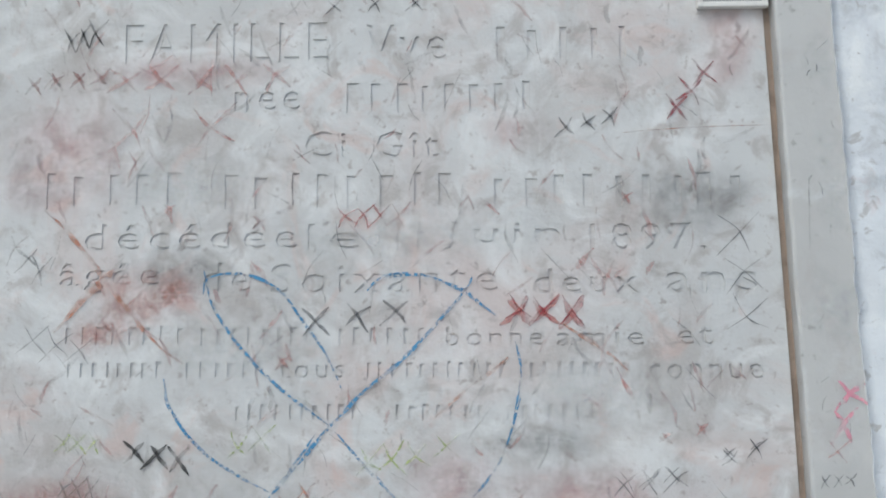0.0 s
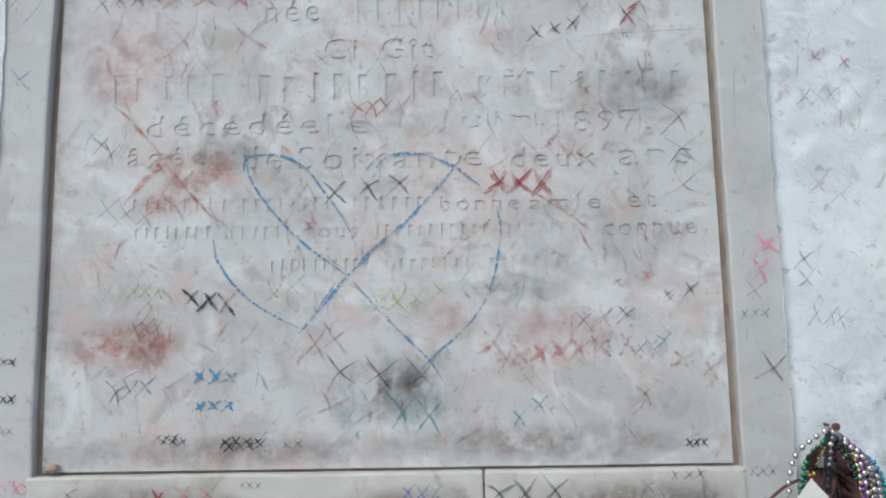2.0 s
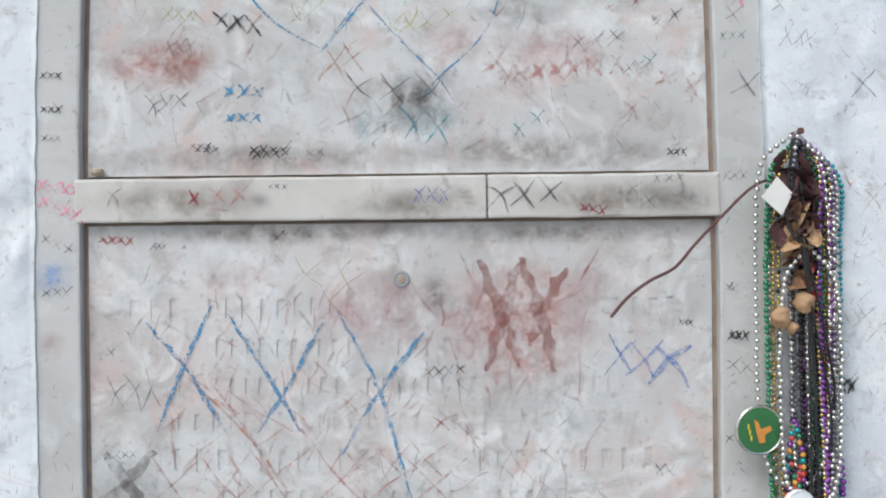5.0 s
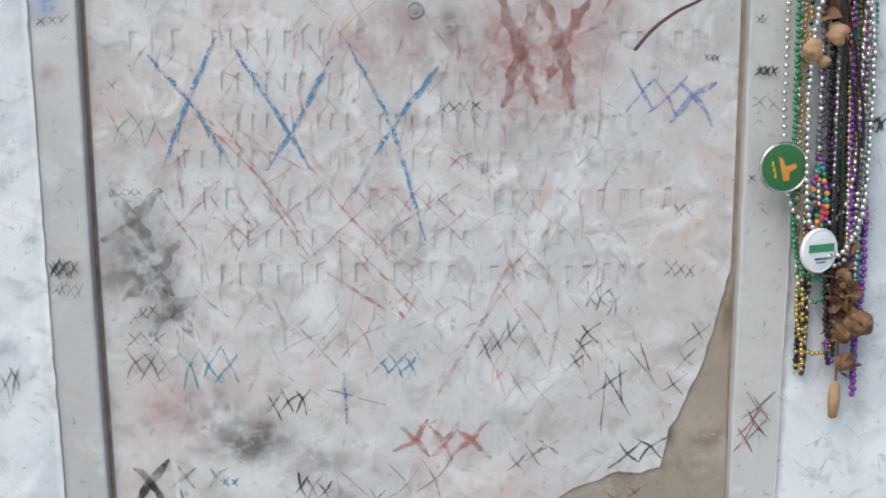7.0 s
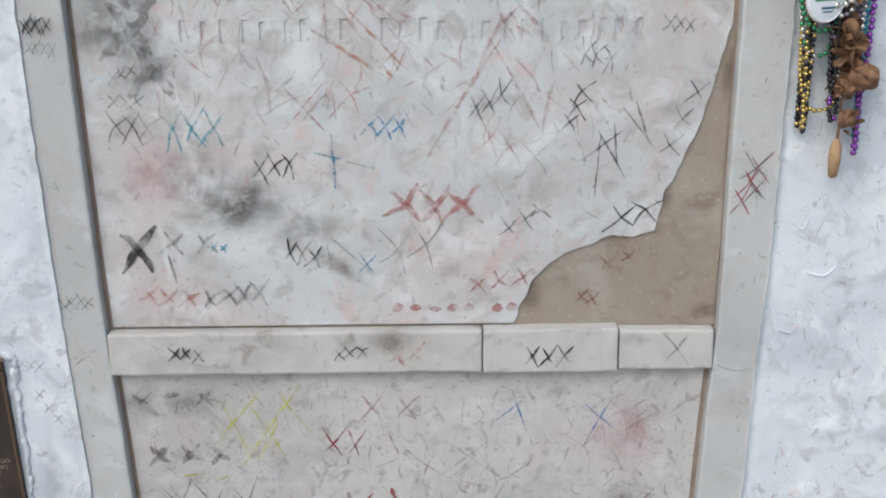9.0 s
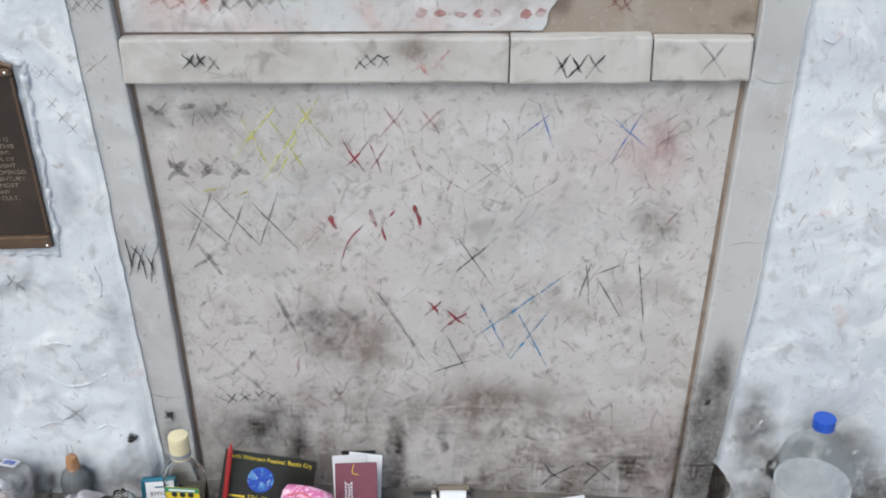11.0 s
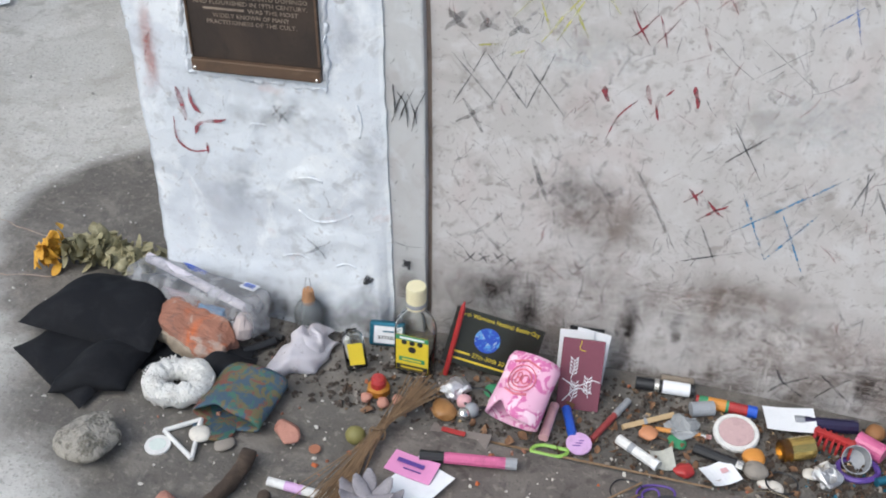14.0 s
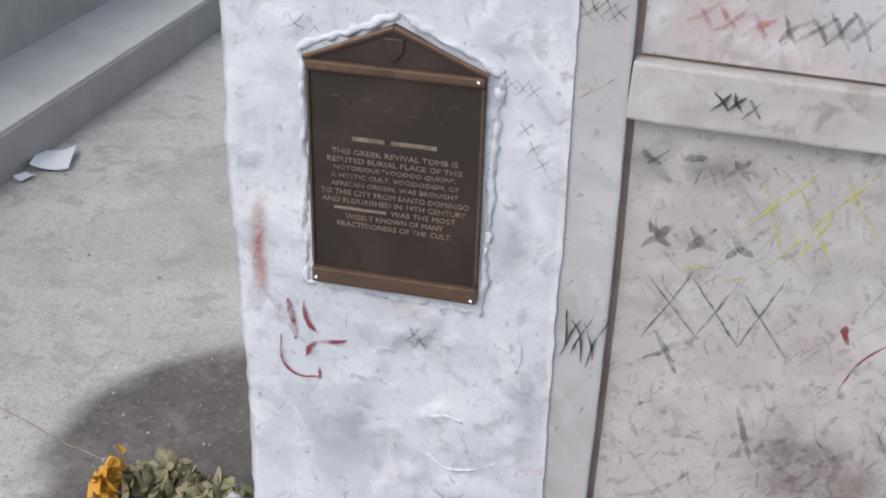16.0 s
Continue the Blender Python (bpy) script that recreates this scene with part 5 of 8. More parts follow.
stain(plaster_l, S_DUST, -0.568, 0.607, 0.028, 0.108, 0)
crosses(pil_l, DARK, 2.4, -0.519, 0.890, -0.495, 0.896, 0.024, 2)
crosses(pil_l, SALMON, 1.8, -0.503, 0.802, -0.503, 0.802, 0.026, 1)
stain(plaster_l, S_PALE, -0.687, 0.435, 0.130, 0.061, 0)
stroke(plaster_l, SALMON, 7.2, (-0.912, 0.510), (-0.898, 0.559))
crosses(plaster_l, GREY, 4.0, -0.692, 0.443, -0.684, 0.436, 0.023, 2)
stain(cement_fill, S_BROWN, 0.432, 0.863, 0.032, 0.018, 0)
stain(cement_fill, S_BROWN, 0.444, 1.228, 0.013, 0.054, 0)
stain(cement_fill, S_BROWN, 0.359, 1.040, 0.024, 0.036, 0)
stain(cement_fill, S_BROWN, 0.173, 0.893, 0.024, 0.036, 0)
stain(pil_r, S_PALE, 0.485, 2.36, 0.028, 0.05, 0)
stain(pil_r, S_PALE, 0.49, 2.3, 0.028, 0.05, 0)
stain(pil_r, S_PALE, 0.48, 2.45, 0.028, 0.05, 0)
stain(pil_r, S_PALE, 0.492, 2.18, 0.028, 0.05, 0)
stain(pil_r, S_PALE, 0.49, 1.62, 0.028, 0.05, 0)
stain(pil_r, S_PALE, 0.485, 2.05, 0.028, 0.05, 0)
stain(tab_1, S_GREY, 0.02, 1.92, 0.10, 0.06, 0)
stain(pil_r, S_BROWN, 0.470, 0.0, 0.026, 0.075, 0)
stain(pil_r, S_BROWN, 0.470, 0.06, 0.026, 0.075, 0)
stain(pil_r, S_BROWN, 0.470, 0.14, 0.026, 0.075, 0)
stain(pil_l, S_BROWN, -0.482, 0.03, 0.026, 0.06, 0)
stain(pil_l, S_BROWN, -0.482, 0.1, 0.026, 0.06, 0)
stain(tab_3, S_BROWN, -0.36, -0.005, 0.11, 0.085, 0)
stain(tab_3, S_BROWN, -0.22, -0.005, 0.11, 0.085, 0)
stain(tab_3, S_BROWN, -0.08, -0.005, 0.11, 0.085, 0)
stain(tab_3, S_BROWN, 0.06, -0.005, 0.11, 0.085, 0)
stain(tab_3, S_BROWN, 0.2, -0.005, 0.11, 0.085, 0)
stain(tab_3, S_BROWN, 0.34, -0.005, 0.11, 0.085, 0)
stain(plaster_l, S_DUST, -0.88, 0.06, 0.09, 0.07, 0)
stain(plaster_l, S_DUST, -0.78, 0.06, 0.09, 0.07, 0)
stain(plaster_l, S_DUST, -0.68, 0.06, 0.09, 0.07, 0)
stain(plaster_l, S_DUST, -0.58, 0.06, 0.09, 0.07, 0)
for part_of, x, z, rx, rz in ((tab_1, -0.22, 1.836, 0.30, 0.030), (tab_1, 0.20, 1.842, 0.27, 0.034), (bar_1a, -0.33, 1.775, 0.16, 0.034),
                             (bar_1a, 0.02, 1.768, 0.13, 0.030), (bar_1b, 0.30, 1.772, 0.17, 0.034), (tab_2, -0.18, 1.728, 0.30, 0.022), (tab_2, 0.22, 1.726, 0.25, 0.024)):
    stain(part_of, S_EDGE, x, z, rx, rz)
for x, z, rx, rz in ((0.56, 0.04, 0.10, 0.11), (0.70, 0.03, 0.14, 0.12), (0.86, 0.03, 0.14, 0.10), (0.53, 0.16, 0.06, 0.11), (0.64, 0.12, 0.12, 0.09), (0.78, 0.02, 0.20, 0.07), (0.58, 0.0, 0.12, 0.06)):
    stain(plaster_r, S_GRIME, x, z, rx, rz)
for x, z, rx, rz in ((0.436, 0.04, 0.045, 0.10), (0.452, 0.13, 0.045, 0.10), (0.445, 0.0, 0.05, 0.06), (0.462, 0.27, 0.03, 0.10), (0.440, 0.06, 0.06, 0.13), (0.450, 0.03, 0.05, 0.08), (0.452, 0.19, 0.05, 0.13), (0.430, 0.16, 0.03, 0.16)):
    stain(pil_r, S_GRIME, x, z, rx, rz)
for x, z, rx, rz in ((-0.475, 0.05, 0.04, 0.08), (-0.470, 0.12, 0.035, 0.07)):
    stain(pil_l, S_GRIME, x, z, rx, rz)
for x, z, rx, rz in ((-0.60, 0.035, 0.10, 0.045), (-0.74, 0.045, 0.12, 0.04), (-0.86, 0.05, 0.09, 0.045), (-0.53, 0.05, 0.05, 0.07)):
    stain(plaster_l, S_GRIME, x, z, rx, rz)
for x, z, rx, rz in ((-0.256, 0.100, 0.026, 0.080), (-0.262, 0.060, 0.020, 0.080), (-0.256, 0.085, 0.016, 0.060), (-0.088, 0.095, 0.024, 0.090), (-0.084, 0.060, 0.016, 0.090), (-0.086, 0.080, 0.012, 0.070), (-0.003, 0.085, 0.013, 0.024), (0.33, 0.04, 0.10, 0.05), (-0.335, 0.128, 0.06, 0.035)):
    stain(tab_3, S_DRIP, x, z, rx, rz)
# cracks across the pilasters
stroke(pil_l, BLACK, 1.6, (-0.503, 0.212), (-0.475, 0.205), (-0.447, 0.207))
stroke(pil_r, DARK, 1.5, (0.452, 0.782), (0.480, 0.772), (0.512, 0.776))
stroke(pil_r, GREY, 1.4, (0.438, 0.500), (0.470, 0.508), (0.503, 0.506))
crosses(pil_r, BLACK, 6.0, 0.446, 0.197, 0.446, 0.197, 0.010, 1)
scratches(tab_1, FAINT_GREY, -0.42, 0.41, 1.84, 2.60, 100, 0.05, 1.5, 11)
scratches(tab_1, FAINT_RED, -0.42, 0.41, 1.84, 2.60, 150, 0.05, 4.2, 12)
scratches(tab_1, FAINT_SOFT, -0.42, 0.41, 1.84, 2.60, 110, 0.05, 5.0, 18)
scratches(tab_2, FAINT_GREY, -0.42, 0.36, 0.95, 1.72, 110, 0.045, 1.5, 13)
scratches(tab_2, FAINT_RED, -0.38, 0.30, 1.12, 1.66, 190, 0.085, 4.6, 14)
scratches(tab_2, FAINT_SOFT, -0.42, 0.34, 1.0, 1.70, 120, 0.045, 5.0, 19)
scratches(tab_3, FAINT_GREY, -0.42, 0.42, 0.05, 0.75, 150, 0.06, 1.6, 15)
scratches(tab_3, FAINT_SOFT, -0.42, 0.42, 0.02, 0.75, 280, 0.045, 5.5, 20)
scratches(tab_3, FAINT_RED, -0.42, 0.42, 0.10, 0.75, 120, 0.05, 3.0, 24)
scratches(tab_3, GREY, -0.42, 0.42, 0.10, 0.75, 60, 0.030, 1.6, 25)
scratches(plaster_r, FAINT_GREY, 0.54, 0.95, 0.2, 2.5, 260, 0.04, 1.8, 16)
scratches(plaster_r, FAINT_RED, 0.54, 0.95, 0.5, 2.5, 150, 0.04, 2.4, 17)
scratches(plaster_l, FAINT_GREY, -0.92, -0.55, 0.1, 2.5, 90, 0.03, 1.8, 21)
scratches(pil_l, GREY, -0.52, -0.46, 0.1, 2.5, 60, 0.016, 1.4, 22)
scratches(pil_r, GREY, 0.46, 0.50, 0.1, 2.5, 70, 0.018, 1.4, 23)


# ---------- small materials ----------
def col(name, rgb, rough=0.5, metal=0.0, wear=0.35, bump=0.0004, scale=60.0, coat=0.0):
    dark = tuple(c * 0.55 for c in rgb)
    pale = tuple(min(1.0, c * 1.25 + 0.02) for c in rgb)
    return surface(name, rgb, [(scale, 0.48, 0.72, dark, wear, 0.5), (scale * 3.3, 0.52, 0.74, pale, wear, 0.3)], rough, metal, [(scale * 3, bump)] if bump else (), coat=coat)


WHITE = col("dirty_white", (0.70, 0.69, 0.67), 0.6)
PAPER = col("white_card", (0.78, 0.79, 0.82), 0.7, wear=0.12)
INK = col("black_print", (0.02, 0.02, 0.022), 0.5, wear=0.2)
SILVER = col("silver_bead_lacquer", (0.62, 0.60, 0.56), 0.22, 0.85, 0.25, 0)
GOLD = col("gold_bead_lacquer", (0.55, 0.40, 0.13), 0.25, 0.8, 0.25, 0)
BEAD_GREEN = col("green_bead_lacquer", (0.05, 0.26, 0.13), 0.22, 0.55, 0.25, 0)
BEAD_PURPLE = col("purple_bead_lacquer", (0.24, 0.07, 0.36), 0.22, 0.55, 0.25, 0)
BEAD_BLACK = col("black_bead_lacquer", (0.018, 0.015, 0.02), 0.25, 0.2, 0.2, 0)
BEAD_TEAL = col("teal_bead_lacquer", (0.03, 0.33, 0.36), 0.22, 0.5, 0.25, 0)
BEAD_RED = col("red_bead", (0.45, 0.05, 0.04), 0.35, 0.0, 0.2, 0)
BEAD_GREY = col("pewter_bead", (0.20, 0.19, 0.22), 0.25, 0.6, 0.25, 0)
BEAD_ORANGE = col("orange_bead", (0.60, 0.28, 0.05), 0.35, 0.0, 0.2, 0)
DRY = surface("dried_petal", (0.20, 0.105, 0.055), [(30.0, 0.42, 0.68, (0.075, 0.035, 0.02), 0.85, 0.8), (90.0, 0.5, 0.7, (0.34, 0.20, 0.11), 0.6, 0.3)], 0.85, 0, [(160.0, 0.0012)])
DRY_PALE = surface("dried_pale_petal", (0.42, 0.27, 0.15), [(40.0, 0.42, 0.68, (0.24, 0.13, 0.07), 0.8, 0.8)], 0.8, 0, [(160.0, 0.001)])
RUST = col("rusty_wire", (0.12, 0.055, 0.05), 0.75, 0.2, 0.5)
BRICK = surface("old_red_brick", (0.30, 0.135, 0.090), [(9.0, 0.48, 0.60, (0.50, 0.13, 0.045), 0.95, 0.6), (36.0, 0.50, 0.68, (0.17, 0.095, 0.075), 0.6, 0.5), (15.0, 0.53, 0.62, (0.40, 0.33, 0.28), 0.75, 0.8), (150.0, 0.58, 0.68, (0.12, 0.08, 0.07), 0.5, 0.2)], 0.9, 0, [(60.0, 0.0016), (220.0, 0.0008)])
BRICK_NEW = surface("red_brick", (0.31, 0.085, 0.062), [(18.0, 0.45, 0.68, (0.24, 0.07, 0.055), 0.7, 0.5), (70.0, 0.55, 0.72, (0.40, 0.15, 0.11), 0.6, 0.3)], 0.9, 0, [(90.0, 0.0016), (300.0, 0.0006)])
MORTAR = surface("old_mortar", (0.36, 0.30, 0.23), [(30.0, 0.45, 0.68, (0.24, 0.19, 0.15), 0.7, 0.5)], 0.9, 0, [(80.0, 0.003)])
CLOTH_BLACK = surface("black_felt", (0.020, 0.021, 0.026), [(20.0, 0.45, 0.7, (0.035, 0.036, 0.042), 0.8, 0.5)], 0.95, 0, [(900.0, 0.0004), (40.0, 0.001)])
SOCK = surface("white_cotton", (0.66, 0.62, 0.68), [(18.0, 0.5, 0.68, (0.42, 0.36, 0.40), 0.6, 0.6), (60.0, 0.62, 0.72, (0.20, 0.14, 0.14), 0.6, 0.3)], 0.95, 0, [(500.0, 0.0012), (150.0, 0.003), (60.0, 0.006)])
SOCK_KNIT = surface("sock_cotton", (0.80, 0.77, 0.81), [(22.0, 0.54, 0.72, (0.58, 0.50, 0.55), 0.5, 0.6), (60.0, 0.62, 0.72, (0.26, 0.19, 0.19), 0.6, 0.3)], 0.95, 0, [(420.0, 0.0006)])
TERRY = surface("white_terry", (0.74, 0.73, 0.70), [(25.0, 0.5, 0.7, (0.55, 0.52, 0.48), 0.6, 0.5)], 0.95, 0, [(380.0, 0.003), (110.0, 0.007)])
CAMO = surface("blue_camouflage_foam", (0.045, 0.080, 0.120), [(38.0, 0.47, 0.54, (0.13, 0.115, 0.05), 0.95, 0.8), (42.0, 0.55, 0.60, (0.17, 0.06, 0.045), 0.95, 0.6), (55.0, 0.56, 0.60, (0.04, 0.13, 0.10), 0.9, 0.4)], 0.85, 0, [(500.0, 0.0005)])
PINK_CAMO = surface("pink_camouflage_foam", (0.72, 0.40, 0.55), [(34.0, 0.50, 0.55, (0.55, 0.13, 0.32), 0.95, 0.9), (40.0, 0.55, 0.60, (0.80, 0.58, 0.68), 0.95, 0.6)], 0.8, 0, [(500.0, 0.0004)])
STONE = surface("porous_grey_stone", (0.33, 0.305, 0.265), [(55.0, 0.45, 0.60, (0.12, 0.11, 0.09), 0.9, 0.6), (120.0, 0.5, 0.7, (0.36, 0.34, 0.30), 0.6, 0.2)], 0.95, 0, [(60.0, 0.010), (160.0, 0.005)])
BARK = surface("dark_bark", (0.055, 0.038, 0.028), [(40.0, 0.45, 0.7, (0.10, 0.07, 0.05), 0.8, 0.6)], 0.95, 0, [(90.0, 0.003)])
STRAW = surface("dry_straw", (0.21, 0.135, 0.075), [(50.0, 0.45, 0.7, (0.12, 0.07, 0.04), 0.7, 0.5)], 0.85, spread=0.25)
LEAF_DRY = surface("wilted_leaf", (0.29, 0.26, 0.15), [(30.0, 0.44, 0.70, (0.15, 0.14, 0.07), 0.75, 0.6), (60.0, 0.48, 0.7, (0.46, 0.42, 0.28), 0.7, 0.3)], 0.7, 0, [(120.0, 0.001)])
PETAL_YEL = surface("yellow_petal", (0.62, 0.33, 0.03), [(40.0, 0.45, 0.7, (0.40, 0.17, 0.02), 0.7, 0.5)], 0.7, 0, [(150.0, 0.001)])
WOOD = surface("pale_wood", (0.50, 0.36, 0.20), [(20.0, 0.45, 0.7, (0.36, 0.24, 0.12), 0.6, 0.5)], 0.7, 0, [(120.0, 0.0005)], stretch=(1, 6, 6))
GLASS = clear("clear_glass", (0.97, 0.98, 0.965), 0.04)
PLASTIC_CLEAR = film("clear_plastic", (0.42, 0.42, 0.44), 0.42)
PET = film("clear_bottle_plastic", (0.32, 0.34, 0.35), 0.30, 0.06)
GLASS_AMBER = clear("amber_glass", (0.75, 0.42, 0.12), 0.1)
FOIL = col("crumpled_foil", (0.66, 0.66, 0.67), 0.28, 0.9, 0.3, 0.002, 90)
C_RED = col("red_plastic", (0.38, 0.03, 0.03), 0.4, wear=0.5)
C_BLUE = col("blue_plastic", (0.02, 0.09, 0.50), 0.4)
C_GREEN = col("green_plastic", (0.05, 0.26, 0.12), 0.45, wear=0.5)
C_LIME = col("lime_plastic", (0.30, 0.52, 0.10), 0.45)
C_PINK = col("hot_pink_plastic", (0.55, 0.12, 0.26), 0.4, wear=0.5)
C_ROSE = col("pale_pink_plastic", (0.66, 0.38, 0.40), 0.45)
C_LILAC = col("lilac_plastic", (0.58, 0.36, 0.60), 0.5)
C_PURPLE = col("purple_rubber", (0.10, 0.05, 0.26), 0.5)
C_YEL = col("yellow_print", (0.72, 0.55, 0.04), 0.5, wear=0.2)
C_ORANGE = col("orange_plastic", (0.62, 0.26, 0.05), 0.45)
C_BLACK = col("black_plastic", (0.016, 0.016, 0.018), 0.4)
C_MAROON = col("maroon_card", (0.16, 0.035, 0.06), 0.45, wear=0.15)
C_CARD = col("black_glossy_card", (0.016, 0.018, 0.014), 0.3, wear=0.2)
C_CREAM = col("cream_cap", (0.70, 0.64, 0.42), 0.45, wear=0.2)
C_GREY = col("grey_plastic", (0.30, 0.31, 0.33), 0.5)
C_TIN = col("blue_tin", (0.03, 0.16, 0.24), 0.35, 0.5)
CORK = col("cork", (0.42, 0.22, 0.11), 0.9, 0, 0.5, 0.001)
SHELL = col("sea_shell", (0.62, 0.58, 0.52), 0.5, 0, 0.4, 0.001)
PEBBLE = col("pebble", (0.26, 0.23, 0.20), 0.8, 0, 0.5, 0.001)
SOIL = col("crumbs_of_dirt", (0.07, 0.055, 0.045), 0.95, 0, 0.6, 0.001)
COPPER = col("tarnished_penny", (0.46, 0.20, 0.12), 0.45, 0.6, 0.3, 0.0002)
PINK_STONE = col("pink_stone", (0.42, 0.20, 0.15), 0.7, 0, 0.5, 0.001)
EARTH = surface("blue_globe_print", (0.02, 0.07, 0.42), [(70.0, 0.5, 0.6, (0.10, 0.30, 0.60), 0.9, 0.6), (110.0, 0.56, 0.64, (0.45, 0.55, 0.65), 0.7, 0.4)], 0.35)

# ---------- bronze plaque ----------
plaque = thing("bronze_plaque", pose(0, 0, 0), "dark bronze memorial plaque with raised lettering and a gabled top", "plaque")
PX0, PX1, PZ0, PZ1 = -0.832, -0.6175, 0.504, 0.802


def prism(pts, y0, y1, bevel=0.0):
    bm = bmesh.new()
    f = bm.faces.new([bm.verts.new((x, y0, z)) for x, z in pts])
    r = bmesh.ops.extrude_face_region(bm, geom=[f])
    bmesh.ops.translate(bm, vec=(0, y1 - y0, 0), verts=[v for v in r["geom"] if isinstance(v, bmesh.types.BMVert)])
    bmesh.ops.recalc_face_normals(bm, faces=bm.faces[:])
    if bevel:
        bmesh.ops.bevel(bm, geom=bm.edges[:], offset=bevel, segments=1, affect="EDGES")
    return bm


XM = (PX0 + PX1) / 2
part("plate", prism([(PX0, PZ0), (PX1, PZ0), (PX1, PZ1), (XM, PZ1 + 0.050), (PX0, PZ1)], -0.010, -0.028, 0.001), BRONZE, plaque)
part("lower_moulding", boxed(XM, -0.030, PZ0 + 0.012, PX1 - PX0, 0.010, 0.022, 0.003), BRONZE_EDGE, plaque, "rubbed brown bronze moulding")
part("upper_moulding", boxed(XM, -0.030, PZ1 - 0.006, PX1 - PX0, 0.009, 0.012, 0.003), BRONZE_EDGE, plaque, "rubbed brown bronze moulding")
for x in (PX0 + 0.002, PX1 - 0.002):
    part("side_moulding", boxed(x, -0.029, (PZ0 + PZ1) / 2 + 0.006, 0.004, 0.005, PZ1 - PZ0 - 0.042, 0.002), BRONZE_EDGE, plaque)
for s in (-1, 1):
    a = Vector((XM, 0, PZ1 + 0.046))
    b = Vector((XM + s * 0.110, 0, PZ1 + 0.001))
    bm = tube(bmesh.new(), [(a.x, -0.029, a.z), (b.x, -0.029, b.z)], 0.0035, 6)
    part("gable_moulding", bm, BRONZE_EDGE, plaque)
part("shield", prism([(XM - 0.012, PZ1 + 0.034), (XM + 0.012, PZ1 + 0.034), (XM + 0.011, PZ1 + 0.018), (XM, PZ1 + 0.006), (XM - 0.011, PZ1 + 0.018)], -0.027, -0.031, 0.001), BRONZE, plaque, "small bronze shield emblem")
part("scribble", tube(bmesh.new(), bezier([(PX0 + 0.03 + 0.012 * k, -0.0281, PZ1 - 0.048 + 0.011 * math.sin(k * 2.1) + 0.006 * math.cos(k * 3.7)) for k in range(14)], 5), 0.0007, 4), BRONZE_EDGE, plaque, "faint scrawl scratched across the bronze")
LINES = ["#", "THIS GREEK REVIVAL TOMB IS", "REPUTED BURIAL PLACE OF THIS", "NOTORIOUS \"VOODOO QUEEN\".", "A MYSTIC CULT, VOODOOISM, OF", "AFRICAN ORIGIN, WAS BROUGHT",
         "TO THIS CITY FROM SANTO DOMINGO", "AND FLOURISHED IN 19TH CENTURY.", "# WAS THE MOST", "WIDELY KNOWN OF MANY", "PRACTITIONERS OF THE CULT."]
HALF = [0.052, 0.078, 0.084, 0.076, 0.080, 0.080, 0.093, 0.092, 0.077, 0.062, 0.073]
z = PZ1 - 0.100
for text, half in zip(LINES, HALF):
    h = 0.0105 if text == "#" else 0.0068
    if text == "#":
        writing("raised_bar", "#", XM - half, XM - 0.012, z, z + h, -0.0275, 0.0016, BRONZE_TEXT, plaque)
        writing("raised_bar", "#", XM - 0.004, XM + half, z, z + h, -0.0275, 0.0016, BRONZE_TEXT, plaque)
        z -= 0.0050
    elif text.startswith("# "):
        writing("raised_bar", "#", XM - half, XM - 0.010, z, z + h, -0.0275, 0.0016, BRONZE_TEXT, plaque)
        writing("raised_line", text[2:], XM - 0.004, XM + half, z, z + h, -0.0275, 0.0016, BRONZE_TEXT, plaque)
    else:
        writing("raised_line", text, XM - half, XM + half, z, z + h, -0.0275, 0.0016, BRONZE_TEXT, plaque)
    z -= 0.01085
for x, zz in ((PX1 - 0.006, PZ0 + 0.006), (PX0 + 0.006, PZ0 + 0.008), (PX1 - 0.007, PZ1 - 0.006)):
    part("screw", rough_up(lathe([(0.0004, 0), (0.0028, 0.0006), (0.0028, 0.002), (0.001, 0.0036)], 10), 0, 1), SILVER, plaque).matrix_basis = pose(x, -0.0335, zz, 90)
# the plaque hangs slightly askew
plaque.matrix_world = Matrix.Translation((XM, 0, 0.65)) @ Matrix.Rotation(radians(-1.6), 4, "Y") @ Matrix.Translation((-XM, 0, -0.65))
# ridge of plaster smeared round the plaque
ridge = [(PX0 - 0.008, PZ0 - 0.010), (PX1 + 0.010, PZ0 - 0.012), (PX1 + 0.011, PZ1 - 0.01), (PX1 + 0.016, PZ1 + 0.006), (XM, PZ1 + 0.060), (PX0 - 0.016, PZ1 + 0.007), (PX0 - 0.010, PZ1 - 0.01)]
for (xa, za), (xb, zb) in zip(ridge, ridge[1:] + ridge[:1]):
    n = max(3, int(math.hypot(xb - xa, zb - za) / 0.006))
    bm = tube(bmesh.new(), [(xa + (xb - xa) * k / n, -0.0225, za + (zb - za) * k / n) for k in range(n + 1)], 0.0050, 8)
    rough_up(bm, 0.0055, 80, xa)
    rough_up(bm, 0.0022, 240, za)
    for v in bm.verts:
        v.co.y = max(v.co.y, -0.033) + 0.002
    part("plaster_ridge", bm, PLASTER, tomb, "rough plaster lip round the plaque", smooth=True)

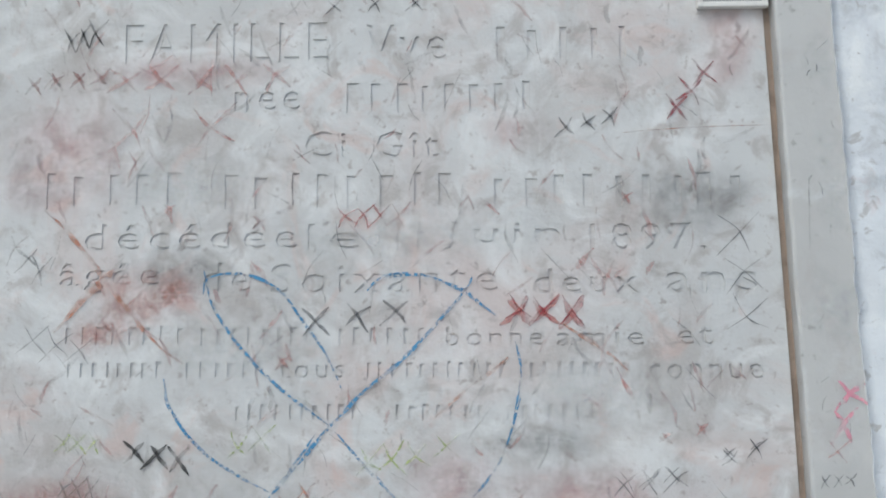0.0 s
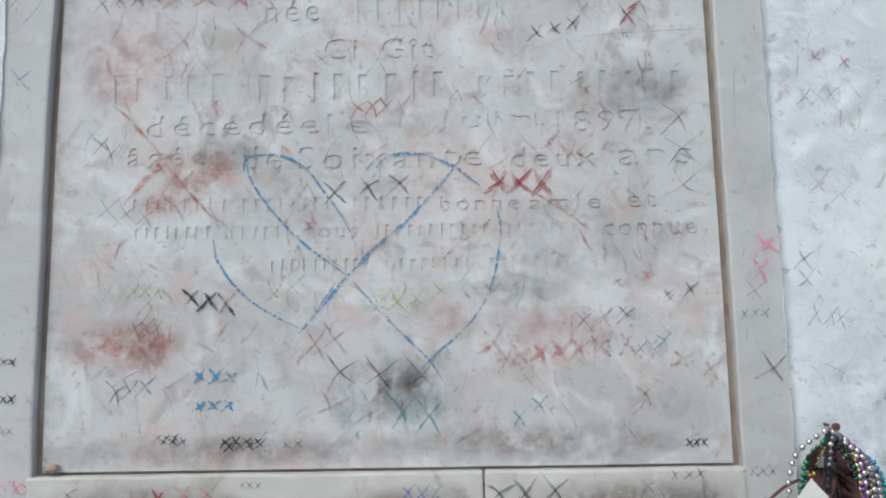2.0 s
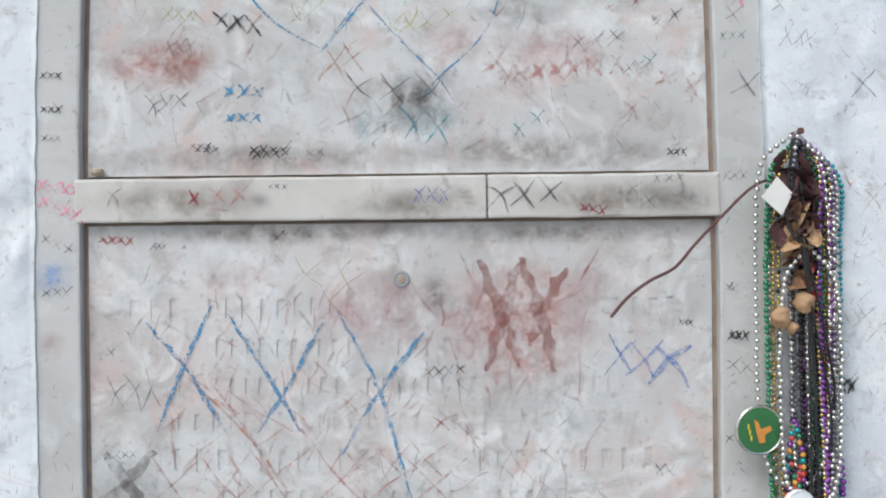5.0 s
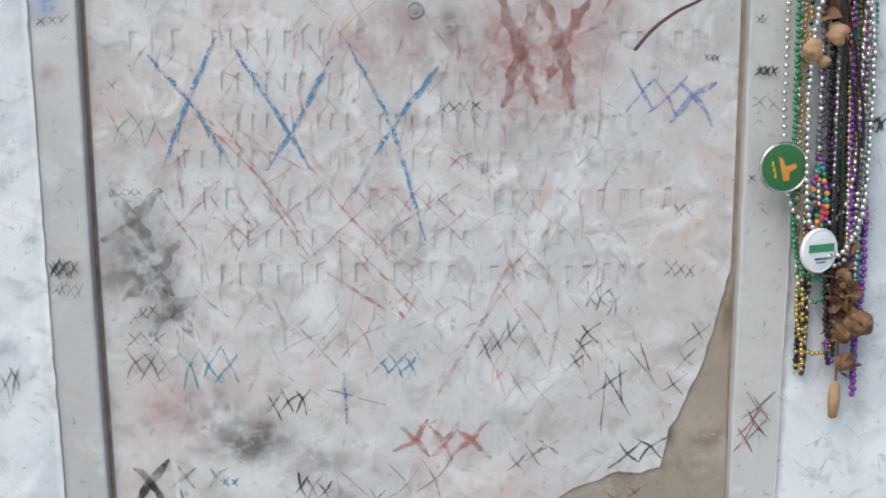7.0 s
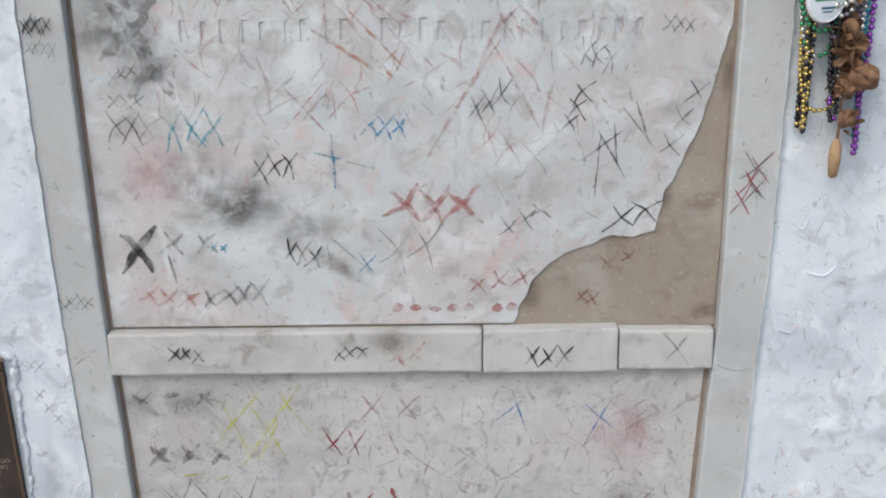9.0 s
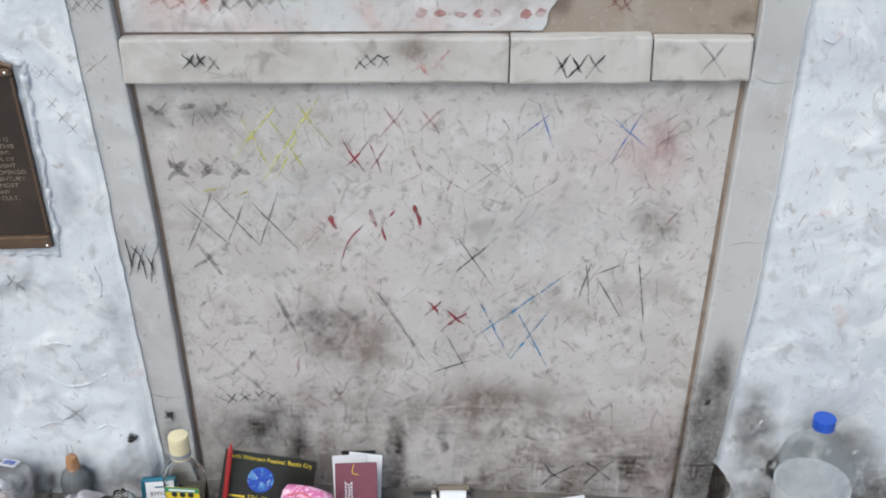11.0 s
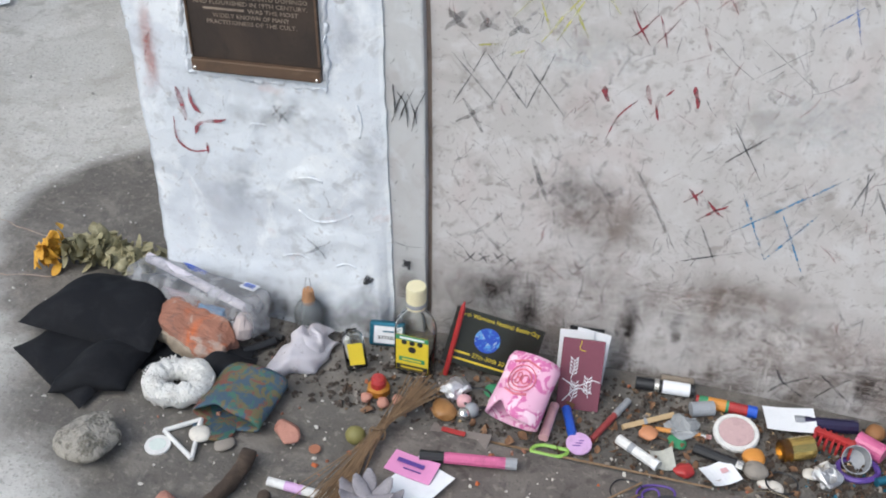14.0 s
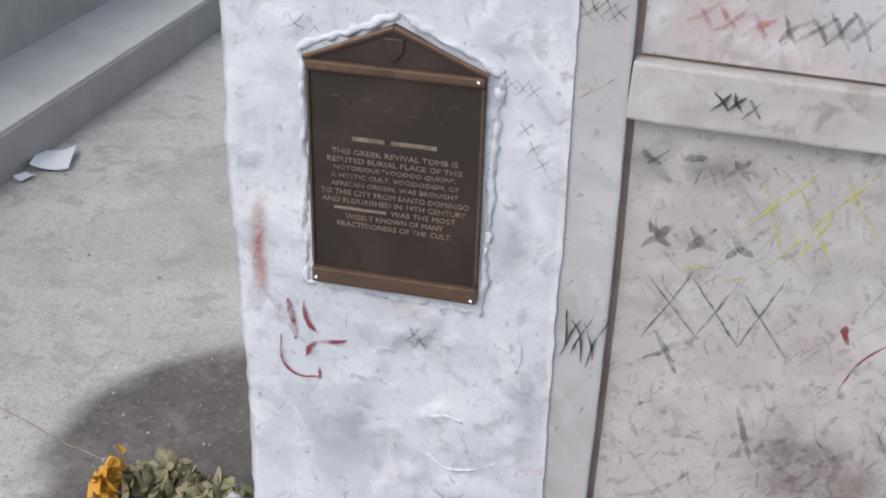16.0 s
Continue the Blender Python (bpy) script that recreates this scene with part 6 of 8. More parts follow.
# lifted lips of old whitewash
for pts in ([(-0.668, 0.250), (-0.640, 0.232), (-0.605, 0.236), (-0.572, 0.256)], [(-0.664, 0.318), (-0.642, 0.322), (-0.622, 0.314)], [(-0.748, 0.400), (-0.735, 0.412), (-0.716, 0.408)],
            [(-0.600, 0.145), (-0.585, 0.152), (-0.566, 0.147)], [(-0.700, 0.150), (-0.672, 0.158), (-0.650, 0.150)], [(-0.560, 0.470), (-0.552, 0.440), (-0.556, 0.410)],
            [(0.560, 1.240), (0.575, 1.222), (0.600, 1.226)], [(0.545, 1.010), (0.560, 0.996), (0.570, 1.012)], [(0.575, 0.930), (0.600, 0.925), (0.615, 0.940)], [(0.540, 0.840), (0.556, 0.834), (0.566, 0.846)]):
    line = bezier([(x, plaster_y(x, z) + 0.0006, z) for x, z in pts], 7)
    bm = tube(bmesh.new(), line, 0.0026, 6, 0.7)
    part("plaster_flake", rough_up(bm, 0.0016, 150, pts[0][0]), PLASTER, tomb, "raised lip of flaking whitewash", smooth=True)

# round bolt and mortar nub on the marble
bolt = thing("round_bolt", pose(-0.007, -0.0005, 1.659, 90), "small round grey metal bolt set in the marble", "bolt")
part("washer", lathe([(0.0005, 0.0), (0.0125, 0.0), (0.0125, 0.002), (0.010, 0.0034), (0.008, 0.002), (0.0005, 0.002)], 20), C_GREY, bolt)
part("head", lathe([(0.0005, 0.0), (0.0065, 0.0), (0.006, 0.004), (0.0005, 0.0055)], 14), MORTAR, bolt)
part("mortar_lump", rough_up(lathe([(0.001, -0.006), (0.008, -0.004), (0.010, 0.0), (0.008, 0.005), (0.001, 0.007)], 12), 0.002, 130), MORTAR, tomb).matrix_basis = pose(-0.446, -0.010, 1.8185)
holder = thing("tablet_bracket", pose(0.389, -0.006, 2.553), "white framed bracket with a glass pane on the tablet", "bracket")
for x, zz, sx, sz in ((0, -0.030, 0.078, 0.006), (0, 0.030, 0.078, 0.006), (-0.036, 0, 0.006, 0.054), (0.036, 0, 0.006, 0.054)):
    part("frame_bar", boxed(x, 0, zz, sx, 0.010, sz, 0.001), WHITE, holder)
part("pane", boxed(0, 0.002, 0, 0.066, 0.003, 0.054), C_GREY, holder)

# ---------- beads hung over the edge ----------
bead_mesh = {}


def bead_of(material, r):
    key = (material.name, round(r, 4))
    if key not in bead_mesh:
        bm = bmesh.new()
        bmesh.ops.create_icosphere(bm, subdivisions=2, radius=r)
        for f in bm.faces:
            f.smooth = True
        me = bpy.data.meshes.new("bead")
        bm.to_mesh(me)
        bm.free()
        me.materials.append(material)
        bead_mesh[key] = me
    return bead_mesh[key]


def necklace(lab, colours, r, pitch, pts, seed, closed=True):
    """A bead string along a smooth closed line; beads are separate, one shared mesh a colour."""
    e = thing("bead_necklace", pose(0, 0, 0), lab + " hung over the tomb edge", "necklace", "beads hung on the tomb")
    rnd = random.Random(seed)
    line = bezier(list(pts) + ([pts[0]] if closed else []), 14)
    part("string", tube(bmesh.new(), line[::2] if closed else line[::2], 0.0007, 4), C_BLACK if colours[0] is BEAD_BLACK else C_GREY, e)
    step, left = pitch, 0.0
    for a, b in zip(line, line[1:]):
        d = (b - a).length
        while left <= d:
            p = a.lerp(b, left / max(d, 1e-9))
            ob = new("bead", bead_of(rnd.choice(colours), r))
            ob.parent = e
            ob.location = p + Vector((rnd.uniform(-1, 1), rnd.uniform(-1, 1), rnd.uniform(-1, 1))) * r * 0.25
            left += step
        left -= d
    return e


def hung(xl, xr, low, y, top=1.858, xm=0.556, sag=0.012):
    """The line of a string looped over the nail."""
    w = (xr - xl)
    return [(xm, y, top), (xl + 0.25 * w * 0.3, y, top - 0.045), (xl, y + 0.004, top - 0.15), (xl - 0.001, y, (top + low) / 2), (xl + 0.006, y - 0.002, low + 0.05),
            ((xl + xr) / 2, y - 0.004, low - sag * 0.4), (xr - 0.006, y, low + 0.05), (xr + 0.001, y + 0.003, (top + low) / 2), (xr, y, top - 0.15), (xr - 0.1 * w, y, top - 0.05)]


HUNG = [("silver bead string, thin and wide", [SILVER], 0.0040, 0.0118, hung(0.497, 0.600, 1.365, -0.052, 1.862), 1),
        ("green bead string", [BEAD_GREEN], 0.0038, 0.0080, hung(0.514, 0.590, 1.290, -0.046, 1.852), 2),
        ("pale green and silver bead string", [BEAD_GREEN, SILVER], 0.0036, 0.0082, hung(0.520, 0.582, 1.255, -0.040, 1.848), 3),
        ("gold bead string", [GOLD], 0.0034, 0.0072, hung(0.526, 0.597, 1.180, -0.038, 1.850), 4),
        ("gold and black bead string", [GOLD, GOLD, BEAD_BLACK], 0.0034, 0.0072, hung(0.532, 0.549, 1.150, -0.044, 1.846), 5),
        ("silver and pewter bead string", [SILVER, BEAD_GREY], 0.0040, 0.0086, hung(0.545, 0.606, 1.310, -0.054, 1.856), 6),
        ("pewter bead string", [BEAD_GREY], 0.0038, 0.0080, hung(0.552, 0.610, 1.275, -0.046, 1.850), 7),
        ("black bead string", [BEAD_BLACK], 0.0040, 0.0080, hung(0.561, 0.583, 1.215, -0.048, 1.850), 8),
        ("black bead string, longer", [BEAD_BLACK, BEAD_BLACK, BEAD_PURPLE], 0.0040, 0.0080, hung(0.568, 0.592, 1.165, -0.040, 1.846), 9),
        ("coloured seed bead string", [BEAD_RED, BEAD_TEAL, BEAD_ORANGE, BEAD_GREEN, BEAD_PURPLE, BEAD_RED, BEAD_BLACK], 0.0042, 0.0088, hung(0.538, 0.560, 1.335, -0.058, 1.455, 0.548), 10),
        ("gold bead string on the far side", [GOLD, SILVER], 0.0034, 0.0075, hung(0.585, 0.600, 1.330, -0.050, 1.856), 11),
        ("purple bead string", [BEAD_PURPLE], 0.0042, 0.0088, hung(0.588, 0.603, 1.330, -0.050, 1.858), 12),
        ("purple bead string, hanging lowest", [BEAD_PURPLE], 0.0046, 0.0096, hung(0.609, 0.622, 1.120, -0.040, 1.420, 0.612), 18),
        ("purple and pewter bead string", [BEAD_PURPLE, BEAD_GREY], 0.0036, 0.0076, hung(0.601, 0.614, 1.240, -0.036, 1.852), 13),
        ("silver bead string with a white badge", [SILVER], 0.0044, 0.0096, hung(0.528, 0.613, 1.325, -0.062, 1.700, 0.570), 14),
        ("teal bead string", [BEAD_TEAL], 0.0036, 0.0078, hung(0.611, 0.621, 1.140, -0.034, 1.850), 15),
        ("black and gold bead string", [BEAD_BLACK, GOLD, BEAD_BLACK], 0.0036, 0.0078, hung(0.536, 0.545, 1.155, -0.036, 1.300, 0.541), 16),
        ("silver bead string at the back", [SILVER], 0.0040, 0.0088, hung(0.572, 0.612, 1.200, -0.046, 1.852), 17)]
for row in HUNG:
    necklace(*row)
for k, (xa, xb, low) in enumerate(((0.538, 0.600, 1.46), (0.548, 0.578, 1.30), (0.556, 0.596, 1.38), (0.562, 0.570, 1.22))):
    e = thing("leather_necklace", pose(0, 0, 0), "thin black leather necklace hanging among the beads", "necklace", "cord necklaces")
    part("cord", tube(bmesh.new(), bezier([(0.55, -0.05, 1.855), (xa, -0.064, 1.74), (0.565, -0.068, 1.68 - 0.02 * k), (xb, -0.060, (1.6 + low) / 2), (xb + 0.006, -0.052, low)], 8), 0.0021, 6), C_BLACK, e)

nail = thing("hook_nail", pose(0.556, -0.03, 1.862, 90), "rusty nail that holds the beads", "nail")
part("shank", lathe([(0.0005, -0.02), (0.002, -0.016), (0.002, 0.035), (0.005, 0.036), (0.005, 0.039), (0.001, 0.04)], 10), RUST, nail)


def leaf_cloud(bm, centre, size, count, length, seed, droop=0.3):
    """Crumpled leaves: each a bent, pointed blade of several faces."""
    rnd = random.Random(seed)
    for _ in range(count):
        c = Vector(centre) + Vector((rnd.gauss(0, 0.42) * size[0], rnd.gauss(0, 0.42) * size[1], rnd.gauss(0, 0.42) * size[2]))
        q = Euler((rnd.uniform(-1.3, 1.3), rnd.uniform(-1.3, 1.3), rnd.uniform(0, 6.28))).to_matrix()
        ln, w = length * rnd.uniform(0.5, 1.15), length * rnd.uniform(0.16, 0.34)
        curl = rnd.uniform(-0.6, 0.6)
        rows = []
        for k in range(6):
            u = k / 5
            ww = w * math.sin(math.pi * min(0.97, 0.08 + 0.9 * u))
            zc = curl * ln * (u - 0.4) ** 2 * 1.8
            rows.append([bm.verts.new(c + q @ Vector((ln * (u - 0.5), s * ww, zc + abs(s) * ww * 0.55 * (1 if curl > 0 else -1) + 0.06 * w * rnd.uniform(-1, 1)))) for s in (-1, 0, 1)])
        for a, b in zip(rows, rows[1:]):
            for s in (0, 1):
                bm.faces.new((a[s], a[s + 1], b[s + 1], b[s]))
    return bm


dried = thing("dried_bouquet", pose(0, 0, 0), "brown dried flowers and leaves tied among the beads", "dried flowers")
DRY_DARK = surface("dark_withered_petal", (0.060, 0.024, 0.026), [(40.0, 0.45, 0.7, (0.13, 0.060, 0.045), 0.7, 0.6)], 0.85, 0, [(160.0, 0.001)])
part("upper_leaves", leaf_cloud(bmesh.new(), (0.556, -0.052, 1.745), (0.024, 0.008, 0.075), 64, 0.050, 31), DRY_DARK, dried, "dark maroon withered petals", smooth=True)
part("brown_leaves", leaf_cloud(bmesh.new(), (0.552, -0.056, 1.70), (0.022, 0.006, 0.070), 20, 0.046, 38), DRY, dried, "brown curled leaves", smooth=True)
part("pale_leaves", leaf_cloud(bmesh.new(), (0.552, -0.060, 1.715), (0.020, 0.006, 0.075), 9, 0.05, 32), DRY_PALE, dried, "pale tan curled leaves", smooth=True)
for k, (x, zz, r) in enumerate(((0.527, 1.601, 0.014), (0.561, 1.622, 0.015), (0.545, 1.585, 0.008))):
    bm = bmesh.new()
    bmesh.ops.create_icosphere(bm, subdivisions=3, radius=r)
    rough_up(bm, 0.005, 90, k)
    part("rosebud", bm, DRY_PALE, dried, "shrivelled tan rosebud", smooth=True).location = (x, -0.060, zz)
part("red_petals", leaf_cloud(bmesh.new(), (0.572, -0.056, 1.63), (0.012, 0.006, 0.05), 12, 0.022, 37), BEAD_RED, dried, "small red petals", smooth=True)
hang = thing("dried_bouquet", pose(0.008, 0, 0.042), "brown withered roses hanging below the beads", "dried flowers")
part("stem_leaves", leaf_cloud(bmesh.new(), (0.583, -0.045, 1.215), (0.017, 0.012, 0.075), 60, 0.045, 33), DRY, hang, smooth=True)
for k, (x, zz, r) in enumerate(((0.606, 1.180, 0.019), (0.584, 1.165, 0.013), (0.590, 1.125, 0.014), (0.580, 1.245, 0.012))):
    bm = bmesh.new()
    bmesh.ops.create_icosphere(bm, subdivisions=3, radius=r)
    rough_up(bm, 0.007, 70, 4 + k)
    leaf_cloud(bm, (0, 0, 0), (r * 0.8, r * 0.8, r * 0.8), 16, r * 1.6, 50 + k)
    part("withered_rose", bm, DRY, hang, "withered brown rose", smooth=True).location = (x, -0.058, zz)
part("loose_tip", rough_up(lathe([(0.002, -0.03), (0.006, -0.025), (0.010, 0.0), (0.008, 0.018), (0.003, 0.026)], 12), 0.004, 60), DRY_PALE, hang, "tan dried seed pod", smooth=True).matrix_basis = pose(0.581, -0.045, 1.066)
part("tie", tube(bmesh.new(), [(0.583, -0.045, 1.30), (0.582, -0.045, 1.08)], 0.002, 6), DRY, hang)
bm = prism([(0.502, 1.770), (0.524, 1.800), (0.545, 1.775), (0.530, 1.745)], -0.064, -0.0655)
tag = thing("cream_ribbon", pose(0, 0, 0), "folded cream satin ribbon among the beads", "ribbon")
part("fold", rough_up(bm, 0.004, 40), WHITE, tag)


def badge(x, z, r, y, face, lab, turn):
    b = thing("button_badge", pose(x, y, z, 90, 0, turn), lab, "badge")
    part("rim", lathe([(0.0005, -0.004), (r, -0.004), (r, 0.0), (r * 0.95, 0.0022), (r * 0.90, 0.0012), (0.0005, 0.0012)], 36), SILVER if face is not PAPER else PAPER, b)
    part("face", lathe([(0.0005, 0.001), (r * 0.90, 0.0014), (r * 0.6, 0.0030), (0.0005, 0.0034)], 36), face, b)
    return b


b1 = badge(0.497, 1.443, 0.0355, -0.062, col("dark_green_badge", (0.03, 0.14, 0.045), 0.35), "round green badge with an orange shape on it", 8)
bm = prism([(-0.010, 0.016), (-0.004, 0.012), (0.000, 0.002), (0.014, 0.006), (0.016, 0.000), (0.006, -0.006), (0.006, -0.017), (-0.002, -0.018), (-0.006, -0.004)], 0, 0.0010)
ob = part("orange_shape", bm, C_ORANGE, b1)
ob.matrix_basis = pose(0, 0, 0.0048, -90)
for k in range(3):
    part("yellow_bar", boxed(-0.018 + 0.002 * k, 0.006 - 0.008 * k, 0.0042, 0.0022, 0.007, 0.0008), C_YEL, b1)
b2 = badge(0.549, 1.329, 0.031, -0.070, PAPER, "round white badge with green printed bars", 24)
part("printed_bar", boxed(0.0, 0.004, 0.0034, 0.044, 0.011, 0.0010), C_GREEN, b2, "green printed bar")
part("printed_bar", boxed(0.0, -0.011, 0.0032, 0.022, 0.003, 0.0010), C_TIN, b2, "blue printed bar")
part("printed_bar", boxed(0.0, -0.016, 0.0030, 0.016, 0.002, 0.0010), C_TIN, b2, "blue printed bar")
wire = thing("bent_twig", pose(0, 0, 0), "thin rust-brown twig poking out of the beads", "twig")
part("twig", tube(bmesh.new(), bezier([(0.294, -0.030, 1.602), (0.318, -0.032, 1.630), (0.350, -0.034, 1.654), (0.385, -0.034, 1.672), (0.415, -0.036, 1.706), (0.450, -0.040, 1.743), (0.498, -0.044, 1.788), (0.545, -0.040, 1.80)], 8), 0.0026, 7, 0.8), RUST, wire)


# ---------- offerings on the ground ----------
def on(x, y, rz=0.0, h=0.0, rx=0.0, ry=0.0):
    top = 0.0135 if (-0.47 < x < 0.43 and y < -0.25) else 0.0
    return pose(x, y, slope(x) + top + h, rx, ry, rz)


def rod(bm, a, b, r0, r1=None, seg=12):
    return tube(bm, [a, b], r0, seg, (r1 or r0) / r0)


def flatcard(w, d, t=0.0008, bend=0.0, n=6):
    """A thin card on its back, slightly bent."""
    bm = bmesh.new()
    box(bm, 0, 0, t / 2, w, d, t)
    bmesh.ops.subdivide_edges(bm, edges=bm.edges[:], cuts=n, use_grid_fill=True)
    for v in bm.verts:
        v.co.z += bend * ((v.co.x / w) ** 2 + 0.6 * (v.co.x / w) * (v.co.y / d)) * 4
    return bm


def told(lab):
    """A label of at least four words."""
    return lab if len(lab.split()) > 3 else lab + " lying among the offerings"


def pebble(name, x, y, r, material, lab, cat, seed, flat=0.6, amount=0.25, stretch=1.0, h=0.0, group=""):
    e_bm = bmesh.new()
    bmesh.ops.create_icosphere(e_bm, subdivisions=3, radius=r)
    rough_up(e_bm, r * amount, 0.9 / r, seed)
    low = 0
    for v in e_bm.verts:
        v.co.x *= stretch
        v.co.z *= flat
        low = min(low, v.co.z)
    for v in e_bm.verts:
        v.co.z -= low
    ob = part(name, e_bm, material, None, smooth=True)
    ob.matrix_world = on(x, y, seed * 47, h - 0.001)
    return tagged(ob, told(lab), cat, group)


# flat square rum bottle
rum = thing("glass_bottle", on(-0.438, -0.110, -4), "clear glass liquor bottle with a yellow and green label", "bottle")
part("glass", lathe([(0.030, 0.0), (0.036, 0.004), (0.036, 0.098), (0.034, 0.112), (0.026, 0.128), (0.015, 0.140), (0.0125, 0.146), (0.0125, 0.158), (0.0108, 0.158), (0.0108, 0.145), (0.0132, 0.139), (0.0240, 0.127), (0.0320, 0.111), (0.0340, 0.097), (0.0340, 0.008), (0.0010, 0.007)], 32, 1.0, 0.52, 3.6), GLASS, rum, "clear glass body", smooth=True)
part("cap", lathe([(0.0165, 0.146), (0.0172, 0.148), (0.0172, 0.186), (0.0160, 0.190), (0.001, 0.191)], 24), C_CREAM, rum, "cream screw cap", smooth=False)
part("cap_ring", lathe([(0.0176, 0.151), (0.0178, 0.153), (0.0178, 0.157), (0.0176, 0.159)], 24), C_GREY, rum, "dark band round the cap")
lab = part("label_panel", boxed(0, -0.0200, 0.056, 0.058, 0.0010, 0.078, 0.0003), C_YEL, rum, "yellow paper label")
part("label_band", boxed(0, -0.0209, 0.090, 0.058, 0.0008, 0.010), C_GREEN, lab, "green band with bars for lettering")
part("label_band", boxed(0, -0.0209, 0.042, 0.046, 0.0008, 0.009), C_GREEN, lab, "green scroll")
part("label_band", boxed(0, -0.0209, 0.024, 0.056, 0.0008, 0.011), INK, lab, "black foot of the label")
for x in (-0.014, 0.0, 0.014):
    part("medal", lathe([(0.0004, 0), (0.0052, 0), (0.0048, 0.0008), (0.0004, 0.0009)], 14), INK, lab).matrix_basis = pose(x, -0.0206, 0.080, 90)
part("emblem", lathe([(0.0004, 0), (0.0070, 0), (0.0066, 0.0008), (0.0004, 0.0009)], 16), INK, lab).matrix_basis = pose(0, -0.0206, 0.065, 90)
part("label_bar", boxed(0, -0.0216, 0.090, 0.044, 0.0006, 0.004), PAPER, lab)
part("label_bar", boxed(0, -0.0216, 0.042, 0.034, 0.0006, 0.003), C_YEL, lab)
part("label_bar", boxed(0, -0.0216, 0.024, 0.040, 0.0006, 0.003), C_YEL, lab)

# mint tin
tin = thing("mint_tin", on(-0.503, -0.062, 6, 0.0005, -18), "small blue tin with a white label, leaning on the wall", "tin")
part("box", boxed(0, 0, 0.023, 0.062, 0.016, 0.045, 0.006, 3), C_TIN, tin)
part("label_panel", boxed(0.002, -0.0084, 0.023, 0.048, 0.0010, 0.033, 0.0004), PAPER, tin, "white label")
part("label_bar", boxed(0.004, -0.0093, 0.030, 0.020, 0.0006, 0.0026), C_TIN, tin)
writing("printed_word", "small", -0.015, 0.021, 0.015, 0.024, -0.0089, 0.0004, INK, tin)

# small yellow-labelled bottle
mini = thing("small_bottle", on(-0.535, -0.135, 15, 0.0, -12, -8), "small clear bottle with a yellow label, tipped back", "bottle")
part("glass", lathe([(0.014, 0.0), (0.019, 0.003), (0.019, 0.062), (0.016, 0.070), (0.010, 0.074), (0.010, 0.078), (0.0088, 0.078), (0.0088, 0.0735), (0.0146, 0.069), (0.0174, 0.061), (0.0174, 0.006), (0.0010, 0.005)], 24, 1.0, 0.62, 3.2), GLASS, mini, smooth=True)
part("label_panel", boxed(0.003, -0.0122, 0.036, 0.026, 0.0010, 0.042), C_YEL, mini, "yellow label")
part("content", boxed(-0.010, 0.0, 0.034, 0.010, 0.012, 0.058, 0.003), WHITE, mini, "white paper inside")

# corked vial
vial = thing("corked_bottle", on(-0.645, -0.062, 0), "small clear bottle with a cork, against the plaster", "bottle")
part("glass", lathe([(0.022, 0.0), (0.027, 0.004), (0.027, 0.045), (0.022, 0.058), (0.014, 0.066), (0.012, 0.072), (0.0108, 0.072), (0.0126, 0.065), (0.0205, 0.057), (0.0252, 0.044), (0.0252, 0.007), (0.0010, 0.006)], 28), PET, vial, smooth=True)
part("cork", lathe([(0.0115, 0.064), (0.0118, 0.070), (0.0100, 0.090), (0.0085, 0.094), (0.001, 0.0945)], 16), CORK, vial, "brown cork")
for s in (-1, 1):
    part("wire", tube(bmesh.new(), bezier([(0.002 * s, 0, 0.090), (0.005 * s, 0, 0.103), (0.003 * s, 0.002, 0.118)], 5), 0.0008, 5), C_GREY, vial)

# postcard with a globe
cardm = on(-0.318, -0.092, 2, 0.013, -24, 12)
card = thing("festival_card", cardm, "black glossy festival card with a blue globe, leaning on the tomb", "card")
part("sheet", boxed(0, 0, 0.051, 0.158, 0.0012, 0.102), C_CARD, card)
part("globe", lathe([(0.0004, 0), (0.0225, 0), (0.0225, 0.0006), (0.0004, 0.0008)], 28), EARTH, card, "printed blue globe").matrix_basis = pose(-0.012, -0.0006, 0.056, 90)
writing("printed_line", "Earth Warriors Festival: Battle Cry", -0.072, 0.072, 0.086, 0.096, -0.0007, 0.0004, C_YEL, card)
writing("printed_line", "27th-30th 2012", -0.030, 0.040, 0.019, 0.027, -0.0007, 0.0004, C_YEL, card)
writing("printed_bar", "#", -0.062, -0.034, 0.019, 0.026, -0.0007, 0.0004, C_YEL, card)
writing("printed_bar", "#", -0.066, 0.050, 0.007, 0.014, -0.0007, 0.0004, C_YEL, card)
pen = thing("red_pen", on(-0.385, -0.108, 0), "red plastic pen leaning on the festival card", "pen")
bm = rod(bmesh.new(), (0, 0, 0.004), (0.020, 0.036, 0.128), 0.0048, None, 8)
part("barrel", bm, C_RED, pen)
part("tip", rod(bmesh.new(), (0.020, 0.036, 0.128), (0.022, 0.040, 0.141), 0.0046, 0.0012, 8), C_RED, pen)


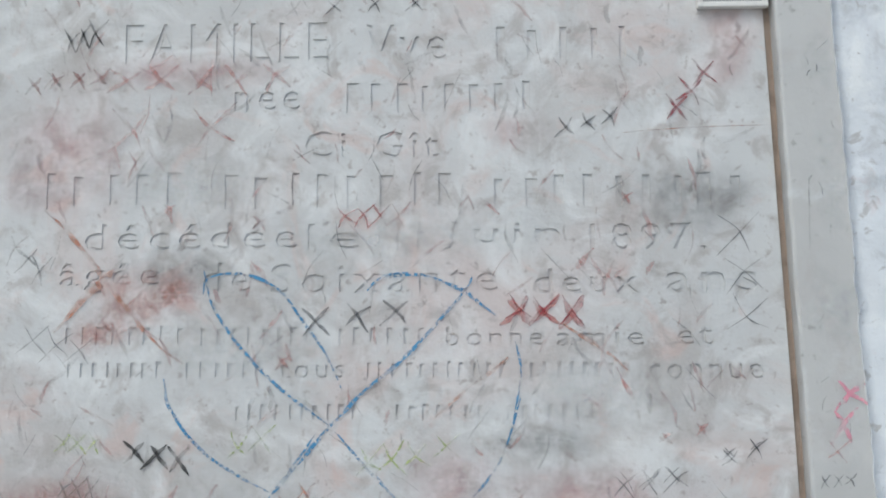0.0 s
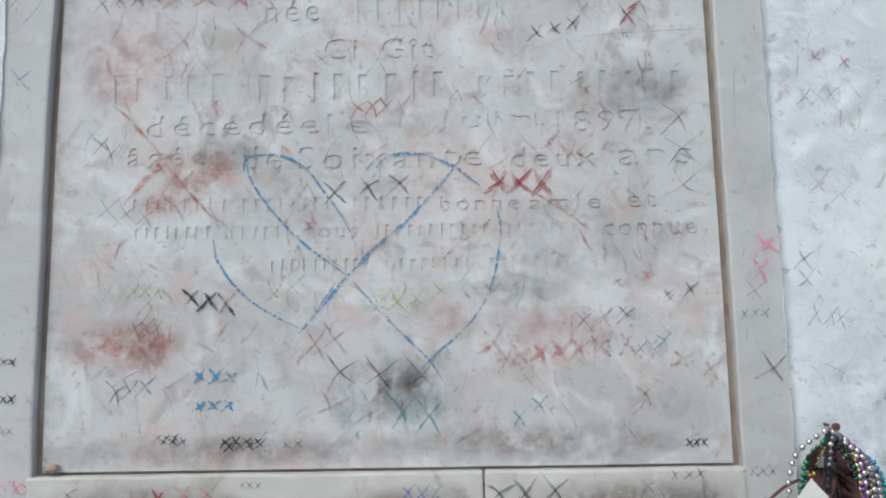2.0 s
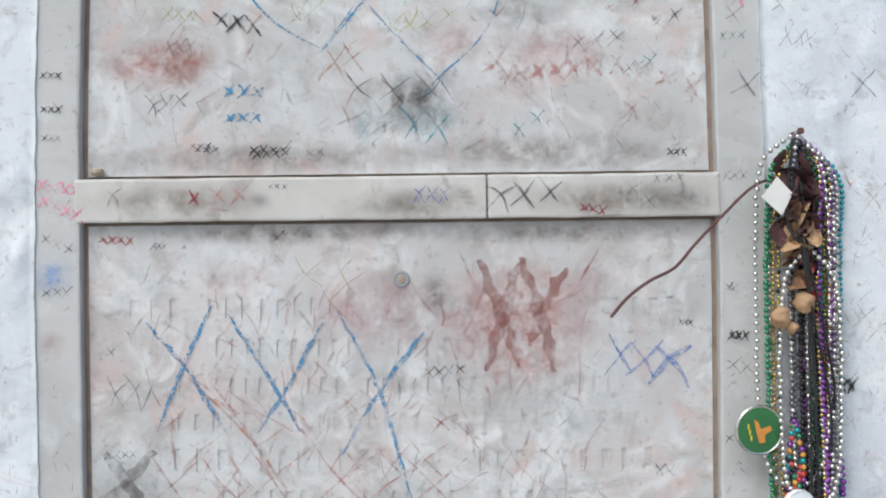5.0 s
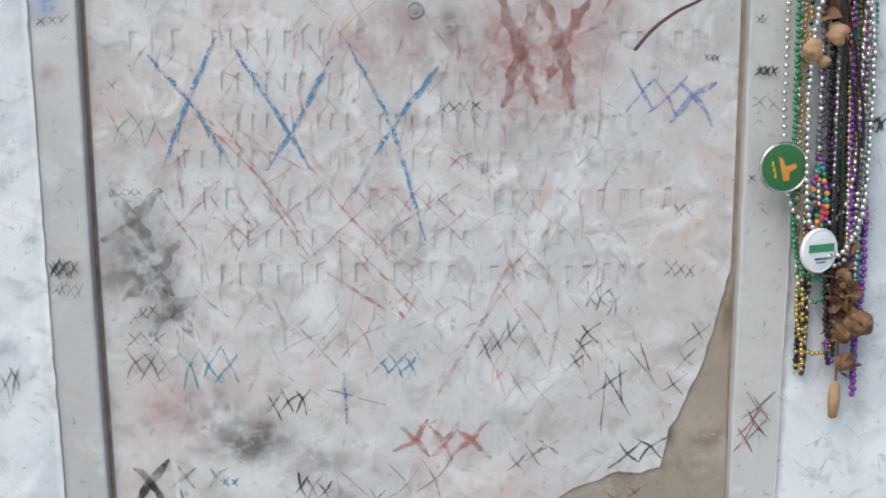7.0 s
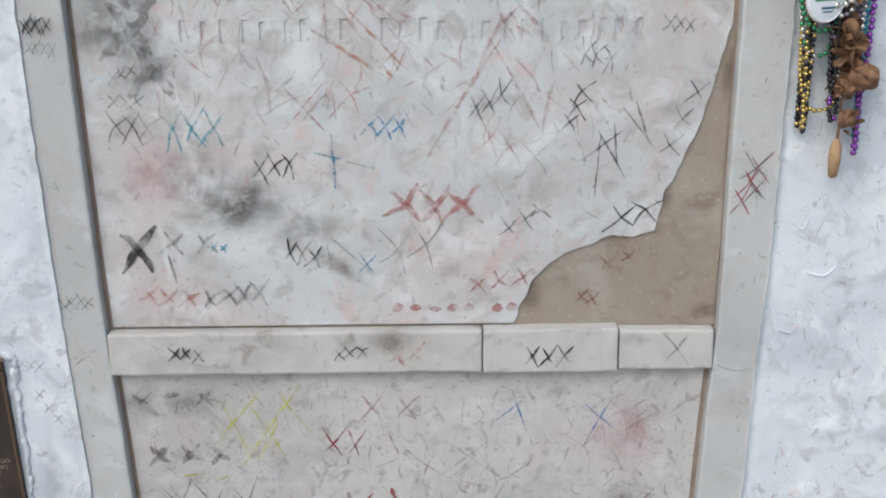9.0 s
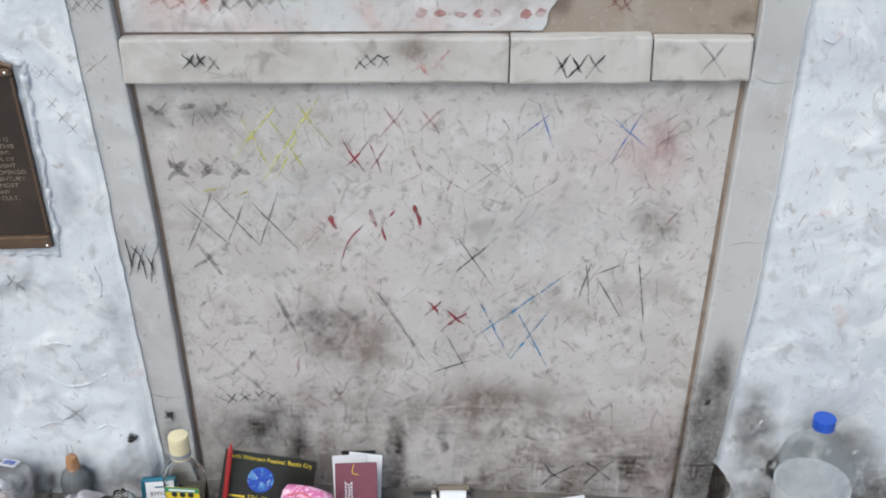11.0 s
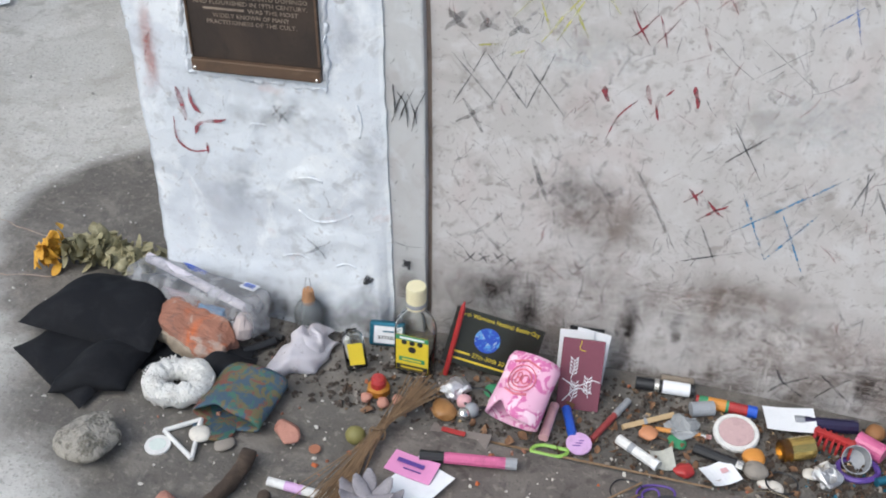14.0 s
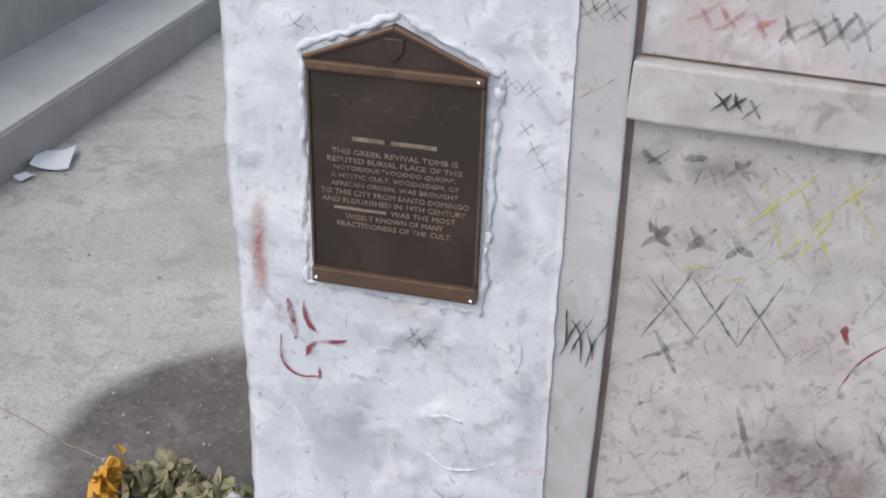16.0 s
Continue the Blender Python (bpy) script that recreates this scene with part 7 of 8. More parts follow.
def sleeve(a, b, h, n=40, rows=12, wall=0.004, notch=0.0):
    """A foam drink sleeve: an oval tube with thickness, open at z = 0, with a rounded closed end at z = h."""
    bm = bmesh.new()
    shells = []
    for layer in (0, 1):
        rings = []
        for j in range(rows + 1):
            u = j / rows
            k = 1.0 if u < 0.9 else 1.0 - 0.10 * ((u - 0.9) / 0.1) ** 2
            ring = []
            for q in range(n):
                t = 2 * math.pi * q / n
                x, y = (a * k - wall * layer) * math.cos(t), (b * k - wall * layer) * math.sin(t)
                z = (h - wall * layer) * u
                if u < 0.5:
                    z += notch * (1 - 2 * u) * math.exp(-((t - 4.3) / 0.35) ** 2)
                dent = 0.0022 * noise.noise(Vector((x * 28, y * 28, z * 22 + a * 90)))
                ring.append(bm.verts.new((x + dent, y * (1 + 0.10 * math.sin(7 * u)) + dent, z)))
            rings.append(ring)
        shells.append(rings)
        for r0, r1 in zip(rings, rings[1:]):
            for q in range(n):
                bm.faces.new((r0[q], r0[(q + 1) % n], r1[(q + 1) % n], r1[q]))
        bm.faces.new(rings[-1])
    for q in range(n):
        bm.faces.new((shells[0][0][q], shells[0][0][(q + 1) % n], shells[1][0][(q + 1) % n], shells[1][0][q]))
    bmesh.ops.recalc_face_normals(bm, faces=bm.faces[:])
    return bm


def lying(foot, head, roll=0.0):
    """Pose of a thing whose z axis runs from foot to head, its x axis level."""
    z = (Vector(head) - Vector(foot)).normalized()
    x = z.cross(Vector((0, 0, 1))).normalized()
    m = Matrix((x, z.cross(x), z)).transposed().to_4x4()
    m.translation = Vector(foot)
    return m @ Matrix.Rotation(radians(roll), 4, "Z")


EMBLEM = col("red_emblem_print", (0.62, 0.16, 0.22), 0.6)
pink = thing("drink_sleeve", lying((-0.252, -0.214, 0.030), (-0.226, -0.122, 0.085), -8), "pink camouflage foam drink sleeve with a round printed emblem", "drink sleeve")
part("foam", sleeve(0.047, 0.031, 0.112, notch=0.022), PINK_CAMO, pink, smooth=True)


def on_sleeve(d, z):
    t = -0.5 * math.pi + d / 0.047
    return (0.0485 * math.cos(t), 0.0335 * math.sin(t) * (1 + 0.10 * math.sin(7 * z / 0.112)), z)


for r0, tw in ((0.0235, 0.0011), (0.0165, 0.0013)):
    part("emblem_ring", tube(bmesh.new(), [on_sleeve(r0 * math.cos(a), 0.066 + r0 * math.sin(a)) for a in [2 * math.pi * k / 36 for k in range(36)]], tw, 5, 1.0, True), EMBLEM, pink, "printed red ring")
for x, z, r in ((-0.005, 0.071, 0.005), (-0.005, 0.061, 0.0055), (0.006, 0.066, 0.008)):
    part("emblem_loop", tube(bmesh.new(), [on_sleeve(x + 0.7 * r * math.cos(a), z + r * math.sin(a)) for a in [2 * math.pi * k / 16 for k in range(16)]], 0.0012, 5, 1.0, True), EMBLEM, pink)
for z, w in ((0.098, 0.024), (0.036, 0.020)):
    part("emblem_bar", tube(bmesh.new(), [on_sleeve(w * u, z - 0.006 * abs(u) * (1 if z > 0.06 else -1)) for u in (-1, -0.5, 0, 0.5, 1)], 0.0020, 5), EMBLEM, pink)

camo = thing("drink_sleeve", lying((-0.700, -0.332, 0.040), (-0.686, -0.220, 0.038), 0), "flattened blue camouflage foam drink sleeve", "drink sleeve")
part("foam", sleeve(0.060, 0.021, 0.118, notch=0.012), CAMO, camo, smooth=True)
part("flap", lathe([(0.0005, 0), (0.036, 0), (0.0365, 0.002), (0.036, 0.0038), (0.0005, 0.0038)], 26, 1.0, 0.8), CAMO, camo, "rounded base flap hanging from the mouth").matrix_basis = pose(-0.016, 0.016, -0.012, 82)

# maroon box and cards behind
mar = thing("playing_card_box", on(-0.151, -0.122, 3, 0.0, -33), "maroon card with white leaf sprays leaning on the tomb", "card")
part("sheet", boxed(0, 0, 0.060, 0.072, 0.004, 0.122, 0.001), C_MAROON, mar)
part("gold_mark", tube(bmesh.new(), bezier([(-0.004, -0.0026, 0.118), (-0.006, -0.0026, 0.104), (0.004, -0.0026, 0.101)], 5), 0.0008, 4), C_YEL, mar)
for x, zz, s in ((-0.016, 0.070, 1), (0.016, 0.040, -1), (-0.012, 0.030, 1)):
    part("stem", tube(bmesh.new(), bezier([(x, -0.0034, zz - 0.018), (x + 0.004 * s, -0.0034, zz), (x + 0.003 * s, -0.0034, zz + 0.016)], 5), 0.0007, 4), PAPER, mar)
    for k in range(5):
        for q in (-1, 1):
            part("leaf_print", prism([(x + 0.003 * s, zz - 0.012 + 0.006 * k), (x + 0.003 * s + q * 0.006, zz - 0.008 + 0.006 * k), (x + 0.003 * s + q * 0.007, zz - 0.003 + 0.006 * k)], -0.0031, -0.0037), PAPER, mar)
part("swirl", tube(bmesh.new(), bezier([(-0.030, -0.0024, 0.050), (-0.005, -0.0024, 0.040), (0.020, -0.0024, 0.052), (0.034, -0.0024, 0.050)], 6), 0.0009, 4), PAPER, mar)
part("swirl", tube(bmesh.new(), bezier([(-0.026, -0.0024, 0.012), (-0.004, -0.0024, 0.036), (0.022, -0.0024, 0.030)], 6), 0.0009, 4), PAPER, mar)
for k, (dx, dr, mt) in enumerate(((-0.012, 5, PAPER), (0.010, -10, PAPER), (0.002, 2, C_BLACK))):
    p = thing("photo_card", on(-0.155 + dx, -0.052 + 0.006 * k, dr, 0.0, -16), "white-edged picture card standing behind the maroon one", "card", "cards behind")
    part("sheet", boxed(0, 0, 0.048, 0.060, 0.0012, 0.096), mt, p)

# sock
# scrunchie
scr = thing("hair_scrunchie", on(-0.805, -0.275, 0), "white terry hair scrunchie edged with small pearls", "hair tie")
bm = bmesh.new()
ring = [(0.040 * math.cos(a), 0.034 * math.sin(a), 0.022) for a in [2 * math.pi * k / 40 for k in range(40)]]
tube(bm, ring, 0.021, 14, 1.0, True)
for v in bm.verts:
    a = math.atan2(v.co.y, v.co.x)
    v.co.z += 0.0035 * math.sin(13 * a + 2 * math.sin(3 * a)) + 0.002 * noise.noise(v.co * 60)
    v.co += 0.0060 * noise.noise_vector(v.co * 22)
    v.co.z = max(0, v.co.z)
part("band", bm, TERRY, scr, smooth=True)
for k in range(52):
    a = 2 * math.pi * k / 60 + 2.0
    ob = new("pearl", bead_of(WHITE, 0.0020))
    ob.parent = scr
    ob.location = (0.0595 * math.cos(a), 0.0535 * math.sin(a), 0.030 + 0.003 * math.sin(7 * a))

# broken brick
bm = boxed(0, 0, 0.027, 0.172, 0.085, 0.050, 0.006)
bmesh.ops.subdivide_edges(bm, edges=bm.edges[:], cuts=16, use_grid_fill=True)
for v in bm.verts:
    e = max(0.0, (abs(v.co.x) - 0.042) / 0.044)
    v.co.y *= 1 - 0.42 * e * e
    v.co.z *= 1 - 0.30 * e * e
    if v.co.z > 0.03:
        v.co.z -= 0.012 * max(0.0, -v.co.y / 0.042)
rough_up(bm, 0.009, 24, 1.0)
rough_up(bm, 0.0030, 80, 2.0)
rough_up(bm, 0.0012, 220, 3.0)
for v in bm.verts:
    v.co.z = max(0.0, v.co.z)
old_brick = thing("broken_brick", on(-0.838, -0.150, -22, 0.004, 0, 5), "broken old red brick with mortar, lying on black cloth", "brick")
part("brick", bm, BRICK, old_brick)
bm = boxed(-0.012, -0.036, 0.018, 0.150, 0.020, 0.034, 0.006)
bmesh.ops.subdivide_edges(bm, edges=bm.edges[:], cuts=10, use_grid_fill=True)
for v in bm.verts:
    e = max(0.0, (abs(v.co.x) - 0.036) / 0.044)
    v.co.y *= 1 - 0.34 * e * e
    v.co.z *= 1 - 0.30 * e * e
part("mortar_crust", rough_up(bm, 0.007, 40, 7.0), MORTAR, old_brick, "crust of pale old mortar")


# black cloths
def fold(corners, rise, lift, seed, n=30):
    """One layer of a thick felt: a soft dome over four corners, with a turned edge and shallow creases."""
    bm = bmesh.new()
    c = [Vector((*p, 0)) for p in corners]
    rows = []
    for j in range(n + 1):
        row = []
        for k in range(n + 1):
            u, v = k / n, j / n
            p = c[0].lerp(c[1], u).lerp(c[3].lerp(c[2], u), v)
            w = noise.noise_vector(Vector((u * 2.2, v * 2.2, seed)))
            p += Vector((0.012 * w.x, 0.012 * w.y, 0))
            dome = (max(0.0, math.sin(math.pi * u)) * max(0.0, math.sin(math.pi * v))) ** 0.45
            crease = 0.010 * math.sin(2.6 * u + 4.2 * v + seed + 1.5 * w.z) + 0.004 * math.sin(7.0 * u - 5.0 * v + 2 * seed)
            p.z = max(0.001, lift + (rise + crease) * dome + 0.003 * w.z)
            row.append(bm.verts.new(p))
        rows.append(row)
    for a, b in zip(rows, rows[1:]):
        for k in range(n):
            bm.faces.new((a[k], a[k + 1], b[k + 1], b[k]))
    bmesh.ops.solidify(bm, geom=bm.faces[:], thickness=0.003)
    bmesh.ops.recalc_face_normals(bm, faces=bm.faces[:])
    return bm


heap = thing("black_cloth", on(-0.98, -0.20, 0, 0.002), "black felt cloth folded over itself on the paving", "cloth")
part("upper_fold", fold([(-0.145, -0.020), (-0.085, 0.130), (0.085, 0.155), (0.110, -0.045)], 0.046, 0.030, 0.7), CLOTH_BLACK, heap, smooth=True)
part("lower_fold", fold([(-0.135, -0.055), (-0.060, 0.060), (0.105, 0.010), (0.040, -0.170)], 0.032, 0.004, 1.9), CLOTH_BLACK, heap, smooth=True)
part("turned_corner", fold([(-0.030, -0.150), (-0.010, -0.040), (0.100, 0.020), (0.098, -0.115)], 0.036, 0.010, 4.1), CLOTH_BLACK, heap, smooth=True)
sock = thing("white_sock", on(-0.635, -0.125, 0, 0.001), "crumpled soiled white sock on the ground", "sock")
part("foot", rough_up(fold([(-0.056, -0.086), (-0.028, 0.056), (0.056, 0.044), (0.030, -0.048)], 0.024, 0.003, 5.3), 0.005, 38), SOCK_KNIT, sock, smooth=True)
part("cuff", rough_up(fold([(-0.030, -0.014), (-0.020, 0.064), (0.034, 0.050), (0.026, -0.020)], 0.026, 0.012, 7.7), 0.006, 46), SOCK_KNIT, sock, smooth=True)
under = thing("black_cloth", on(-0.82, -0.19, 0, 0.001), "black felt cloth lying under the broken brick", "cloth")
part("flat_layer", fold([(-0.085, -0.060), (-0.090, 0.060), (0.110, 0.040), (0.085, -0.050)], 0.012, 0.003, 2.9), CLOTH_BLACK, under, smooth=True)
part("rolled_edge", fold([(0.020, -0.060), (0.010, -0.015), (0.120, 0.020), (0.105, -0.030)], 0.026, 0.004, 3.6), CLOTH_BLACK, under, smooth=True)
thread = thing("white_thread", on(-0.845, -0.232, 0, 0.022), "loose tangle of white thread on black cloth", "thread")
part("strand", tube(bmesh.new(), bezier([(-0.012, 0.004, 0), (-0.004, -0.004, 0.001), (0.002, 0.008, 0.001), (0.004, -0.006, 0), (0.012, 0.003, 0)], 5), 0.0009, 4), WHITE, thread)

# wilted bouquet with a yellow head
bou = thing("wilted_bouquet", on(-1.05, -0.012, -4), "wilted marigold with drooping dry leaves", "flowers")
bm = bmesh.new()
for k in range(26):
    u = k / 25
    leaf_cloud(bm, (-0.075 + 0.185 * u, 0.008 * math.sin(5 * u), 0.034 + 0.012 * math.sin(3 * u)), (0.022, 0.036, 0.024), 15, 0.042, 100 + k)
for v in bm.verts:
    v.co.z = max(0.001, v.co.z)
part("leaves", bm, LEAF_DRY, bou, "dry olive leaves", smooth=True)
bm = bmesh.new()
leaf_cloud(bm, (-0.115, -0.012, 0.036), (0.018, 0.042, 0.022), 110, 0.034, 77)
for v in bm.verts:
    v.co.z = max(0.001, v.co.z)
part("petals", bm, PETAL_YEL, bou, "shrivelled yellow petals", smooth=True)
part("stem", tube(bmesh.new(), bezier([(-0.11, 0, 0.02), (-0.02, 0.01, 0.03), (0.10, -0.01, 0.02)], 6), 0.004, 6), LEAF_DRY, bou)

# clear plastic bag against the corner
bag = thing("plastic_bag", on(-0.835, -0.062, -13, 0.003, -12), "clear plastic bag with papers and a blue wrapper inside", "bag")
bm = boxed(0, -0.035, 0.040, 0.270, 0.070, 0.076, 0.02, 4)
bmesh.ops.subdivide_edges(bm, edges=bm.edges[:], cuts=3, use_grid_fill=True)
rough_up(bm, 0.012, 22, 6.0)
for v in bm.verts:
    v.co.z = max(0.001, v.co.z)
part("film", bm, PLASTIC_CLEAR, bag, "wrinkled clear film", smooth=True)
part("white_tube", rod(bmesh.new(), (-0.128, -0.014, 0.070), (0.104, -0.046, 0.056), 0.0095, 0.0080, 14), SOCK, bag, "rolled white paper")
part("wrapper", rough_up(boxed(0.045, -0.062, 0.034, 0.050, 0.016, 0.028, 0.006), 0.004, 60), col("pale_blue_film", (0.10, 0.24, 0.42), 0.4), bag, "blue wrapper")
part("pink_paper", rough_up(boxed(-0.050, -0.058, 0.034, 0.100, 0.016, 0.032, 0.006), 0.006, 50), col("mauve_tissue", (0.40, 0.34, 0.38), 0.8), bag, "pale mauve paper")
part("blue_slip", prism([(-0.060, 0.076), (-0.010, 0.070), (-0.014, 0.064), (-0.048, 0.066)], -0.002, 0.002), C_BLUE, bag, "dark blue slip")
sticker = part("sticker", boxed(0.085, -0.006, 0.0745, 0.030, 0.020, 0.002), PAPER, bag, "white sticker with a blue middle")
part("print", boxed(0.085, -0.006, 0.0762, 0.020, 0.012, 0.001), C_BLUE, sticker)
bm = lathe([(0.001, 0), (0.013, 0.004), (0.016, 0.025), (0.012, 0.046), (0.001, 0.052)], 14)
part("tissue", rough_up(bm, 0.006, 60), col("soiled_tissue", (0.48, 0.41, 0.40), 0.85), bag, "crumpled pinkish tissue").location = (0.112, -0.062, 0.004)
pebble("lemon", -0.915, -0.060, 0.014, col("lemon_skin", (0.26, 0.25, 0.06), 0.6), "small yellow-green fruit by the bouquet", "fruit", 1.0, 0.9, 0.08, h=0.03)

# stones, stick, small finds on the paving
pebble("porous_stone", -0.885, -0.432, 0.046, STONE, "rough porous grey stone on the paving", "stone", 2.0, 0.55, 0.35, 1.1)
bm = tube(bmesh.new(), bezier([(0.0, 0.07, 0.016), (-0.006, 0.02, 0.014), (-0.022, -0.03, 0.014), (-0.060, -0.09, 0.013)], 8), 0.0135, 12, 0.85)
ob = tagged(part("dark_stick", rough_up(bm, 0.004, 60), BARK, None, smooth=True), "short dark piece of wood", "stick")
ob.matrix_world = on(-0.640, -0.455, 0)
pebble("pink_stone", -0.600, -0.322, 0.019, PINK_STONE, "pinkish broken stone", "stone", 3.0, 0.6, 0.55, 1.4)
pebble("shell", -0.733, -0.362, 0.018, SHELL, "white sea shell", "shell", 4.0, 0.5, 0.15, 1.0, group="shells")
pebble("flat_pebble", -0.690, -0.368, 0.014, PEBBLE, "flat grey-brown pebble", "stone", 5.0, 0.4, 0.15, 1.3)
pebble("green_fruit", -0.492, -0.300, 0.0165, col("olive_skin", (0.20, 0.18, 0.06), 0.6), "small olive-green fruit", "fruit", 6.0, 0.95, 0.06)
for k, (x, y) in enumerate(((-0.549, -0.338), (0.262, -0.292), (0.300, -0.300), (-0.02, -0.36))):
    c = lathe([(0.0003, 0), (0.0095, 0), (0.0098, 0.0004), (0.0098, 0.0012), (0.0090, 0.0015), (0.0086, 0.0011), (0.0003, 0.0012)], 24)
    tagged(part("penny", c, COPPER), "tarnished copper coin lying flat", "coin", "coins").matrix_world = on(x, y, 30 * k, 0.0035)
tri = thing("bone_triangle", on(-0.752, -0.378, 0), "triangle of three white sticks joined at the ends", "trinket")
corners = [(-0.040, 0.010, 0.006), (0.008, 0.048, 0.006), (0.026, -0.036, 0.006)]
for a, b in zip(corners, corners[1:] + corners[:1]):
    part("side", rod(bmesh.new(), a, b, 0.0042, 0.0036, 8), WHITE, tri)
cap = thing("pastel_disc", on(-0.790, -0.398, 0), "round white disc with faded pastel print", "disc")
part("disc", lathe([(0.0005, 0), (0.0205, 0), (0.0210, 0.002), (0.0200, 0.004), (0.0005, 0.0042)], 28), WHITE, cap)
part("print", lathe([(0.0005, 0.0044), (0.0135, 0.0044), (0.0130, 0.0048), (0.0005, 0.0048)], 20), col("pastel_print", (0.60, 0.66, 0.62), 0.6), cap, "pale green print")


def stickthing(name, a, b, r, m, lab, cat, tips=(), seg=10, taper=1.0):
    """A cylinder lying from a to b on the ground, with end pieces of (from, to, radius factor, material)."""
    mid = ((a[0] + b[0]) / 2, (a[1] + b[1]) / 2)
    L = math.hypot(b[0] - a[0], b[1] - a[1])
    e = thing(name, on(*mid, math.degrees(math.atan2(b[1] - a[1], b[0] - a[0])), r + 0.002), told(lab), cat)
    part("body", rod(bmesh.new(), (-L / 2, 0, 0), (L / 2, 0, 0), r, r * taper, seg), m, e)
    for u, v, f, tm in tips:
        part("end_piece", rod(bmesh.new(), (-L / 2 + u * L, 0, 0), (-L / 2 + v * L, 0, 0), r * f, None, seg), tm, e)
    return e


stickthing("white_marker", (-0.597, -0.424), (-0.500, -0.432), 0.0075, WHITE, "white marker pen with faint lilac print", "marker", [(0.3, 0.6, 1.04, C_LILAC)])
stickthing("black_marker", (-0.740, -0.100), (-0.680, -0.110), 0.0065, C_BLACK, "black plastic tube", "tube")
stickthing("black_tube", (-0.735, -0.160), (-0.690, -0.120), 0.0075, C_BLACK, "short black felt tube beside the sock", "tube")
stickthing("pink_lip_gloss", (-0.375, -0.318), (-0.235, -0.302), 0.0095, C_PINK, "pink lip gloss tube with a black cap", "cosmetics", [(-0.04, 0.24, 1.03, C_BLACK), (0.93, 1.06, 1.03, C_GREY)])
stickthing("red_marker", (-0.118, -0.192), (-0.066, -0.085), 0.0055, col("dull_red", (0.30, 0.05, 0.05), 0.5), "dull red pen with a clear grey cap", "pen", [(0.62, 1.0, 1.15, C_GREY)])
stickthing("pink_candle", (-0.196, -0.215), (-0.188, -0.135), 0.0085, C_ROSE, "pale pink candle stub", "candle")
stickthing("blue_tube", (-0.168, -0.135), (-0.148, -0.200), 0.0080, C_BLUE, "blue plastic whistle tube", "tube")
stickthing("clothes_peg", (-0.070, -0.148), (0.012, -0.098), 0.0062, WOOD, "pale wooden clothes peg", "peg", [(0.40, 0.46, 1.15, C_GREY)], 4)
stickthing("orange_pencil", (-0.038, -0.135), (0.075, -0.132), 0.0042, C_ORANGE, "orange pencil with a pink rubber end", "pencil", [(0.86, 0.94, 1.05, SILVER), (0.94, 1.02, 1.0, C_ROSE)], 6)
stickthing("lip_balm", (-0.075, -0.180), (-0.006, -0.226), 0.0088, WHITE, "white lip balm stick", "cosmetics", [(0.30, 0.42, 1.03, C_GREY), (0.9, 1.0, 1.04, PAPER)])
stickthing("black_lighter", (0.050, -0.165), (0.128, -0.188), 0.0095, C_BLACK, "black cosmetic tube with a silver end", "tube", [(0.88, 1.02, 1.02, SILVER)])
stickthing("black_flashlight", (-0.058, -0.038), (0.044, -0.036), 0.0115, C_BLACK, "black cylinder with a metal ring and a white sticker", "torch", [(0.32, 0.40, 1.08, SILVER), (0.46, 0.92, 1.04, PAPER)], 16)
stickthing("driftwood", (-0.015, -0.012), (0.042, -0.010), 0.0080, col("grey_wood", (0.22, 0.18, 0.14), 0.9), "weathered scrap of wood", "wood")
stickthing("printed_lighter", (0.048, -0.050), (0.150, -0.056), 0.0100, C_RED, "red and green printed lighter tube", "lighter", [(0.05, 0.55, 1.05, C_GREEN), (0.86, 1.02, 1.08, C_BLUE), (0.2, 0.5, 1.08, C_ORANGE)], 12)
stickthing("purple_tube", (0.215, -0.058), (0.320, -0.044), 0.0125, col("navy_plastic", (0.022, 0.018, 0.055), 0.35), "dark purple plastic tube", "tube", [(0.0, 0.15, 1.05, C_GREY)])
stickthing("lipstick", (0.345, -0.155), (0.398, -0.125), 0.0075, C_TIN, "open lipstick in a dark case", "cosmetics", [(0.75, 1.05, 0.75, PINK_STONE), (0.62, 0.76, 1.05, C_ORANGE)])
stickthing("pink_spool", (0.318, -0.075), (0.360, -0.100), 0.0165, C_PINK, "hot pink plastic spool", "spool", [(0.0, 0.2, 0.9, C_LILAC)], 16)
stickthing("gold_jar", (0.190, -0.140), (0.240, -0.118), 0.0185, GLASS_AMBER, "small jar with a gold lid", "jar", [(0.25, 1.0, 1.06, GOLD)], 20)
stickthing("grey_cylinder", (0.040, -0.080), (0.078, -0.068), 0.0130, C_GREY, "short grey plastic canister", "canister", (), 16)
stickthing("long_twig", (-0.470, -0.232), (0.080, -0.252), 0.0026, STRAW, "long thin twig along the slab edge", "twig", (), 6, 0.6)
stickthing("wood_chip", (0.390, -0.150), (0.470, -0.105), 0.0070, PINK_STONE, "pinkish splinter of wood", "wood", (), 5)

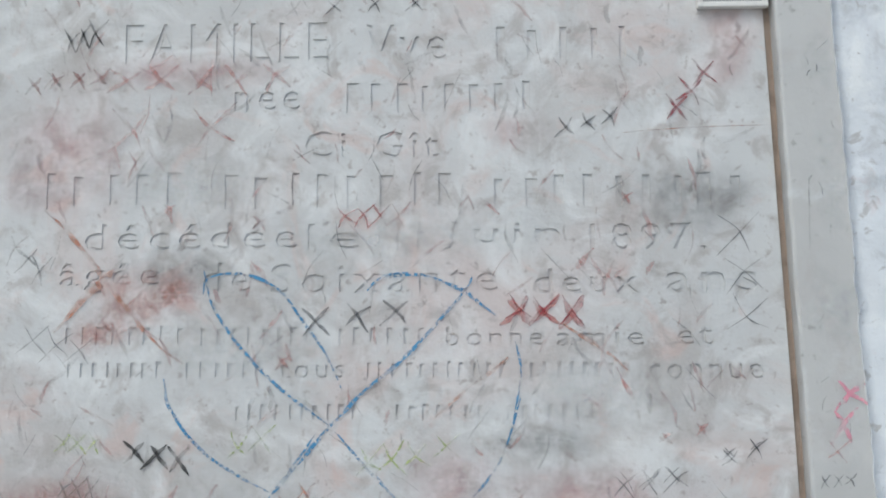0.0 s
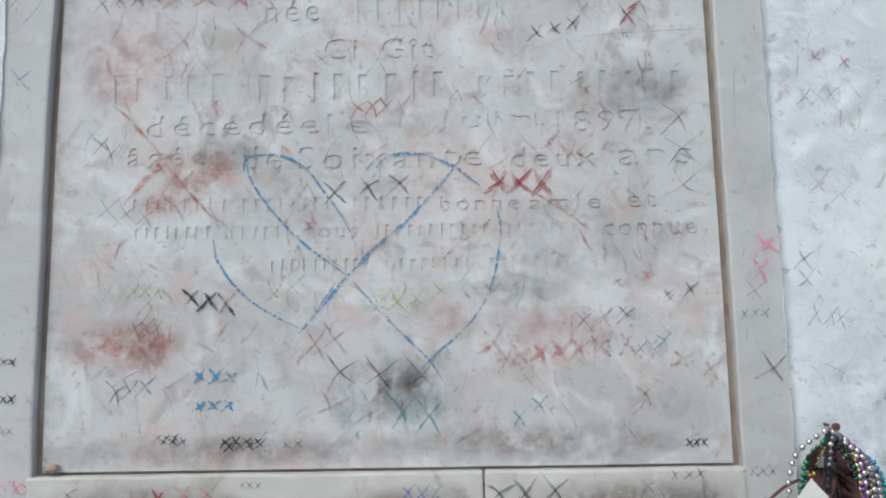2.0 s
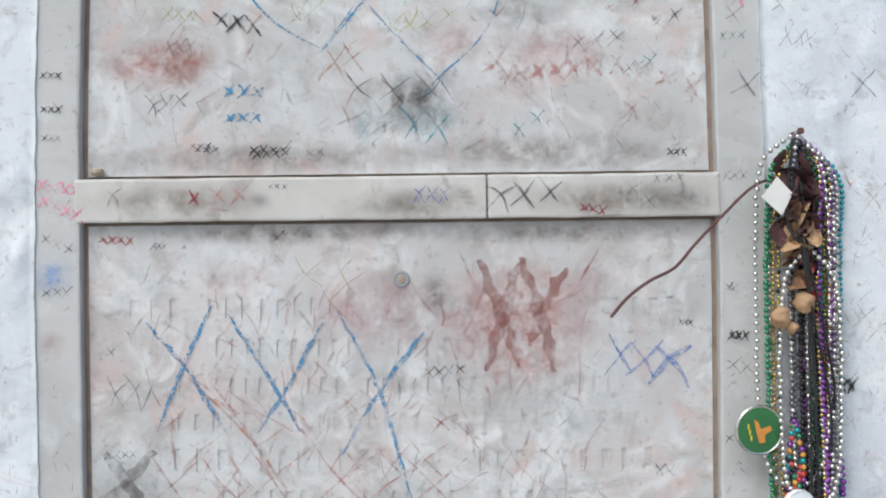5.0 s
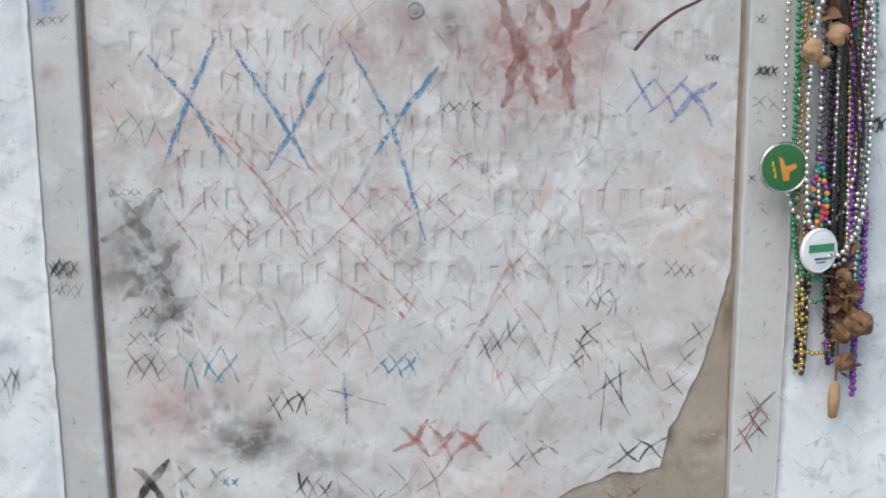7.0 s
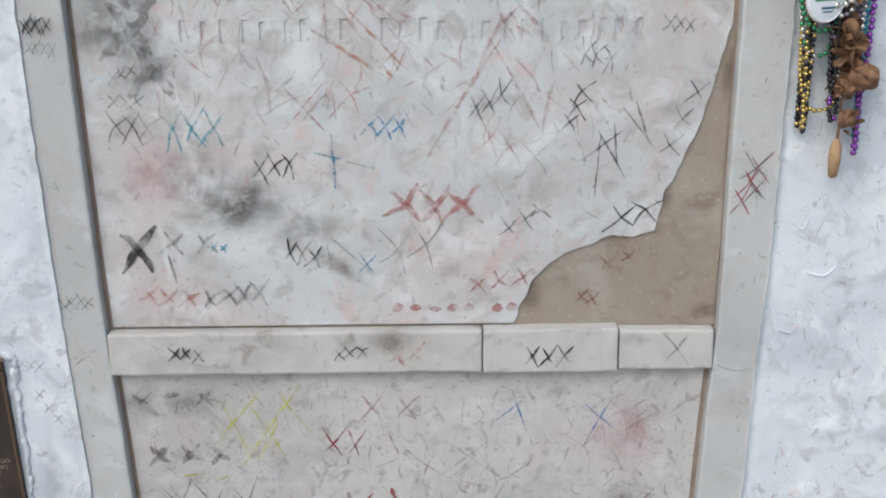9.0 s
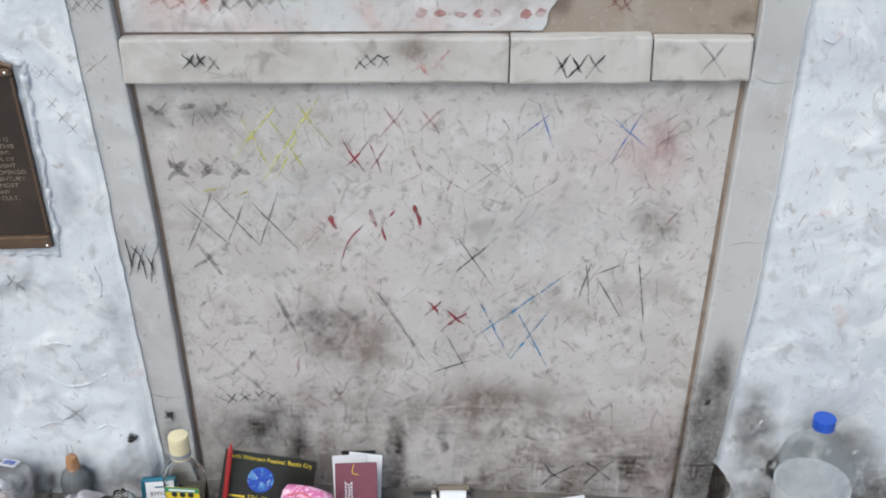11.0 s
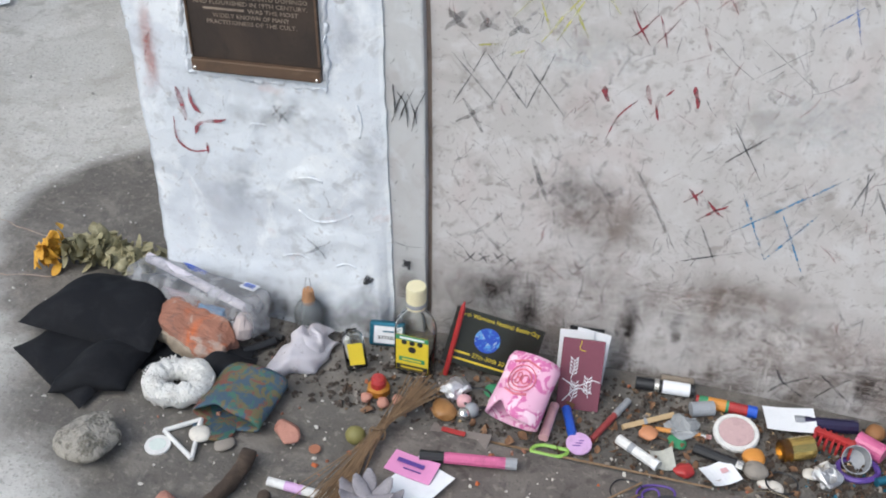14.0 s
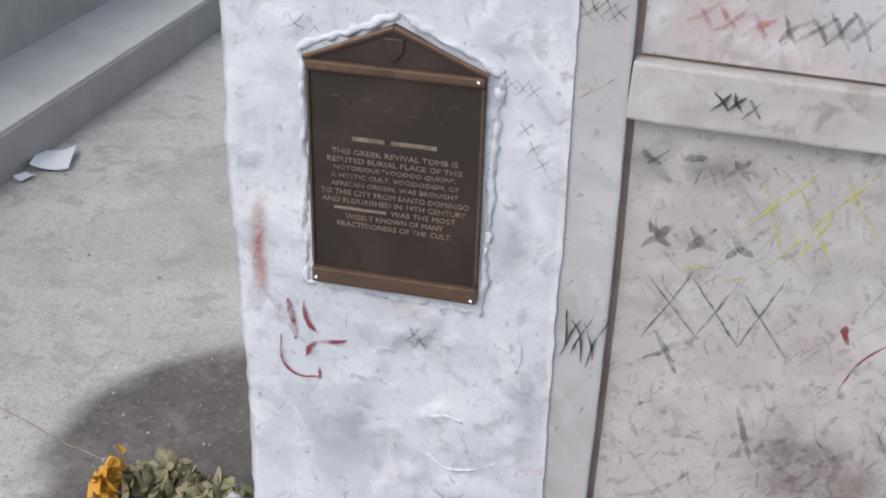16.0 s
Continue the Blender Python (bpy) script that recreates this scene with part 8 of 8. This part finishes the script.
lol = thing("lilac_medal", on(-0.137, -0.212, 10, 0.010, 12), "round lilac plastic token with scratched marks", "token")
part("disc", lathe([(0.0005, 0), (0.0205, 0), (0.0215, 0.002), (0.0205, 0.004), (0.0005, 0.004)], 28), C_LILAC, lol)
for k in range(3):
    part("printed_bar", boxed(-0.004 + 0.004 * k, -0.005 + 0.005 * k, 0.0042, 0.014 - 0.003 * k, 0.0016, 0.0010), C_PURPLE, lol)
lime = thing("lime_clip", on(-0.182, -0.236, 8, 0.006), "lime green oval plastic clip", "clip")
part("loop", tube(bmesh.new(), [(0.030 * math.cos(a), 0.0105 * math.sin(a) + 0.002 * math.cos(3 * a), 0) for a in [2 * math.pi * k / 28 for k in range(28)]], 0.0032, 6, 1.0, True), C_LIME, lime)


def band(name, x, y, r, w, m, lab, squash=0.9, rz=0.0, h=0.0):
    e = thing(name, on(x, y, rz, w + 0.001 + h), told(lab), "ring", "rings and hair ties")
    part("loop", tube(bmesh.new(), [(r * math.cos(a) * (1 + 0.06 * math.sin(2 * a + x * 9)), r * squash * math.sin(a), 0.001 * math.sin(3 * a)) for a in [2 * math.pi * k / 32 for k in range(32)]], w, 6, 1.0, True), m, e)
    return e


band("hair_tie", -0.318, -0.160, 0.026, 0.0022, C_BLACK, "thin black elastic hair tie", 0.95, 0, 0.012)
band("hair_tie", -0.052, -0.294, 0.026, 0.0012, C_BLACK, "thin black hair tie on the slab")
band("purple_band", -0.006, -0.288, 0.030, 0.0020, C_PURPLE, "purple elastic band", 0.6, 10)
band("purple_band", -0.014, -0.296, 0.015, 0.0020, C_PURPLE, "small purple elastic band", 0.8, 40, 0.003)
band("brown_bangle", 0.083, -0.304, 0.027, 0.0030, col("brown_plastic", (0.10, 0.06, 0.055), 0.5), "brown plastic bangle", 0.9)
band("wire_hoop", 0.172, -0.268, 0.042, 0.0007, col("dull_wire", (0.26, 0.22, 0.15), 0.5, 0.5), "thin dull wire hoop", 0.9)
band("hair_tie", 0.228, -0.306, 0.028, 0.0018, C_BLACK, "black rubber ring", 0.85)
band("hair_tie", 0.192, -0.203, 0.024, 0.0016, C_BLACK, "black hair tie around small shells", 1.0, 0, 0.008)
band("purple_band", 0.318, -0.132, 0.032, 0.0050, C_PURPLE, "thick purple rubber ring", 0.8, 20)
tape = thing("tape_measure", on(0.018, -0.322, 0), "dark grey round coil with a copper disc inside", "coil")
part("coil", lathe([(0.022, 0), (0.030, 0), (0.032, 0.004), (0.031, 0.010), (0.022, 0.011), (0.018, 0.006), (0.0185, 0.001)], 32), col("dark_coil", (0.045, 0.046, 0.050), 0.6), tape)
part("core", lathe([(0.0005, 0), (0.0165, 0), (0.0165, 0.003), (0.0005, 0.0035)], 20), PINK_STONE, tape)
part("label_panel", boxed(0.016, 0.004, 0.012, 0.010, 0.036, 0.002, 0.0005, 2, Matrix.Rotation(-0.4, 4, "Z")), C_BLACK, tape)

# broom of twigs
broom = thing("twig_bundle", on(-0.455, -0.300, -3, 0.002), "bundle of dry brown twigs tied in the middle", "bundle")
rnd = random.Random(4)
for k in range(64):
    a, b = rnd.gauss(0, 1), rnd.gauss(0, 1)
    p0 = Vector((0.030 + 0.016 * a + 0.012, 0.120 + 0.02 * b, 0.010 + 0.006 * abs(a)))
    p1 = Vector((0.004 * b, 0.0, 0.014 + 0.006 * rnd.random()))
    p2 = Vector((-0.034 + 0.020 * rnd.gauss(0, 1), -0.165 + 0.02 * rnd.gauss(0, 1), 0.006 + 0.008 * rnd.random()))
    part("twig", tube(bmesh.new(), bezier([p0, p1, p2], 4), 0.0011, 4, 0.7), STRAW, broom)
part("tie", tube(bmesh.new(), [(0.013 * math.cos(t), 0.003 * math.sin(3 * t), 0.014 + 0.013 * math.sin(t)) for t in [2 * math.pi * k / 20 for k in range(20)]], 0.0018, 5, 1.0, True), STRAW, broom, "twisted straw tie")


# cards, papers, foil
def card_on(name, x, y, w, d, rz, m, lab, bars=(), h=0.003, bend=0.003, rx=0.0):
    e = thing(name, on(x, y, rz, h, rx), told(lab), "card")
    part("sheet", flatcard(w, d, 0.0009, bend), m, e)
    for bx, by, bw, bd, bmatl in bars:
        part("printed_bar", boxed(bx, by, 0.0028 + bend, bw, bd, 0.0008), bmatl, e)
    return e


card_on("white_card", -0.370, -0.372, 0.075, 0.088, -30, PAPER, "white card on the slab")
card_on("pink_card", -0.386, -0.345, 0.078, 0.046, -12, col("pink_paper", (0.72, 0.28, 0.52), 0.6, wear=0.1), "pink business card with a scrawled line", [(-0.004, 0.003, 0.046, 0.008, C_PURPLE), (0.004, -0.010, 0.030, 0.002, C_PURPLE)], 0.006, 0.002)
card_on("white_card", 0.207, -0.062, 0.086, 0.056, 8, PAPER, "blank white card lying on the debris", (), 0.020, 0.002)
card_on("paper_tag", 0.094, -0.212, 0.054, 0.046, 35, PAPER, "creased white paper tag", [(0.006, 0.0, 0.012, 0.009, C_ROSE)], 0.010, 0.005)
card_on("clear_wrapper", -0.000, -0.205, 0.038, 0.042, 15, col("waxed_paper", (0.45, 0.45, 0.40), 0.4), "crumpled translucent wrapper", (), 0.006, 0.007)
card_on("clear_bag_scrap", -0.330, -0.250, 0.100, 0.040, -6, col("dusty_film", (0.20, 0.17, 0.155), 0.3), "dusty plastic film with a red stripe", [(-0.012, 0.006, 0.040, 0.010, C_RED)], 0.004, 0.004)
card_on("book_matches", -0.045, -0.366, 0.100, 0.062, 14, col("gold_foil_card", (0.30, 0.22, 0.08), 0.45), "dull gold card with a black stripe", [(0.0, 0.016, 0.098, 0.014, INK)], 0.006, 0.001)
card_on("cassette_card", -0.138, -0.398, 0.130, 0.060, -7, col("violet_card", (0.10, 0.09, 0.36), 0.3), "violet-blue glossy insert card with pale bars", [(-0.030, 0.008, 0.040, 0.014, PAPER), (0.030, 0.008, 0.034, 0.006, C_LILAC)], 0.006, 0.001)
card_on("paper_strip", -0.895, -0.165, 0.018, 0.030, -10, PAPER, "small white paper strip on the black cloth", (), 0.036, 0.002)
card_on("paper_scrap", -1.885, 1.020, 0.090, 0.110, 20, PAPER, "crumpled white paper on the paving", (), 0.008, 0.009)
card_on("paper_scrap", -1.900, 0.915, 0.030, 0.040, -20, PAPER, "small torn white paper on the paving", (), 0.006, 0.004)


def crumple(name, x, y, r, m, lab, cat, seed, flat=0.6, h=0.0):
    bm = bmesh.new()
    bmesh.ops.create_icosphere(bm, subdivisions=3, radius=r)
    rough_up(bm, r * 0.75, 1.6 / r, seed)
    low = min(v.co.z for v in bm.verts) * flat
    for v in bm.verts:
        v.co.z = v.co.z * flat - low
    ob = tagged(part(name, bm, m, None), told(lab), cat)
    ob.matrix_world = on(x, y, 40 * seed, h)
    return ob


crumple("silver_foil", -0.358, -0.148, 0.020, FOIL, "crumpled silver foil wrapper", "foil", 1.0)
crumple("silver_foil", 0.262, -0.172, 0.022, FOIL, "crumpled white and silver wrapper", "foil", 2.0)
crumple("foil_candy_cup", 0.363, -0.212, 0.017, FOIL, "crinkled foil candy cup", "foil", 3.0, 0.4)
crumple("clear_wrap", 0.030, -0.120, 0.024, col("grey_film", (0.28, 0.29, 0.30), 0.25), "crumpled grey cellophane", "wrapper", 4.0, 0.4)
pebble("amber_soap", -0.370, -0.196, 0.019, col("amber_wax", (0.34, 0.17, 0.06), 0.4, wear=0.6), "amber lump of wax", "wax", 7.0, 0.5, 0.45, 1.35)
pebble("pink_chalk", -0.338, -0.168, 0.013, C_ROSE, "pale pink chalk lump", "chalk", 8.0, 0.8, 0.2)
pebble("steel_ball", -0.333, -0.200, 0.012, SILVER, "polished steel ball", "ball", 9.0, 1.0, 0.0)
pebble("glass_ball", -0.322, -0.188, 0.013, C_GREY, "grey glass marble", "ball", 9.5, 1.0, 0.0)
pebble("green_bottle_top", -0.296, -0.128, 0.016, C_GREEN, "green plastic bottle cap", "cap", 10.0, 0.5, 0.02)
pebble("green_bottle_top", 0.022, -0.153, 0.015, C_GREEN, "flat green plastic cap", "cap", 10.4, 0.3, 0.02, 1.2)
pebble("orange_wax", -0.027, -0.152, 0.015, col("peach_wax", (0.55, 0.24, 0.12), 0.5), "orange lump of wax", "wax", 11.0, 0.6, 0.4)
pebble("red_bottle_top", 0.036, -0.217, 0.016, C_RED, "red plastic top", "cap", 12.0, 0.5, 0.35)
pebble("yellow_lid", 0.148, -0.158, 0.019, C_ORANGE, "yellow-orange plastic half ball", "lid", 13.0, 0.55, 0.15)
pebble("rusty_lump", 0.350, -0.050, 0.017, col("rust_lump", (0.28, 0.13, 0.05), 0.7), "rust-coloured lump", "lump", 14.0, 0.9, 0.25)
pebble("grey_stone", 0.150, -0.188, 0.020, PEBBLE, "grey pebble", "stone", 15.0, 0.6, 0.15)
for k, (x, y, r) in enumerate(((0.388, -0.100, 0.0175), (0.432, -0.085, 0.0165), (0.183, -0.210, 0.012), (0.165, -0.206, 0.010), (0.274, -0.226, 0.013), (0.345, -0.225, 0.011), (0.420, -0.150, 0.016), (0.24, -0.165, 0.012))):
    pebble("shell", x, y, r, SHELL, "pale ribbed sea shell in the debris", "shell", 16.0 + k, 0.5, 0.16, 1.15, group="shells")
rnd_c = thing("powder_compact", on(0.118, -0.110, 0, 0.004, 8), "round pale pink powder compact with a white rim", "cosmetics")
part("rim", lathe([(0.0005, 0), (0.036, 0), (0.0385, 0.004), (0.0385, 0.009), (0.036, 0.012), (0.031, 0.012), (0.030, 0.010), (0.0005, 0.010)], 36), WHITE, rnd_c)
part("powder", lathe([(0.0005, 0.0102), (0.0295, 0.0102), (0.0290, 0.0120), (0.0005, 0.0126)], 32), col("powder_pink", (0.52, 0.36, 0.36), 0.8), rnd_c, "pale pink pressed powder")
claw = thing("hair_claw", on(0.276, -0.098, -18, 0.004), "red plastic hair claw with teeth", "hair clip")
part("spine", boxed(0, 0.010, 0.020, 0.070, 0.012, 0.012, 0.004), C_RED, claw)
for k in range(7):
    for s in (-1, 1):
        part("tooth", tube(bmesh.new(), bezier([(-0.030 + 0.010 * k, 0.010, 0.022), (-0.030 + 0.010 * k, 0.010 + s * 0.016, 0.016), (-0.030 + 0.010 * k, 0.010 + s * 0.018, 0.002)], 4), 0.0026, 5), C_RED, claw)
cup = thing("clear_cup", on(0.312, -0.112, 0, 0.004, 40), "small empty clear plastic cup lying open", "cup")
part("wall", lathe([(0.015, 0), (0.020, 0.002), (0.024, 0.028), (0.0225, 0.028), (0.0185, 0.004), (0.0005, 0.003)], 24), C_GREY, cup)
red = thing("red_lighter", on(-0.485, -0.182, 20), "red and gold toy ornament", "ornament")
part("red_part", rough_up(lathe([(0.006, 0.010), (0.013, 0.014), (0.014, 0.030), (0.010, 0.036), (0.001, 0.037)], 14), 0.002, 80), C_RED, red)
part("gold_part", rough_up(lathe([(0.012, 0.0), (0.020, 0.004), (0.019, 0.016), (0.010, 0.020), (0.001, 0.02)], 16), 0.003, 80), col("gold_plastic", (0.50, 0.22, 0.04), 0.3, 0.5), red)
for k, (x, y) in enumerate(((-0.500, -0.205), (-0.470, -0.208), (-0.448, -0.195))):
    pebble("orange_chip", x, y, 0.010, PINK_STONE, "orange-brown brick chip", "stone", 30.0 + k, 0.8, 0.3, group="chips")

# perforated red brick
nb = thing("perforated_brick", on(0.532, -0.236, 9, -0.006), "new red perforated brick on the ground", "brick")
bm = bmesh.new()
ring = [bm.verts.new(p) for p in ((-0.100, -0.048, 0.060), (0.100, -0.048, 0.060), (0.100, 0.048, 0.060), (-0.100, 0.048, 0.060))]
edges = [bm.edges.new((a, b)) for a, b in zip(ring, ring[1:] + ring[:1])]
base = [bm.verts.new((v.co.x, v.co.y, 0)) for v in ring]
for k in range(4):
    j = (k + 1) % 4
    bm.faces.new((ring[k], base[k], base[j], ring[j]))
for cx in (-0.066, -0.022, 0.022, 0.066):
    for cy in (-0.019, 0.019):
        hole = [bm.verts.new((cx + 0.0115 * math.cos(a), cy + 0.0115 * math.sin(a), 0.060)) for a in [2 * math.pi * k / 14 for k in range(14)]]
        deep = [bm.verts.new((v.co.x, v.co.y, 0.004)) for v in hole]
        edges += [bm.edges.new((a, b)) for a, b in zip(hole, hole[1:] + hole[:1])]
        for k in range(14):
            j = (k + 1) % 14
            bm.faces.new((hole[k], hole[j], deep[j], deep[k]))
        bm.faces.new(deep)
bmesh.ops.triangle_fill(bm, use_beauty=True, use_dissolve=False, edges=edges, normal=(0, 0, 1))
bmesh.ops.recalc_face_normals(bm, faces=bm.faces[:])
part("clay", bm, BRICK_NEW, nb)
chain = thing("thin_chain", on(0.538, -0.236, 0, 0.0545), "heap of thin tarnished chain on the brick", "chain")
for k in range(9):
    part("link", tube(bmesh.new(), [(0.010 * math.cos(a) + 0.014 * math.sin(k * 2.4), 0.008 * math.sin(a) + 0.012 * math.cos(k * 1.7), 0.002 + 0.0012 * (k % 4)) for a in [2 * math.pi * j / 14 for j in range(14)]], 0.0012, 4, 1.0, True), col("tarnished_chain", (0.28, 0.24, 0.17), 0.4, 0.6) if k == 0 else bpy.data.materials["tarnished_chain"], chain)
crumple("white_gum", 0.578, -0.226, 0.015, PAPER, "torn white paper on the brick", "paper", 6.0, 0.25, 0.0535)

# big clear jug beside the brick
jug = thing("water_jug", on(0.614, -0.108, 0), "large clear plastic water bottle with a white label", "bottle")
part("wall", lathe([(0.050, 0), (0.060, 0.006), (0.062, 0.030), (0.059, 0.036), (0.062, 0.042), (0.062, 0.070), (0.059, 0.076), (0.062, 0.082), (0.062, 0.190), (0.054, 0.215), (0.028, 0.245), (0.016, 0.255), (0.016, 0.270)], 36), PET, jug, smooth=True)
part("label_panel", lathe([(0.0626, 0.100), (0.0630, 0.101), (0.0630, 0.145), (0.0626, 0.146)], 36), col("film_label", (0.50, 0.52, 0.54), 0.4), jug, "white paper label")
part("cap", lathe([(0.018, 0.262), (0.018, 0.280), (0.001, 0.281)], 20), C_BLUE, jug, "blue cap")
part("label_dot", lathe([(0.0003, 0), (0.009, 0), (0.009, 0.0006), (0.0003, 0.0008)], 16), C_GREY, jug, "grey printed dot").matrix_basis = pose(-0.030, -0.0558, 0.123, 90, 0, -28)
pop = thing("plastic_bottle", lying((0.520, -0.158, 0.028), (0.600, -0.162, 0.030)), "small ribbed clear plastic bottle with a blue cap, lying down", "bottle")
part("wall", lathe([(0.020, 0), (0.028, 0.004)] + [(0.029 - 0.0022 * (k % 2), 0.010 + 0.006 * k) for k in range(10)] + [(0.024, 0.074), (0.014, 0.086), (0.013, 0.092)], 28), PET, pop, smooth=True)
part("cap", lathe([(0.0150, 0.088), (0.0165, 0.090), (0.0165, 0.106), (0.0150, 0.108), (0.0005, 0.108)], 24), C_BLUE, pop, "blue screw cap")
cupw = thing("paper_cup", on(0.478, -0.186, 0, 0.012, 70, 0), "small white cup with a dark rim lying on its side", "cup")
part("wall", lathe([(0.014, 0), (0.017, 0.001), (0.023, 0.045), (0.0215, 0.045), (0.0155, 0.003), (0.0005, 0.002)], 24), PAPER, cupw)
part("rim", tube(bmesh.new(), [(0.0228 * math.cos(a), 0.0228 * math.sin(a), 0.045) for a in [2 * math.pi * k / 24 for k in range(24)]], 0.0012, 5, 1.0, True), C_GREEN, cupw)
stickthing("red_beads_scrap", (0.515, -0.130), (0.560, -0.140), 0.0045, C_RED, "scrap of shiny red beads", "beads")
stickthing("cigarette_butt", (0.500, -0.112), (0.520, -0.085), 0.0045, C_ORANGE, "orange cigarette end", "cigarette")
bm = boxed(0, 0, 0.020, 0.115, 0.110, 0.042, 0.014, 3)
bmesh.ops.subdivide_edges(bm, edges=bm.edges[:], cuts=6, use_grid_fill=True)
rough_up(bm, 0.009, 18, 4.0)
rough_up(bm, 0.003, 70, 5.0)
lump = tagged(part("rubble_stone", bm, GRIME_AND_SHADE, None), "grimy broken block of step beside the pilaster", "stone")
lump.matrix_world = on(0.496, -0.112, 12, -0.008)
pebble("pink_stone", 0.512, -0.098, 0.012, PINK_STONE, "pinkish pebble on the broken block", "stone", 61.0, 0.8, 0.2, h=0.034)
wrap = thing("paper_label", pose(0, 0, 0), "curled white and green paper label stuck at the tomb corner", "label")
for z0, z1, mt, nm in ((0.285, 0.320, WHITE, "white_paper"), (0.268, 0.285, C_MAROON, "dark_stripe"), (0.250, 0.268, C_GREEN, "green_stripe")):
    part(nm, prism([(-0.915, z0), (-0.940, z0 + 0.002), (-0.943, z1), (-0.915, z1)], 0.010, 0.016), mt, wrap)

# succulent rosette at the slab edge
ros = thing("purple_succulent", on(-0.430, -0.440, 0), "grey-purple fleshy leaves of a wilted flower", "flower")
for k in range(11):
    a = 2.4 * k
    r = 0.020 + 0.002 * k
    bm = bmesh.new()
    bmesh.ops.create_icosphere(bm, subdivisions=2, radius=1)
    for v in bm.verts:
        v.co = Vector((v.co.x * 0.024, v.co.y * 0.012, v.co.z * 0.0035 + 0.012 * (v.co.x) ** 2))
    ob = part("leaf", bm, col("succulent_leaf", (0.27, 0.25, 0.27), 0.7, wear=0.7, scale=90) if k == 0 else bpy.data.materials["succulent_leaf"], ros, smooth=True)
    ob.matrix_basis = pose(r * math.cos(a), r * math.sin(a), 0.014 + 0.0012 * (11 - k), 0, -22, math.degrees(a))
stickthing("green_leaf", (-0.505, -0.452), (-0.465, -0.480), 0.0060, C_LIME, "green leaf blade", "leaf", (), 5, 0.4)


# crumbs, chips and leaf scraps
def litter(name, material, x0, x1, y0, y1, count, r0, r1, seed, lab, flat=0.5):
    rnd = random.Random(seed)
    verts, faces = [], []
    for _ in range(count):
        x, y, r = rnd.uniform(x0, x1), rnd.uniform(y0, y1), rnd.uniform(r0, r1) * rnd.choice((0.5, 0.7, 1.0))
        z = slope(x) + (0.0125 if (-0.47 < x < 0.43 and y < -0.25) else 0.002)
        q = Euler((0, 0, rnd.uniform(0, 6.28))).to_matrix()
        b = len(verts)
        sx, sy = rnd.uniform(0.6, 1.5), rnd.uniform(0.5, 1.0)
        for vx, vy, vz in ((-1, -1, 0), (1, -0.8, 0), (0.9, 1, 0), (-0.8, 0.9, 0), (-0.5, -0.6, 1), (0.6, -0.4, 0.8), (0.4, 0.6, 1.1), (-0.5, 0.5, 0.7)):
            p = q @ Vector((vx * sx * r * rnd.uniform(0.7, 1.2), vy * sy * r * rnd.uniform(0.7, 1.2), 0))
            verts.append((x + p.x, y + p.y, z + 2 * vz * r * flat))
        for f in ((4, 5, 6, 7), (0, 1, 5, 4), (1, 2, 6, 5), (2, 3, 7, 6), (3, 0, 4, 7)):
            faces.append([b + i for i in f])
    me = bpy.data.meshes.new(name)
    me.from_pydata(verts, [], faces)
    me.materials.append(material)
    return tagged(new(name, me), lab, "litter", kind="stuff")


litter("dirt_crumbs", SOIL, -0.95, 0.60, -0.235, -0.03, 2600, 0.0015, 0.006, 1, "dark crumbs of soil along the wall")
litter("stone_chips", PEBBLE, -0.55, 0.60, -0.240, -0.03, 300, 0.0015, 0.006, 2, "grey and brown stone chips in the strip")
litter("wax_scraps", STRAW, -0.55, 0.60, -0.240, -0.03, 240, 0.0015, 0.006, 3, "tan scraps of bark and leaf", 0.2)
litter("white_crumbs", SHELL, -0.95, 0.60, -0.45, -0.03, 260, 0.001, 0.004, 4, "white crumbs of plaster and shell")
litter("dark_grit", BARK, 0.10, 0.50, -0.235, -0.06, 500, 0.002, 0.007, 5, "black grit among the shells")
litter("pale_grit", CONCRETE, -1.9, -0.5, -0.60, 1.2, 260, 0.0015, 0.005, 6, "pale grit on the paving")
litter("green_bits", C_TIN, 0.20, 0.48, -0.235, -0.10, 60, 0.002, 0.005, 7, "tiny coloured glass and bead bits")
litter("brick_dust", BRICK, -0.90, 0.55, -0.40, -0.04, 120, 0.0015, 0.005, 8, "red brick crumbs")


stickthing("hair_pin", (-0.105, -0.345), (-0.030, -0.274), 0.0018, STRAW, "long thin tan stick on the slab", "stick", (), 6)
stickthing("hair_pin", (-0.095, -0.361), (-0.033, -0.300), 0.0018, STRAW, "long thin tan stick on the slab", "stick", (), 6)
pebble("charcoal_lump", -0.592, -0.459, 0.012, BARK, "small black lump of charcoal", "charcoal", 51.0, 0.8, 0.3)
pebble("orange_chip", -0.728, -0.516, 0.018, PINK_STONE, "orange-brown brick chip", "stone", 52.0, 0.7, 0.3, 1.3, group="chips")
bm = bmesh.new()
rnd = random.Random(61)
for k in range(150):
    x, y = rnd.uniform(-0.50, 0.56), rnd.uniform(-0.235, -0.05)
    leaf_cloud(bm, (x, y, slope(x) + 0.006), (0.002, 0.002, 0.001), 1, rnd.uniform(0.012, 0.030), 700 + k)
for v in bm.verts:
    v.co.z = min(max(v.co.z, slope(v.co.x) + 0.001), slope(v.co.x) + 0.014)
tagged(part("leaf_scraps", bm, DRY, None, smooth=True), "brown scraps of dry leaves in the debris strip", "litter", kind="stuff")
litter("brown_chips", BARK, -0.55, 0.58, -0.245, -0.04, 260, 0.003, 0.009, 9, "dark brown bark chips in the debris strip", 0.25)
litter("tan_chips", WOOD, -0.50, 0.55, -0.240, -0.05, 45, 0.002, 0.006, 10, "tan wood chips in the debris strip", 0.2)
